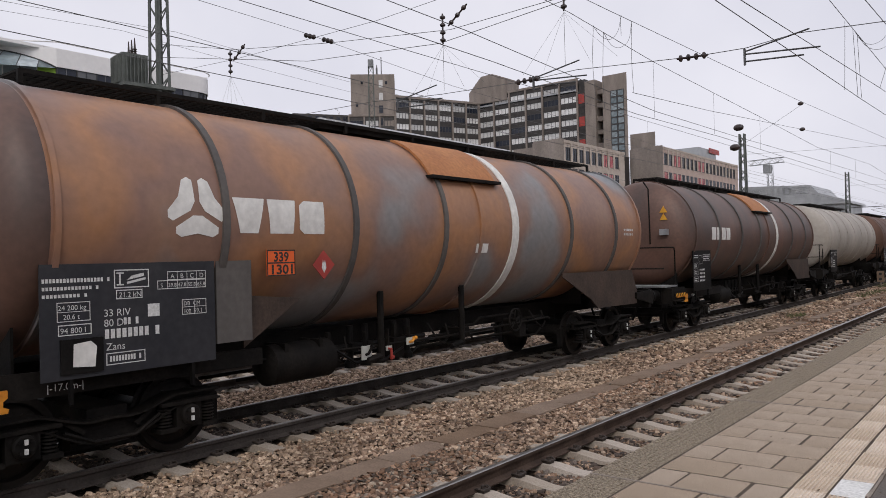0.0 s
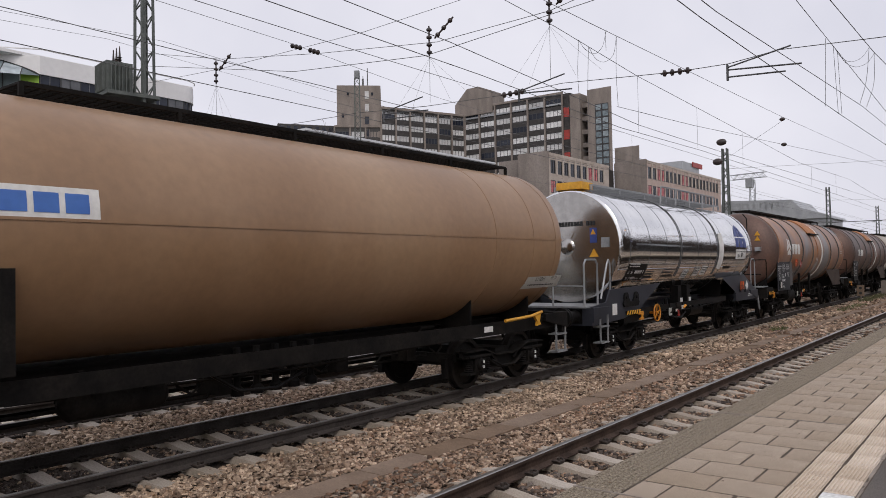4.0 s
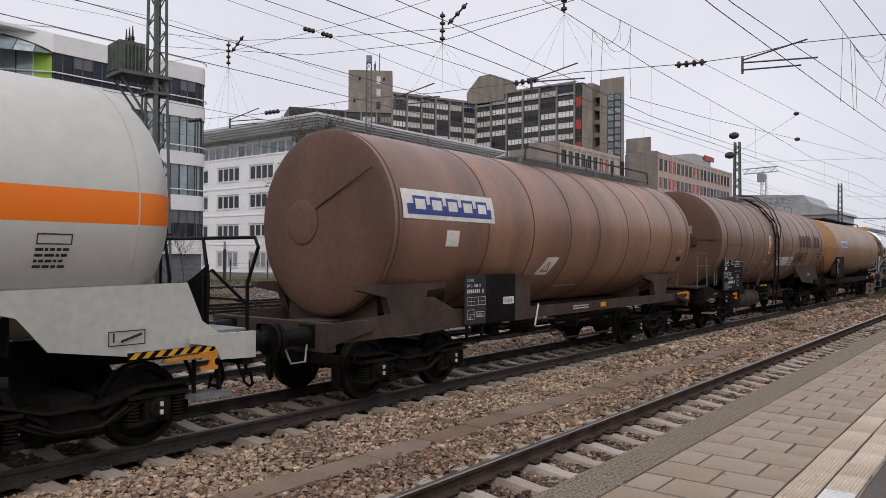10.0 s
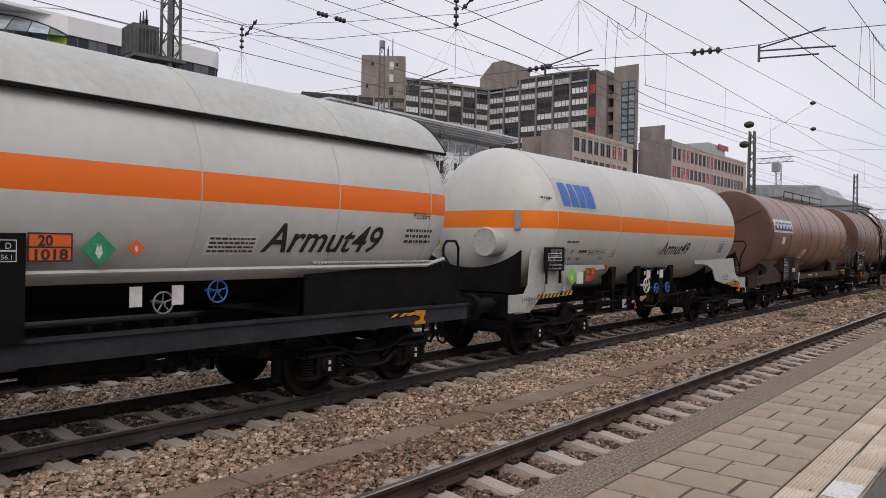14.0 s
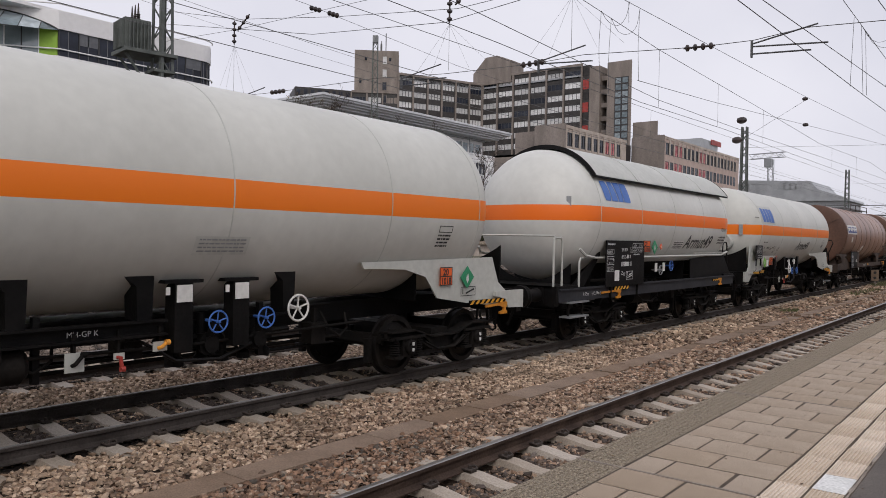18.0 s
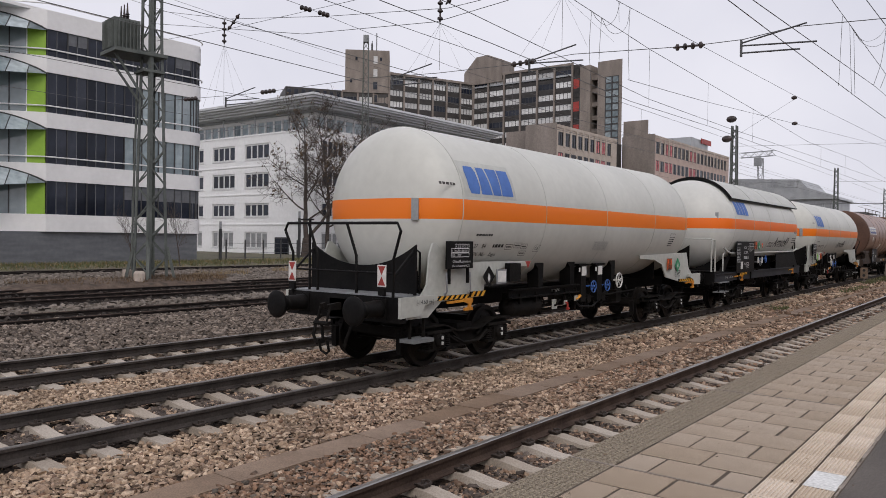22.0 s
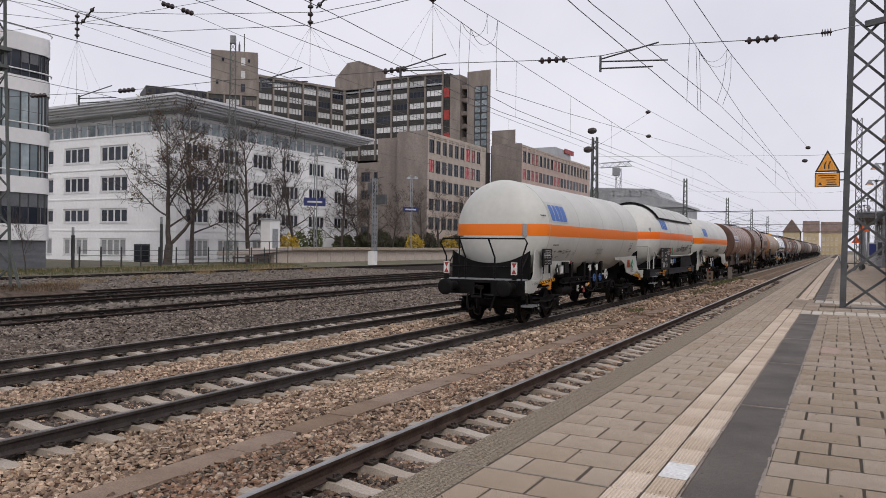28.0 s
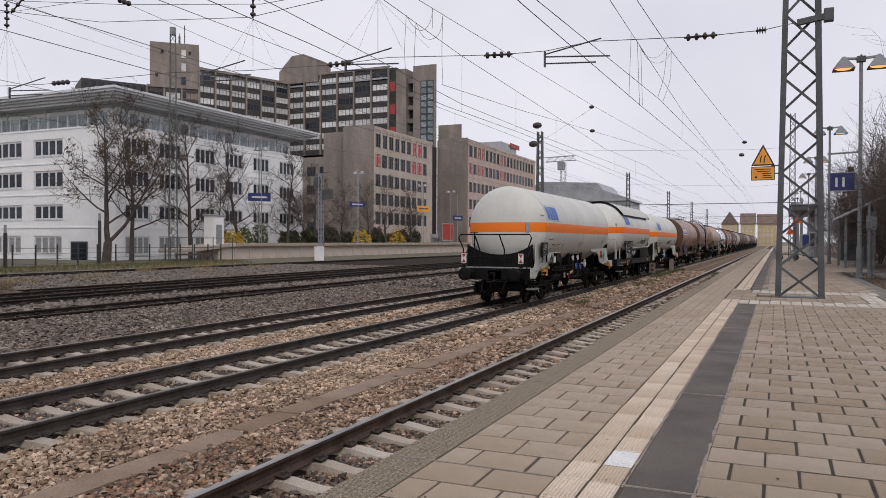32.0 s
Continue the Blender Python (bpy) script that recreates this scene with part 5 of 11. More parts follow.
    round_shape(th, "lettering", bars(1, 0.9, 0.09, seed + 22), 1.45, 3.02, r - 0.03, zc, M["faded_ink"])
    # bracket box on the rear end
    g = Geo()
    g.box(-0.06, 0.06, 0, 0.12, 0, 0.36)
    part("number_box", g, M["galv"], th, at=pose(0.93, 1.38, 2.46, 0, 0, 28))
    # black tank feet and pipes between the bogies
    for y in (5.1, 6.45, 8.5):
        g = Geo()
        g.prism([(y + 0.06, 1.20), (y + 0.24, 1.20), (y + 0.26, 1.70), (y + 0.38, 1.75), (y + 0.38, 1.79), (y - 0.14, 1.76), (y - 0.12, 1.71), (y + 0.05, 1.58)], "x", 0.80, 1.06)
        part("tank_foot", g, M["black"], th, "black flared tank foot")
    valve_gear(th, 7.2)
    under_clutter(th, 4.2, 10.2, seed, air=4.25 if rear_platform else None)
    if rear_platform:
        g = Geo()
        g.prism([(1.0, 1.02), (1.12, 1.02), (1.12, 1.045), (1.03, 1.045), (1.03, 1.175), (1.12, 1.175), (1.12, 1.20), (1.0, 1.20)], "y", 4.1, 6.85)
        part("pipe_bar", g, M["black"], th, "black channel bar")
        side_text(th, "MH-GP K", 0.085, 5.75, 1.075, 1.036, M["letter"])
    brake_levers(th, 5.72)
    for y in (5.5, 7.0, 8.3):
        part("hanger_post", Geo().beam((0.9, y, 0.62), (0.9, y, 1.3), 0.07), M["black"], th)
    pipe_run(th, 4.6, 9.8, seed)
    hand_wheel(th, 1.2, 6.75 if placard_m is M["lime"] else 8.70, 1.22, 0.17, M["white"], "white hand wheel")
    for y, yw in ((7.07, 7.52), (7.87, 8.24)):
        hand_wheel(th, 1.12, yw, 1.12, 0.13, M["blue"], "blue valve wheel")
        flange_valve(th, yw - 0.02, 0.84)
        box = part("valve_box", Geo().box(0.90, 1.095, y - 0.12, y + 0.12, 0.80, 1.60).box(0.84, 1.12, y - 0.26, y + 0.24, 1.60, 1.64), M["black"], th, "black valve box")
        part("valve_tag", Geo().box(1.098, 1.112, y - 0.10, y + 0.10, 1.38, 1.58), M["white"], box, "white paper tag")
        part("valve_tag", Geo().box(1.098, 1.112, y - 0.24, y - 0.19, 1.47, 1.56), M["white"], box, "small white tag")
    hazard_strip(th, 1.5, 2.5, 1.14, 1.25)
    hazard_strip(th, 2.5, 2.95, 1.16, 1.28, 0.09)
    hazard_strip(th, 12.4, 13.6, 1.05, 1.30)
    if rear_platform:
        tie_hook(th, 2.35, 1.10, 1.32, 0.75)
    tie_hook(th, 13.35, 1.0, 1.32, 0.7)
    side_text(th, "|-14.60 m-|", 0.1, 0.98, 1.12, 1.326, M["ink"])
    flat_shape(th, "lettering", outline(0, 0, 0.42, 0.16) + [[(0.14, 0.03), (0.38, 0.1), (0.38, 0.13), (0.14, 0.06)], rect(0.05, 0.04, 0.02, 0.1)], 12.2, 1.2, 1.245, M["ink"])
    # steps and grab irons
    if rear_platform:
        end_railing(th, 0.64, 1, M["black"], M["galv"])
        tail_lamps(th)
        step_plank(th, 0.95)
    else:
        end_railing(th, L - 0.64, -1, M["black"], M["galv"])
        step_plank(th, L - 1.45)
        g = Geo()
        g.lathe([(0.98, 0.001), (0.98, 0.27), (1.02, 0.29), (1.06, 0.29), (1.06, 0.25), (1.5, 0.25)], "y", at=(0.45, 0, 2.2), seg=28)
        for k in range(12):
            a = k * math.pi / 6
            g.cyl((0.45 + 0.255 * math.cos(a), 0.955, 2.2 + 0.255 * math.sin(a)), (0.45 + 0.255 * math.cos(a), 1.0, 2.2 + 0.255 * math.sin(a)), 0.02, 6)
        part("manhole", g, M["offwhite"], th, "bolted off-white manhole cover")
    for y in (1.72, 2.38):
        part("hanger", Geo().tube([(1.34, y, 1.60), (1.36, y, 1.30), (1.30, y + 0.02, 1.22), (1.26, y + 0.05, 1.25)], 0.014, 6), M["galv"], th)
    WAGONS.append((th, u, wh))
    return th


def end_railing(th, y, s, m, floor_m):
    """A narrow end platform with splayed black railings; s: the way towards the wagon's middle."""
    a, b = sorted((y, y + s * 0.72))
    part("end_platform", Geo().box(-1.15, 1.15, a, b, 1.20, 1.27), floor_m, th, "grey grating floor")
    g = Geo()
    z = 1.27
    top = z + 1.12
    g.tube([(-1.15, y - s * 0.02, z - 0.1), (-1.15, y - s * 0.02, z + 0.62), (-1.32, y - s * 0.05, top - 0.12), (-1.25, y - s * 0.05, top), (1.25, y - s * 0.05, top), (1.32, y - s * 0.05, top - 0.12), (1.15, y - s * 0.02, z + 0.55), (1.15, y - s * 0.02, z - 0.1)], 0.024, 7)
    for x in (-0.55, 0.35):
        g.tube([(x, y, z), (x, y - s * 0.01, z + 0.6), (x - 0.18, y - s * 0.05, top)], 0.024, 7)
    g.cyl((-1.15, y - s * 0.02, z + 0.34), (1.15, y - s * 0.02, z + 0.34), 0.018, 6)
    g.cyl((-0.75, y, z), (-0.75, y, top + 0.06), 0.022, 6)
    g.tube([(1.15, y, z + 0.3), (1.15, y + s * 0.5, z + 0.72), (1.15, y + s * 0.62, z + 0.66), (1.15, y + s * 0.62, z)], 0.02, 6)
    g.tube([(-1.15, y, z + 0.3), (-1.15, y + s * 0.5, z + 0.72), (-1.15, y + s * 0.62, z + 0.66), (-1.15, y + s * 0.62, z)], 0.02, 6)
    g.tube([(-0.9, y - s * 0.06, top + 0.06), (-0.6, y - s * 0.06, top + 0.06)], 0.016, 6)
    part("railing", g, m, th, "black splayed railing")


def tail_lamps(th):
    """Red and white tail plates that hang on the rear railing."""
    for x in (-1.12, 0.95):
        p = part("tail_plate", Geo().box(x - 0.09, x + 0.09, 0.575, 0.585, 1.40, 1.74), M["white"], th, "red and white tail plate")
        g = Geo()
        g.prism([(x - 0.075, 1.42), (x + 0.075, 1.42), (x, 1.56)], "y", 0.570, 0.574)
        g.prism([(x - 0.075, 1.72), (x + 0.075, 1.72), (x, 1.58)], "y", 0.570, 0.574)
        part("red_triangle", g, M["red"], p, smooth=0)
        part("lamp", Geo().box(x - 0.06, x + 0.06, 0.56, 0.62, 1.26, 1.38), M["black"], p)


gas_wagon(-102.3, True, 11, None, "")


def graffito(th, y, z, r, zc, size):
    return round_text(th, "Armut49", size, y, z, r + 0.006, zc, M["ink"], name="graffito", shear=0.25, bold=0.008)


# the shorter gas wagon with a sun shield
def short_gas_wagon(u):
    L, r, zc = 12.34, 1.46, 2.74
    th, wh = wagon("sun_shield_gas_wagon", "off-white gas tank wagon with a sun shield and black underframe", L, M["black"], (3.0, 9.6))
    m = banded(mat("shield wagon paint", [(0.54, 0.54, 0.505), (0.64, 0.64, 0.60)], 0.42, scale=0.6, stretch=(0.6, 1, 0.4), fine=6, vary=0.05, bump=0.02), 2.59, 2.92, (0.92, 0.175, 0.010))
    t = tank(th, 1.0, 11.65, r, zc, 1.15, m, power=2.1, welds=(2.25, 4.4, 6.5, 8.6, 10.5), weld_m=M["offwhite"], weld_r=0.004, weld_w=0.008)
    # a black arc laid over the tank's lowest quarter
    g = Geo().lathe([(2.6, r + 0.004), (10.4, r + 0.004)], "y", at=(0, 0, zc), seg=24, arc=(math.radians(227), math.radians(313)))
    part("belly", g, M["black_dirty"], t, "black arc along the underside", smooth=40)
    # the shield: a thin shell held off the tank's upper third
    a0 = math.radians(33)
    g = Geo()
    g.lathe([(2.22, r + 0.10), (2.22, r + 0.115), (11.0, r + 0.115), (11.0, r + 0.10), (2.22, r + 0.10)], "y", at=(0, 0, zc), seg=36, arc=(a0, math.pi - a0))
    s = part("sun_shield", g, M["offwhite"], t, "off-white sun shield", smooth=30)
    g = Geo()
    for y in (2.22, 11.0):
        g.lathe([(y - 0.012, r + 0.04), (y - 0.012, r + 0.125), (y + 0.012, r + 0.125), (y + 0.012, r + 0.04)], "y", at=(0, 0, zc), seg=36, arc=(a0, math.pi - a0))
    for sx in (-1, 1):
        c, sn = math.cos(a0), math.sin(a0)
        g.box(sx * (r + 0.085) * c - 0.03, sx * (r + 0.085) * c + 0.03, 2.2, 11.02, zc + (r + 0.06) * sn - 0.012, zc + (r + 0.10) * sn)
    part("shield_edge", g, M["black"], s, "dark edge profile")
    for y in (4.4, 6.6, 8.8):
        g = Geo().lathe([(y, r + 0.114), (y, r + 0.124), (y + 0.03, r + 0.124), (y + 0.03, r + 0.114)], "y", at=(0, 0, zc), seg=36, arc=(a0, math.pi - a0))
        part("seam", g, M["offwhite"], s)
    # sole bars
    for x in (-1.28, 1.28):
        part("sole_bar", Geo().prism([(x - 0.05, 0.92), (x + 0.05, 0.92), (x + 0.05, 1.15), (x + 0.09, 1.15), (x + 0.09, 1.18), (x - 0.09, 1.18), (x - 0.09, 1.15), (x - 0.05, 1.15)], "y", 0.70, L - 0.70), M["panel"], th, smooth=0)
    side_gusset(th, [(1.35, 1.18), (2.7, 1.95), (2.7, 1.85), (1.95, 1.18)], M["black"])
    # cradle rim under the tank
    g = Geo()
    for sx in (-1, 1):
        g.tube([(sx * 1.30, 1.6, 2.0), (sx * 1.36, 1.75, 1.86), (sx * 1.30, 2.4, 1.80), (sx * 1.30, 10.6, 1.82), (sx * 1.36, 10.95, 1.92)], 0.03, 6)
    part("cradle_rim", g, M["offwhite"], th)
    g = Geo()
    for k in range(46):
        y = 8.3 + k * 0.058
        g.cyl((1.29, y, 1.88), (1.33, y, 1.88), 0.018, 6)
    part("rivet_row", g, M["offwhite"], th)
    side_gusset(th, [(8.2, 1.18), (8.2, 1.72), (10.95, 1.86), (11.7, 1.18)], M["black"], x=1.24)
    saddle(th, 1.75, 2.7, zc, r, M["black"])
    saddle(th, 8.3, 10.9, zc, r, M["black"])
    data_panel(th, 2.64, 1.16, 2.03, 1.03, 1.40, M["black"], 41, fields=load_table(0.60, 0.74, 0.36, 0.2, "ABCD", ("S", "36.6", "46.1", "53.1", "56.1")) + [
        ("N", 0.03, 0.90, 0.20, 0.035, 16), ("O", 0.02, 0.70, 0.17, 0.10), ("T", "62600 l", 0.035, 0.72, 0.06), ("O", 0.02, 0.47, 0.17, 0.19), ("T", "25 045 kg", 0.03, 0.575, 0.06), ("T", "20.3 t", 0.06, 0.485, 0.06),
        ("O", 0.02, 0.33, 0.17, 0.10), ("T", "20.3 kN", 0.035, 0.35, 0.06), ("T", "38 RIV", 0.38, 0.76, 0.09), ("T", "80 D-", 0.38, 0.60, 0.09), ("N", 0.52, 0.605, 0.10, 0.08, 5), ("N", 0.38, 0.43, 0.27, 0.10, 9),
        ("T", "Zags", 0.38, 0.24, 0.09), ("P", 0.51, 0.13, 0.17, 0.19), ("N", 0.70, 0.68, 0.17, 0.025, 14)])
    flat_shape(th, "paper", [rect(0, 0, 0.24, 0.24)], 3.05, 1.28, 1.412, M["white"])
    hazard_plate(th, 4.70, 1.92, 1.36, "20", "1018", 0.42, 0.28)
    diamond(th, 5.38, 2.04, 1.37, 0.18, M["hazard_green"], "green gas placard")
    diamond(th, 5.78, 2.06, 1.37, 0.09, M["orange"], "small orange placard")
    round_shape(th, "sticker", [rect(0, 0, 0.72, 0.26)], 6.64, 1.98, r + 0.006, zc, M["white"], "pale data sticker")
    round_shape(th, "lettering", bars(4, 0.64, 0.22, 44, 0.5), 6.68, 2.0, r + 0.01, zc, M["faded_ink"])
    block_mark(th, 2.46, 3.06, r + 0.006, zc, 1.36, 0.47)
    graffito(th, 7.45, 2.02, r, zc, 0.55)
    round_text(th, "P25BH", 0.14, 10.1, 2.52, r + 0.005, zc, M["ink"])
    round_shape(th, "lettering", bars(3, 0.6, 0.26, 45), 10.0, 2.14, r + 0.005, zc, M["faded_ink"])
    round_shape(th, "lettering", bars(1, 0.8, 0.09, 46), 1.9, 3.2, r - 0.06, zc, M["faded_ink"])
    part("number_box", Geo().box(-0.05, 0.05, 0, 0.1, 0, 0.3), M["galv"], th, at=pose(1.12, 1.42, 2.8, 0, 0, 35))
    side_text(th, "R 75m", 0.10, 1.72, 1.01, 1.335, M["letter"])
    side_text(th, "|-12.34m-|", 0.10, 2.12, 1.01, 1.335, M["letter"])
    g = Geo()
    g.tube([(1.22, 0.66, 1.2), (1.22, 0.66, 2.2), (1.22, 0.72, 2.26), (-1.1, 0.72, 2.26), (-1.18, 0.66, 2.2), (-1.18, 0.66, 1.2)], 0.024, 6)
    g.tube([(1.22, 0.66, 2.22), (1.22, 0.95, 2.22), (1.22, 1.0, 2.15), (1.22, 1.0, 1.2)], 0.024, 6)
    part("railing", g, M["offwhite"], th, "white railing")
    g = Geo()
    g.tube([(1.25, 1.68, 1.2), (1.25, 1.68, 1.72), (1.25, 1.74, 1.8), (1.25, 1.84, 1.8)], 0.024, 6)
    part("grab_iron", g, M["offwhite"], th)
    part("end_platform", Geo().box(-1.2, 1.2, 0.62, 1.5, 1.2, 1.25), M["black"], th)
    for z in (0.88, 0.58):
        g = Geo()
        g.box(1.15, 1.40, 1.05, 1.88, z, z + 0.035)
        part("step", g, M["galv"], th, "galvanised step")
    for y in (1.15, 1.75):
        part("step_hanger", Geo().beam((1.3, y, 0.58), (1.3, y, 1.1), 0.04), M["black"], th)
    hoop(th, 1.15, 11.2, 1.2, 2.2, 0.4, M["black"])
    tie_hook(th, 3.35, 1.04, 1.36, 1.1)
    hazard_strip(th, 3.1, 3.9, 1.08, 1.38, 0.08)
    tie_hook(th, 10.4, 1.08, 1.34, 0.4)
    hazard_strip(th, 9.75, 10.3, 1.06, 1.35, 0.05)
    hand_wheel(th, 1.2, 6.9, 1.55, 0.13, M["blue"], "blue valve wheel")
    hand_wheel(th, 1.2, 6.2, 1.45, 0.12, M["galv"], "grey valve wheel")
    for y in (5.8, 6.3):
        part("valve_tag", Geo().box(1.2, 1.215, y, y + 0.14, 1.42, 1.64), M["white"], th)
    valve_gear(th, 5.6)
    under_clutter(th, 4.4, 8.4, 48, air=4.9)
    pipe_run(th, 4.3, 8.6, 49)
    WAGONS.append((th, u, wh))


short_gas_wagon(-87.64)
g1 = gas_wagon(-75.3, False, 21, M["lime"], "lime green gas placard")
graffito(g1, 7.3, 1.98, 1.45, 2.68, 0.48)


# brown wagon with the blue and white plate
def brown_plate_wagon(u):
    L, r, zc = 14.94, 1.48, 2.69
    th, wh = wagon("brown_tank_wagon", "red-brown tank wagon with a blue and white plate", L, M["frame_brown"], (2.75, 12.2))
    t = tank(th, 1.62, 14.05, r, zc, 0.14, M["tank_brown"], power=4.0, welds=(1.85, 4.2, 5.7, 7.15, 8.45, 9.9, 11.2, 12.6, 13.7), weld_m=M["tank_end"], weld_r=0.008, weld_w=0.012, bulge=0.013)
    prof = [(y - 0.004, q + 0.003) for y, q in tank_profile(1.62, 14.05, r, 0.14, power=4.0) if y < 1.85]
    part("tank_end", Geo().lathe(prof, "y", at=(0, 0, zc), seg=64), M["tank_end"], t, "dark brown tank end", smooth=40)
    # seams on the rear end
    g = Geo()
    g.tube([(1.16, 1.60, 3.49), (-0.05, 1.598, 2.91)], 0.010, 5)
    part("seam", g, M["frame_brown"], t)
    g = Geo().lathe([(1.60, 0.001), (1.596, 0.20), (1.592, 0.34), (1.602, 0.36), (1.615, 0.36)], "y", at=(-0.37, 0, 2.70), seg=32)
    part("end_cover", g, M["tank_end"], t, "flat round cover welded on the tank end", smooth=30)
    # longitudinal sills and feet
    side_gusset(th, [(0.66, 0.95), (2.9, 0.95), (3.4, 0.98), (13.9, 1.02), (14.25, 1.02), (14.25, 1.22), (5.9, 1.22), (3.5, 1.30), (2.95, 1.52), (2.3, 1.52), (1.95, 1.30), (0.66, 1.22)], M["frame_brown"], x=1.26)
    for y in (2.2, 12.3):
        for sx in (-1, 1):
            g = Geo()
            g.prism([(y - 0.15, 1.05), (y + 0.45, 1.05), (y + 0.62, 1.62), (y + 1.1, 1.66), (y + 1.1, 1.74), (y - 0.9, 1.74), (y - 0.9, 1.66), (y - 0.35, 1.55)], "x", min(sx * 1.1, sx * 1.24), max(sx * 1.1, sx * 1.24))
            part("tank_foot", g, M["frame_brown"], th)
    saddle(th, 1.9, 3.6, zc, r, M["frame_brown"], z0=1.1)
    saddle(th, 11.6, 13.4, zc, r, M["frame_brown"], z0=1.1)
    p = data_panel(th, 3.65, 1.02, 0.62, 0.84, 1.38, M["panel"], 61, fields=[("T", "32 RIV", 0.08, 0.86, 0.07), ("T", "80 D-", 0.08, 0.75, 0.07), ("N", 0.42, 0.75, 0.3, 0.06, 5), ("N", 0.08, 0.63, 0.8, 0.075, 9), ("G", 0.1, 0.38, 0.85, 0.17, 5, 2), ("G", 0.1, 0.10, 0.32, 0.2, 1, 2), ("O", 0.5, 0.14, 0.4, 0.11), ("T", "70333 l", 0.54, 0.16, 0.055), ("T", "23 t", 0.16, 0.12, 0.06)])
    part("blank_panel", Geo().box(1.35, 1.375, 4.29, 5.2, 1.02, 1.86), M["black"], th, "blank black panel with a date")
    flat_shape(th, "sticker", [rect(0, 0, 0.36, 0.13)], 4.8, 1.32, 1.38, M["white"])
    side_text(th, "22/kN", 0.10, 4.83, 1.35, 1.385, M["ink"])
    part("bracket_plate", Geo().box(1.20, 1.37, 5.22, 5.75, 1.0, 1.82), M["frame_brown"], th)
    # plate with blue lower half and pale blocks
    zz = 2.74
    round_shape(th, "plate", [rect(0, 0, 2.42, 0.46)], 1.93, zz, r + 0.018, zc, M["white"], "white plate with a blue stripe")
    round_shape(th, "stripe", [rect(0.1, 0.07, 2.22, 0.16)], 1.93, zz, r + 0.022, zc, M["darkblue"])
    polys = []
    for k in range(5):
        a = 0.25 + k * 0.41
        polys += [rect(a, 0.10, 0.32, 0.26)]
    round_shape(th, "colour_mark", polys, 1.93, zz, r + 0.025, zc, M["darkblue"])
    round_shape(th, "colour_mark", [[(a + 0.04, b + 0.05) for a, b in rect(q[0][0], 0.10, 0.24, 0.16)] for q in polys], 1.93, zz, r + 0.028, zc, M["white"])
    round_shape(th, "sticker", [rect(0, 0, 0.34, 0.26)], 3.0, 2.33, r + 0.018, zc, M["white"], "torn white sticker")
    # warning sticker
    round_shape(th, "sticker", [[(0.0, 0), (0.46, -0.02), (0.70, 0.38), (0.24, 0.38)]], 6.1, 1.83, r + 0.018, zc, M["white"], "white warning sticker")
    round_shape(th, "warning_mark", [[(0.14, 0.06), (0.44, 0.06), (0.40, 0.30)]], 6.1, 1.83, r + 0.022, zc, M["red"])
    round_shape(th, "warning_mark", [[(0.20, 0.09), (0.39, 0.09), (0.37, 0.24)]], 6.1, 1.83, r + 0.025, zc, M["white"])
    round_text(th, "L10BH", 0.13, 13.0, 2.3, r + 0.017, zc, M["letter"])
    round_shape(th, "plate", [rect(0, 0, 0.3, 0.13)], 13.1, 2.08, r + 0.018, zc, M["black"])
    round_shape(th, "lettering", bars(1, 0.9, 0.08, 62), 7.3, 1.55, r + 0.017, zc, M["letter"])
    walkway(th, 6.9, 13.6, zc + r + 0.13, -0.42, 0.42, M["galv_dark"], rail=0.0)
    g = Geo()
    g.tube([(0.45, 7.0, 4.2), (0.45, 7.05, 4.50), (0.45, 13.4, 4.50), (0.45, 13.45, 4.2)], 0.02, 6)
    for y in (8.4, 9.8, 11.2):
        g.cyl((0.45, y, 4.2), (0.45, y, 4.5), 0.018, 6)
    part("handrail", g, M["frame_brown"], th)
    tie_hook(th, 14.05, 1.20, 1.34, 0.9)
    g = Geo()
    g.cyl((1.28, 6.2, 1.26), (1.32, 6.0, 0.85), 0.018, 6)
    part("lever", g, M["letter"], th, "pale brake lever")
    part("lever_plate", Geo().box(1.27, 1.29, 8.9, 9.15, 1.07, 1.17), M["yellow"], th)
    flat_shape(th, "lettering", bars(2, 0.7, 0.1, 63), 7.6, 1.07, 1.285, M["letter"])
    under_clutter(th, 4.4, 10.6, 64, air=None)
    pipe_run(th, 4.6, 10.8, 65, "frame_brown")
    part("step", Geo().box(1.0, 1.3, 14.0, 14.4, 0.7, 0.74), M["frame_brown"], th)
    g = Geo()
    g.tube([(0.95, 0.55, 0.98), (1.02, 0.45, 0.72), (1.02, 0.2, 0.72), (0.98, 0.12, 0.95)], 0.016, 6)
    part("coupler_handle", g, M["galv"], th)
    WAGONS.append((th, u, wh))


brown_plate_wagon(-60.64)


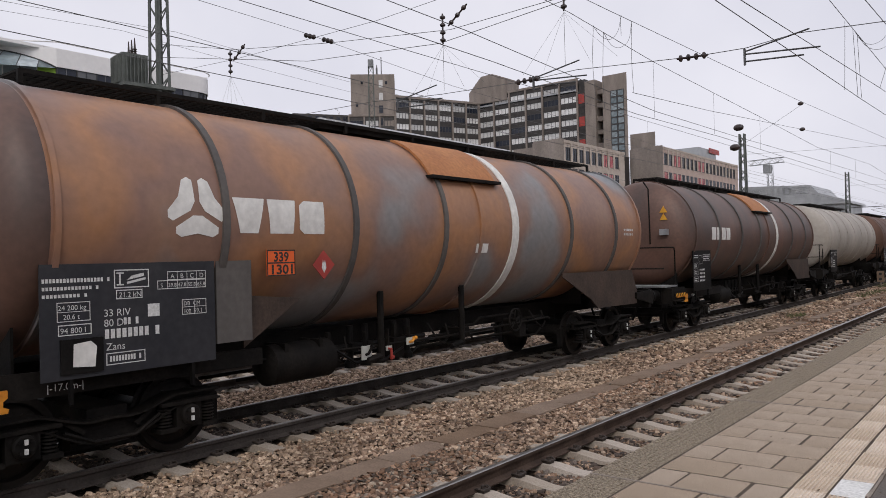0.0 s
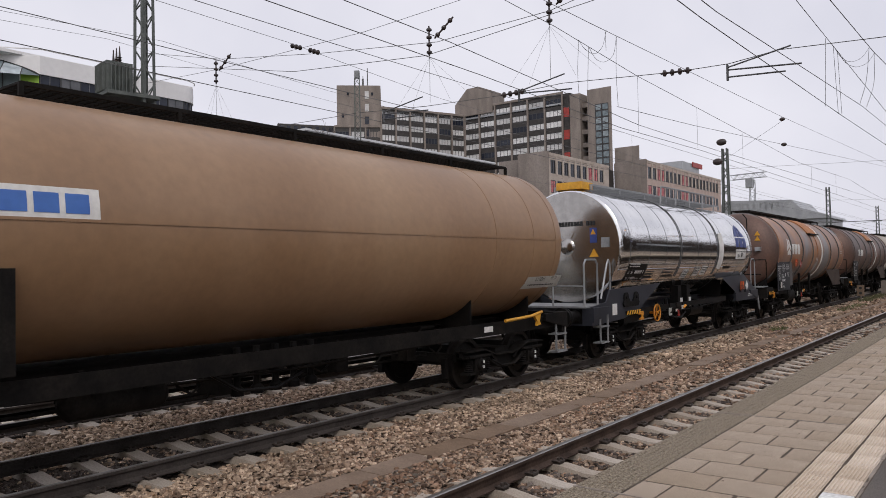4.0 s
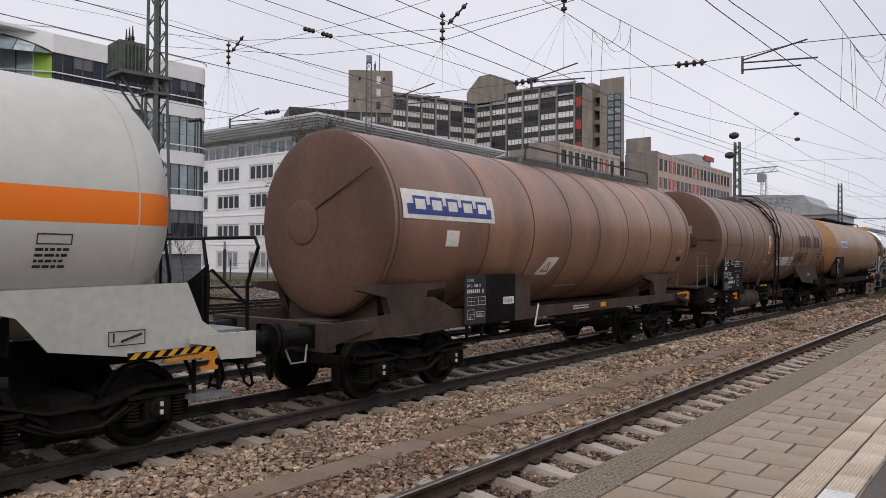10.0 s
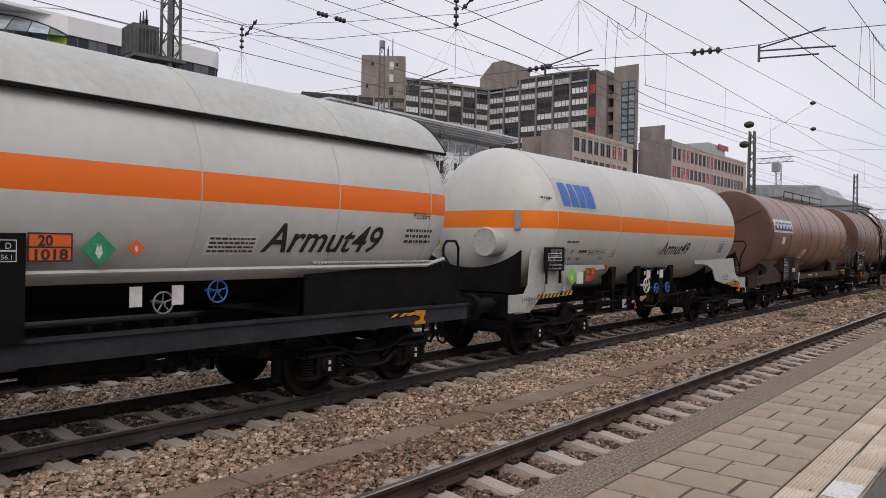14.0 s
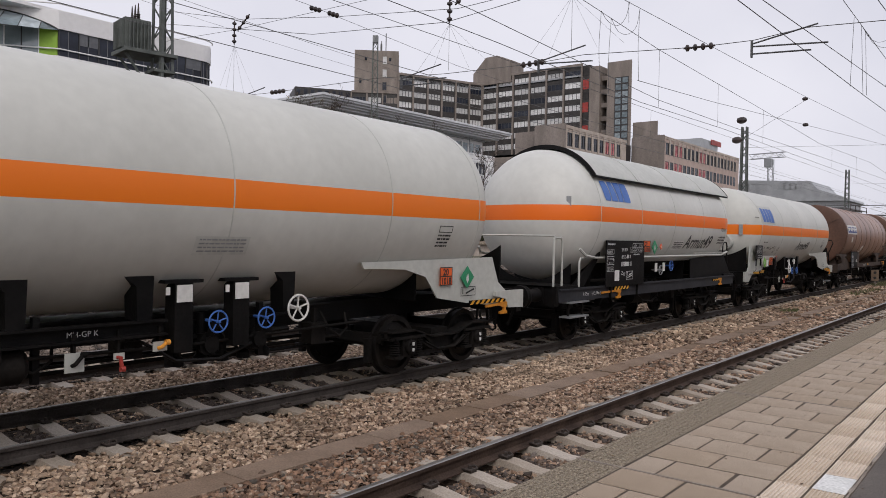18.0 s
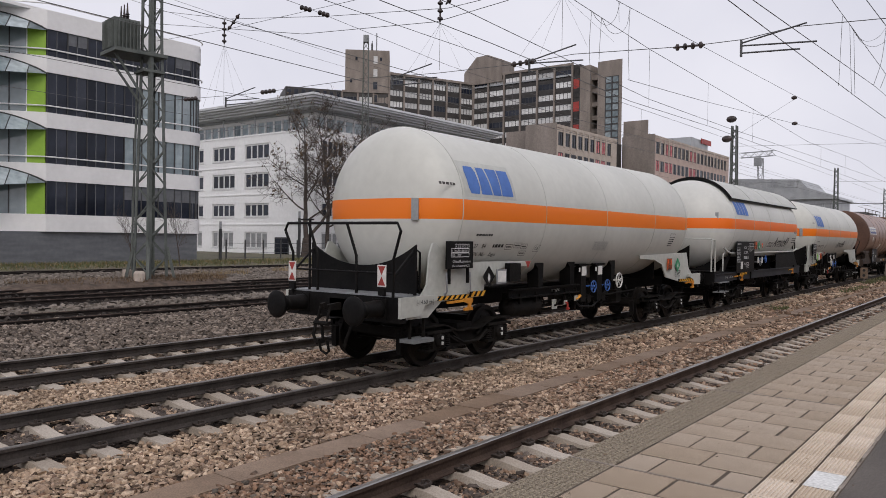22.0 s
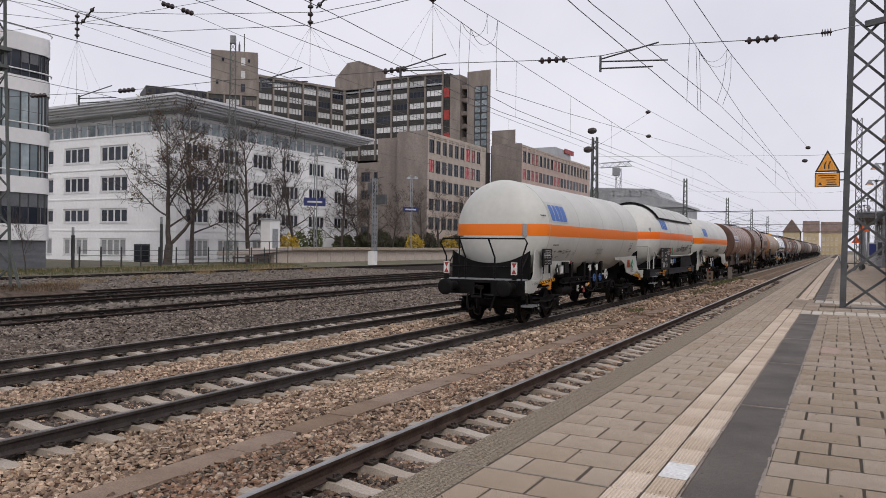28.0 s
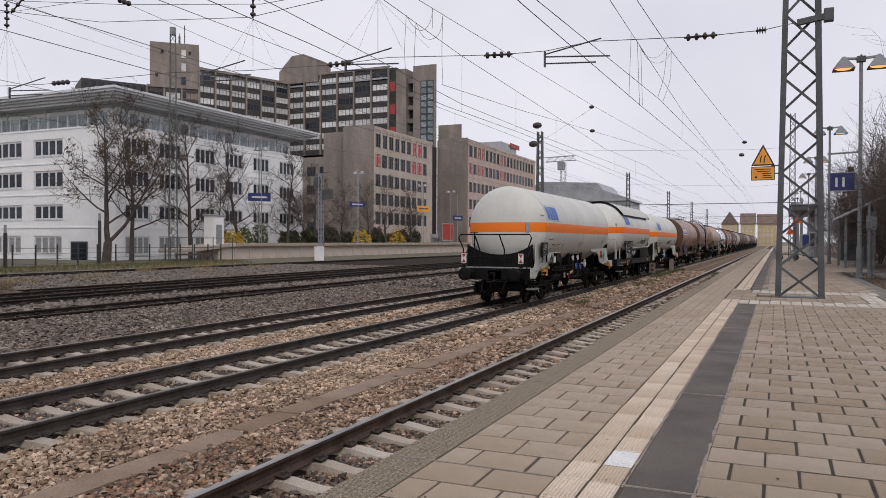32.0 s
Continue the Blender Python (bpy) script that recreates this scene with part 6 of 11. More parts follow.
# brown wagon with ladders and faded lettering
def brown_ladder_wagon(u):
    L, r, zc = 16.44, 1.52, 2.73
    th, wh = wagon("brown_ladder_wagon", "brown tank wagon with a side ladder and faded dark mark", L, M["black_dirty"], (2.9, 13.75))
    t = tank(th, 1.42, 15.85, r, zc, 0.16, M["tank_brown2"], power=4.0, welds=(2.1, 3.5, 4.9, 6.2, 7.55, 8.75, 10.1, 11.4, 12.6, 14.0, 15.3), weld_m=M["tank_soot"], weld_r=0.012, weld_w=0.018, bulge=0.013)
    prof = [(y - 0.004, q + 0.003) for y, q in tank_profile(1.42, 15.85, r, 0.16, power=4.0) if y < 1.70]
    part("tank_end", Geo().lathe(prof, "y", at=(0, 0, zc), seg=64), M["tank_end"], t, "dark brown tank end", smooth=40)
    g = Geo()
    g.box(-1.5, 1.5, 1.411, 1.44, zc - 0.006, zc + 0.006)
    part("seam", g, M["tank_end"], t)
    # round plate and number strip on the end
    g = Geo()
    g.lathe([(1.385, 0.001), (1.385, 0.24), (1.41, 0.24)], "y", at=(0.15, 0, 2.62), seg=28)
    part("round_plate", g, M["plate_blue"], t, "round pale blue plate")
    g = Geo()
    g.box(-0.32, 0.66, 1.395, 1.408, 2.92, 3.15)
    part("number_strip", g, M["galv"], t, "worn white number strip")
    g = Geo()
    for k in range(11):
        if k not in (2, 5, 9):
            g.box(-0.26 + k * 0.078, -0.21 + k * 0.078, 1.391, 1.394, 2.97, 3.09)
    part("lettering", g, M["faded_ink"], t, smooth=0)
    part("lamp_bracket", Geo().box(0.62, 0.8, 1.33, 1.42, 2.55, 2.82), M["frame_brown"], t)
    # frame
    side_gusset(th, [(0.64, 0.96), (4.8, 0.96), (4.8, 1.18), (1.6, 1.2), (1.3, 1.32), (0.64, 1.32)], M["black_dirty"], x=1.26)
    side_gusset(th, [(3.4, 1.16), (5.6, 1.82), (3.4, 1.82)], M["frame_brown"], x=1.2)
    side_gusset(th, [(11.5, 1.78), (12.9, 1.18), (15.8, 1.02), (15.8, 1.30), (15.0, 1.82), (11.5, 1.86)], M["frame_brown"], x=1.26, label="slanted brown side plate")
    saddle(th, 1.7, 3.8, zc, r, M["black_dirty"], z0=1.1)
    saddle(th, 12.6, 15.2, zc, r, M["black_dirty"], z0=1.1)
    flat_shape(th, "lettering", bars(2, 0.5, 0.14, 71), 13.6, 1.42, 1.285, M["letter"])
    data_panel(th, 2.0, 1.15, 2.03, 1.06, 1.40, M["black_dirty"], 72, fields=load_table(0.57, 0.70, 0.35, 0.24, "ABCD", ("S", "38.1", "46.1", "56.1", "64.1"), "120       00.0") + [
        ("P", 0.10, 0.74, 0.20, 0.19), ("G", 0.39, 0.77, 0.16, 0.17, 2, 2), ("T", "DB  CM", 0.40, 0.87, 0.055), ("T", "100 58.4", 0.40, 0.785, 0.05), ("T", "**", 0.935, 0.78, 0.11), ("B", 0.12, 0.61, 0.09, 0.09),
        ("T", "Stoffe gem. Tankcode", 0.075, 0.51, 0.06), ("O", 0.08, 0.38, 0.15, 0.10), ("T", "75000 l", 0.095, 0.40, 0.06), ("T", "33 RIV", 0.28, 0.43, 0.08), ("T", "80 D-", 0.28, 0.325, 0.08), ("N", 0.40, 0.33, 0.12, 0.07, 6),
        ("N", 0.28, 0.205, 0.31, 0.085, 10), ("T", "Zacens", 0.28, 0.09, 0.08), ("O", 0.68, 0.36, 0.13, 0.10), ("T", "27.6 kN", 0.69, 0.38, 0.05), ("G", 0.68, 0.13, 0.13, 0.20, 1, 2), ("T", "25540 kg", 0.685, 0.255, 0.05), ("T", "20.6 t", 0.70, 0.155, 0.05), ("N", 0.60, 0.56, 0.28, 0.02, 4)])
    part("paper_holder", Geo().box(1.40, 1.42, 2.16, 2.52, 1.18, 1.42), M["steel_dark"], th, "grey wire paper holder")
    side_text(th, "|-16.44m-|", 0.10, 1.5, 1.05, 1.28, M["letter"])
    # end platform, railings
    part("end_platform", Geo().box(-1.2, 1.2, 0.3, 1.40, 1.28, 1.33), M["frame_brown"], th)
    z, top = 1.33, 2.28
    for x in (-1.15, -0.2):
        g = Geo()
        g.tube([(x, 0.35, z), (x, 0.35, top - 0.08), (x + 0.06, 0.35, top), (x + 0.75, 0.35, top), (x + 0.8, 0.35, top - 0.08), (x + 0.8, 0.35, z)], 0.022, 6)
        g.cyl((x, 0.35, z + 0.42), (x + 0.8, 0.35, z + 0.42), 0.018, 6)
        part("railing", g, M["steel"], th, "worn grey-brown railing")
    for pts in ([(1.2, 0.35, z), (1.2, 0.35, top), (1.2, 1.05, top), (1.2, 1.12, top - 0.06), (1.2, 1.12, z + 0.45), (1.2, 1.2, z - 0.05)], [(1.2, 0.35, z + 0.6), (1.2, 1.3, z + 0.6)], [(1.2, 1.85, z), (1.2, 1.80, top - 0.1), (1.2, 1.86, top), (1.2, 1.98, top), (1.2, 2.05, top - 0.1), (1.2, 2.05, z)]):
        part("railing", Geo().tube(pts, 0.021, 6), M["steel"], th, "worn grey-brown railing")
    part("brake_post", Geo().cyl((-0.3, 0.6, z), (-0.3, 0.6, top + 0.25), 0.03, 8), M["frame_brown"], th)
    hand_wheel(th, -0.25, 0.6, top + 0.2, 0.18, M["frame_brown"], "brown brake wheel")
    for z in (0.88, 0.50):
        part("step", Geo().box(1.06, 1.36, 1.08, 1.46, z, z + 0.045), M["galv_dark"], th, "worn grey step plank")
    for yy in (1.14, 1.40):
        part("step_hanger", Geo().beam((1.16, yy, 0.50), (1.16, yy, 1.1), 0.045, 0.02), M["black_dirty"], th)
    # side ladder over the tank
    pts = [(0.35, 7.45, 4.42), (0.95, 7.45, 4.05), (1.45, 7.45, 3.45), (1.56, 7.45, 2.9), (1.54, 7.45, 1.6), (1.45, 7.45, 0.5)]
    ladder(th, pts, 0.46, 15, M["black_dirty"], r=0.028)
    g = Geo()
    g.tube([(0.2, 7.42, 4.5), (0.75, 7.40, 4.45), (1.35, 7.40, 3.95), (1.62, 7.42, 3.3), (1.60, 7.44, 2.9)], 0.022, 6)
    g.tube([(0.2, 7.95, 4.5), (0.75, 7.95, 4.45), (1.35, 7.95, 3.95), (1.62, 7.93, 3.3), (1.60, 7.92, 2.9)], 0.022, 6)
    part("ladder_rail", g, M["frame_brown"], th)
    walkway(th, 6.3, 9.1, zc + r + 0.14, -0.55, 0.55, M["galv_dark"])
    g = Geo().tube([(0.42, 9.2, 4.15), (0.42, 9.25, 4.42), (0.42, 14.6, 4.42), (0.42, 14.65, 4.15)], 0.018, 6)
    for y in (10.6, 12.0, 13.4):
        g.cyl((0.42, y, 4.15), (0.42, y, 4.42), 0.016, 6)
    part("handrail", g, M["galv_dark"], th, "thin grey handrail")
    # stickers
    g3 = [("yellow", [[(0.02, 0.02), (0.20, 0.02), (0.11, 0.17)]], 2.74), ("yellow", [[(0.02, 0.02), (0.20, 0.02), (0.11, 0.17)]], 2.54)]
    round_shape(th, "sticker", [rect(0, 0, 0.26, 0.62)], 6.72, 2.34, r + 0.018, zc, M["white"], "white warning sticker strip")
    for m, pl, zz in g3:
        round_shape(th, "warning_mark", pl, 6.74, zz, r + 0.022, zc, M["yellow"])
    round_shape(th, "warning_mark", [rect(0.02, 0.02, 0.2, 0.17)], 6.74, 2.36, r + 0.022, zc, M["orange"])
    round_shape(th, "sticker", [rect(0, 0, 0.45, 0.05)], 6.55, 2.02, r + 0.018, zc, M["sign_orange"])
    for y, w in ((8.22, 0.52), (8.86, 0.46), (9.36, 0.46), (10.02, 0.54)):
        round_shape(th, "sticker", [rect(0, 0, w, 0.36)], y, 1.90, r + 0.018, zc, M["white"], "white data plate")
    round_shape(th, "lettering", bars(3, 0.3, 0.18, 73), 8.32, 1.99, r + 0.022, zc, M["orange"])
    round_shape(th, "lettering", bars(4, 0.4, 0.26, 74), 10.08, 1.95, r + 0.022, zc, M["faded_ink"])
    # faded mark: seven dark blocks, one of them orange
    polys = [rect(k * 0.53, 0, 0.40, 0.48) for k in range(7)]
    round_shape(th, "colour_mark", [p for k, p in enumerate(polys) if k != 4], 11.15, 2.62, r + 0.018, zc, M["worn_mark"])
    round_shape(th, "colour_mark", [[(2.32, 0), (2.42, 0), (2.42, 0.42), (2.32, 0.42)], rect(2.25, 0.46, 0.22, 0.12)], 11.15, 2.62, r + 0.018, zc, M["worn_orange"])
    round_text(th, "ARMUT.", 0.62, 10.62, 2.0, r + 0.019, zc, M["worn_mark"], name="graffito", bold=0.012, shear=0.1)
    round_shape(th, "plate", [rect(0, 0, 0.42, 0.16)], 14.55, 2.22, r + 0.018, zc, M["black"], "small date plate")
    round_shape(th, "lettering", bars(1, 0.34, 0.09, 75), 14.6, 2.25, r + 0.022, zc, M["letter"])
    round_shape(th, "lettering", bars(1, 1.6, 0.06, 76), 2.3, 2.55, r + 0.017, zc, M["tank_soot"])
    tie_hook(th, 3.4, 1.02, 1.36, 0.3)
    part("yellow_bar", Geo().box(1.25, 1.30, 6.55, 7.3, 1.18, 1.22), M["yellow"], th, "yellow foot bar")
    side_gusset(th, [(6.2, 1.2), (6.9, 1.7), (6.8, 1.72), (6.1, 1.25)], M["frame_brown"], x=1.28)
    hand_wheel(th, 1.2, 9.0, 1.16, 0.17, M["black_dirty"], "black hand wheel")
    valve_gear(th, 7.9)
    pipe_run(th, 7.4, 12.0, 79, "frame_brown")
    under_clutter(th, 5.0, 11.8, 78, m="frame_brown")
    g = Geo().lathe([(5.0, 0.001), (5.03, 0.20), (5.12, 0.29), (6.85, 0.29), (6.94, 0.20), (6.97, 0.001)], "y", at=(0.86, 0, 0.76), seg=24)
    for y in (5.4, 6.5):
        g.lathe([(y - 0.03, 0.285), (y - 0.03, 0.305), (y + 0.03, 0.305), (y + 0.03, 0.285)], "y", at=(0.86, 0, 0.76), seg=24)
        g.beam((0.86, y, 1.0), (0.86, y, 1.25), 0.06)
    part("air_tank", g, M["frame_brown"], th, "rust-brown compressed air tank")
    WAGONS.append((th, u, wh))


brown_ladder_wagon(-45.7)


# ochre wagon with drooping ends
def ochre_wagon(u):
    L, r, zc = 16.06, 1.47, 2.68
    th, wh = wagon("ochre_tank_wagon", "ochre tank wagon with a sloping rear end", L, M["black_dirty"], (2.9, 13.4))
    prof = tank_profile(1.0, 15.25, r, 0.3, power=3.0)
    g = Geo()
    pr = [(0.55, 0.001), (0.55, 0.8), (0.62, 1.0), (2.35, r)] + [(2.35 + 0.8 * k, r) for k in range(1, 16)] + [p for p in prof if p[0] > 14.9]
    g.lathe(pr, "y", at=(0, 0, zc), seg=64)
    t = part("tank", g, M["tank_olive"], th, smooth=40)
    g = Geo()
    g.lathe([(0.545, 0.001), (0.545, 0.81), (0.61, 1.006), (2.36, r + 0.004)], "y", at=(0, 0, zc), seg=64)
    part("sloping_end", g, M["tank_tan"], t, "orange-brown sloping end", smooth=40)
    for y in (2.4, 12.6, 13.9, 14.75):
        g = Geo()
        g.lathe([(y - 0.012, r - 0.01), (y - 0.012, r + 0.006), (y + 0.012, r + 0.006), (y + 0.012, r - 0.01)], "y", at=(0, 0, zc), seg=64)
        part("ring_band", g, M["tank_olive"], t)
    g = Geo()
    for sx in (-1, 1):
        g.box(sx * r - 0.01, sx * r + 0.01, 1.0, 15.0, zc + 0.02, zc + 0.05)
    part("seam", g, M["tank_olive"], t)
    data_panel(th, 2.6, 1.25, 0.75, 1.0, 1.44, M["black_dirty"], 81)
    part("blank_panel", Geo().box(1.41, 1.435, 3.37, 4.5, 1.25, 2.25), M["black_dirty"], th, "blank dark panel")
    round_shape(th, "plate", [rect(0, 0, 1.7, 0.32)], 3.6, 2.72, r + 0.006, zc, M["white"], "white plate with blue blocks")
    round_shape(th, "colour_mark", [rect(0.15 + k * 0.3, 0.06, 0.24, 0.2) for k in range(5)], 3.6, 2.72, r + 0.01, zc, M["blue"])
    round_shape(th, "sticker", [[(0.1, 0), (1.5, 0.03), (1.5, 0.3), (0.18, 0.28)]], 13.75, 1.75, r + 0.006, zc, M["offwhite"], "pale data plate")
    round_text(th, "L10BH", 0.13, 14.25, 1.90, r + 0.010, zc, M["ink"])
    round_text(th, "01.22", 0.10, 14.85, 1.92, r + 0.010, zc, M["ink"])
    round_shape(th, "lettering", bars(1, 1.0, 0.06, 82), 14.05, 1.80, r + 0.010, zc, M["faded_ink"])
    saddle(th, 2.0, 3.6, zc, r, M["black_dirty"], z0=1.1)
    saddle(th, 12.4, 14.4, zc, r, M["black_dirty"], z0=1.1)
    side_gusset(th, [(0.64, 0.95), (15.4, 0.95), (15.4, 1.18), (0.64, 1.18)], M["black_dirty"], x=1.22)
    g = Geo()
    g.tube([(1.35, 13.0, 1.20), (1.37, 13.9, 1.24), (1.37, 14.3, 1.30)], 0.03, 6)
    g.prism([(14.0, 1.24), (14.25, 1.28), (14.2, 1.12), (14.25, 1.06), (14.1, 1.04), (14.12, 1.12)], "x", 1.33, 1.38)
    part("tie_down_hook", g, M["yellow"], th, "orange towing hook")
    flat_shape(th, "lettering", bars(2, 0.5, 0.12, 83), 14.9, 1.05, 1.225, M["letter"])
    flat_shape(th, "sticker", [rect(0, 0, 0.28, 0.1)], 12.5, 1.02, 1.225, M["white"])
    g = Geo()
    g.tube([(1.15, 0.4, 1.2), (1.15, 0.4, 2.2), (1.15, 0.5, 2.28), (1.15, 0.9, 2.28), (1.15, 1.0, 2.2), (1.15, 1.0, 1.2)], 0.02, 6)
    part("grab_hoop", g, M["black_dirty"], th)
    walkway(th, 5.0, 14.6, zc + r + 0.12, -0.4, 0.4, M["black_dirty"])
    steps(th, 15.0, M["galv"])
    valve_gear(th, 7.5)
    under_clutter(th, 4.6, 11.8, 85, air=5.2)
    pipe_run(th, 4.6, 11.8, 86, "black_dirty")
    WAGONS.append((th, u, wh))


ochre_wagon(-29.26)


# polished wagon
def polished_wagon(u):
    L, r, zc = 14.5, 1.42, 2.66
    th, wh = wagon("polished_tank_wagon", "polished metal-clad tank wagon with a navy blue underframe", L, M["navy"], (2.75, 12.05))
    t = tank(th, 1.95, 13.0, r, zc, 0.10, M["chrome"], power=5.0, welds=(2.5, 3.72, 4.88, 7.35, 8.48, 9.63, 11.47, 12.7), weld_r=0.003, weld_w=0.009, weld_m=M["steel_dark"], seg=72)
    for y in (5.95, 9.15):
        g = Geo()
        for d in (-0.06, 0.05):
            g.lathe([(y + d, r - 0.01), (y + d, r + 0.010), (y + d + 0.022, r + 0.010), (y + d + 0.022, r - 0.01)], "y", at=(0, 0, zc), seg=72, arc=(-0.6, 1.75))
        part("ring_band", g, M["steel_dark"], t, "dark double strap")
    g = Geo()
    for sx in (-1, 1):
        for a in (-0.05, -0.42):
            g.box(sx * (r * math.cos(a) + 0.004) - 0.008, sx * (r * math.cos(a) + 0.004) + 0.008, 2.0, 12.9, zc + r * math.sin(a) - 0.006, zc + r * math.sin(a) + 0.004)
    part("seam", g, M["chrome"], t)
    # darker than the cladding: dim reflections on the end are put into its colour
    M["end_metal"] = mat("end metal with dim reflections in its colour", [(0.38, 0.36, 0.335), (0.56, 0.54, 0.51)], 0.17, metal=1.0, scale=1.2, fine=5, vary=0.12, bump=0.04)
    part("end_sheet", Geo().lathe([(1.944, 0.001), (1.944, 1.22), (1.955, 1.36)], "y", at=(0, 0, zc), seg=48), M["end_metal"], t, "polished metal end sheet in a darker tone", smooth=40)
    # end fan: pressed ribs round a hub
    g = Geo()
    g.lathe([(1.90, 0.001), (1.90, 0.12), (1.94, 0.2), (1.97, 0.22)], "y", at=(0, 0, zc), seg=24)
    for k in range(18):
        a = k * math.pi / 9
        g.beam((0.22 * math.cos(a), 1.955, zc + 0.22 * math.sin(a)), (1.36 * math.cos(a), 1.98, zc + 1.36 * math.sin(a)), 0.03, 0.03)
    part("end_ribs", g, M["end_metal"], t)
    round_text(th, "L4BH", 0.16, 11.15, 2.38, r + 0.012, zc, M["ink"])
    # white oblong blind plate
    round_shape(th, "blind_plate", [[(0.05, 0), (0.4, -0.04), (0.44, 0.1), (0.44, 1.0), (0.4, 1.14), (0.12, 1.12), (0, 1.0), (0, 0.1)]], 9.25, 2.04, r + 0.016, zc, M["white"], "white oblong plate")
    # mark: sail shape over three blocks
    round_shape(th, "colour_mark", [[(0.0, 0.0), (0.34, 0.0), (0.52, 0.42), (0.3, 0.3), (0.12, 0.15)], [(0.40, 0.0), (0.62, 0.0), (0.66, 0.45), (0.58, 0.44)], [(0.68, 0.0), (1.1, 0.0), (0.92, 0.15), (0.74, 0.44)]], 11.05, 3.08, r + 0.008, zc, M["darkblue"], "blue sail mark")
    mark_blocks(th, 11.08, 2.72, r + 0.008, zc, 3, 1.12, 0.32, M["darkblue"], gap=0.08)
    round_shape(th, "sticker", [rect(0, 0, 1.12, 0.32)], 11.06, 2.33, r + 0.008, zc, M["white"], "white pressure label")
    round_text(th, "Maximum working pressure 3 bar", 0.075, 11.12, 2.56, r + 0.011, zc, M["ink"], width=0.95)
    round_shape(th, "lettering", [rect(0.55, 0.04, 0.16, 0.15)] + outline(0.78, 0.04, 0.3, 0.15), 11.06, 2.35, r + 0.011, zc, M["ink"])
    for y, w, z in ((6.47, 0.42, 1.78), (7.4, 0.42, 1.84), (8.0, 0.44, 1.86)):
        round_shape(th, "sticker", [rect(0, 0, w, 0.30)], y, z, r + 0.008, zc, M["white"], "white data sticker")
        round_shape(th, "lettering", bars(4, w - 0.08, 0.22, int(y * 7), 0.5), y + 0.04, z + 0.04, r + 0.011, zc, M["faded_ink"])
    round_shape(th, "plate", [rect(0, 0, 1.12, 0.46)], 2.55, 1.80, r + 0.008, zc, M["black"], "black number plate")
    round_shape(th, "lettering", bars(2, 0.62, 0.12, 91), 2.6, 2.12, r + 0.011, zc, M["letter"])
    round_text(th, "37  80", 0.12, 2.6, 1.97, r + 0.011, zc, M["letter"])
    round_shape(th, "lettering", [rect(k * 0.055, 0, 0.04, 0.09) for k in range(10) if k != 8], 3.02, 1.97, r + 0.011, zc, M["letter"])
    round_text(th, "TEN D-", 0.10, 2.6, 1.83, r + 0.011, zc, M["letter"])
    round_shape(th, "lettering", [rect(k * 0.055, 0, 0.04, 0.075) for k in range(4)], 2.93, 1.83, r + 0.011, zc, M["letter"])
    round_text(th, "Zacens", 0.10, 3.15, 1.83, r + 0.011, zc, M["letter"])
    round_text(th, "GE", 0.09, 3.54, 1.83, r + 0.011, zc, M["letter"])
    round_shape(th, "lettering", [[(a + 3.75, b) for a, b in q] for q in outline(0, 0, 0.55, 0.2) + bars(2, 0.5, 0.16, 92)] + [[(a + 4.9, b) for a, b in q] for q in outline(0, 0, 0.9, 0.24) + bars(2, 0.8, 0.2, 93)], 0, 1.84, r + 0.011, zc, M["ink"])
    round_shape(th, "plate", [rect(0, 0, 0.7, 0.09)], 10.0, 2.02, r + 0.008, zc, M["black"])
    # underframe shapes
    side_gusset(th, [(0.64, 0.84), (2.3, 0.90), (3.25, 1.04), (3.6, 1.22), (4.75, 1.70), (1.6, 1.62), (1.4, 1.34), (0.64, 1.26)], M["navy"], x=1.26, label="navy blue side plate")
    side_gusset(th, [(2.4, 0.78), (3.7, 0.80), (4.0, 0.98), (10.4, 0.98), (10.4, 1.14), (3.3, 1.10), (2.4, 0.92)], M["black"], x=1.24, label="black side sill")
    g = Geo()
    for sx in (-1, 1):
        g.add([(sx * 0.5, 9.9, 1.62), (sx * 0.5, 13.8, 1.38), (sx * 1.26, 13.9, 1.20), (sx * 1.30, 11.3, 1.20), (sx * 1.26, 9.95, 1.74), (sx * 1.26, 12.4, 1.80)], [(0, 4, 5, 1), (4, 3, 2, 5), (5, 2, 1)])
        g.prism([(11.3, 0.92), (13.95, 0.92), (13.95, 1.20), (11.3, 1.20)], "x", min(sx * 1.22, sx * 1.30), max(sx * 1.22, sx * 1.30))
    part("front_deck", g, M["navy"], th, "sloping navy blue deck")
    hazard_plate(th, 11.65, 1.28, 1.36, "80", "1824", 0.42, 0.30)
    diamond(th, 12.35, 1.42, 1.37, 0.17, M["white"], "black and white corrosive placard")
    g = Geo()
    g.box(1.28, 1.36, 11.7, 12.0, 1.2, 1.3)
    g.box(1.28, 1.36, 12.25, 12.45, 1.2, 1.3)
    part("placard_holder", g, M["navy"], th)
    flat_shape(th, "lettering", bars(2, 0.9, 0.12, 94), 12.7, 1.03, 1.305, M["letter"])
    saddle(th, 2.3, 3.9, zc, r, M["navy"], z0=1.1)
    saddle(th, 10.6, 12.7, zc, r, M["black"], z0=1.1)
    # dark bracket shapes on the rear plate
    g = Geo()
    lobe = lambda y, a0, a1: [(y + 0.13 * math.cos(math.radians(a)), 1.40 + 0.13 * math.sin(math.radians(a))) for a in range(a0, a1, 20 if a1 > a0 else -20)]
    g.prism([(2.34, 1.18), (3.14, 1.18), (3.22, 1.26)] + lobe(3.06, -20, 181) + [(2.84, 1.30), (2.68, 1.30)] + lobe(2.46, 0, 201) + [(2.28, 1.26)], "x", 1.262, 1.30)
    for y in (2.46, 3.06):
        g.cyl((1.30, y, 1.40), (1.325, y, 1.40), 0.04, 10)
    part("link_bracket", g, M["black"], th)
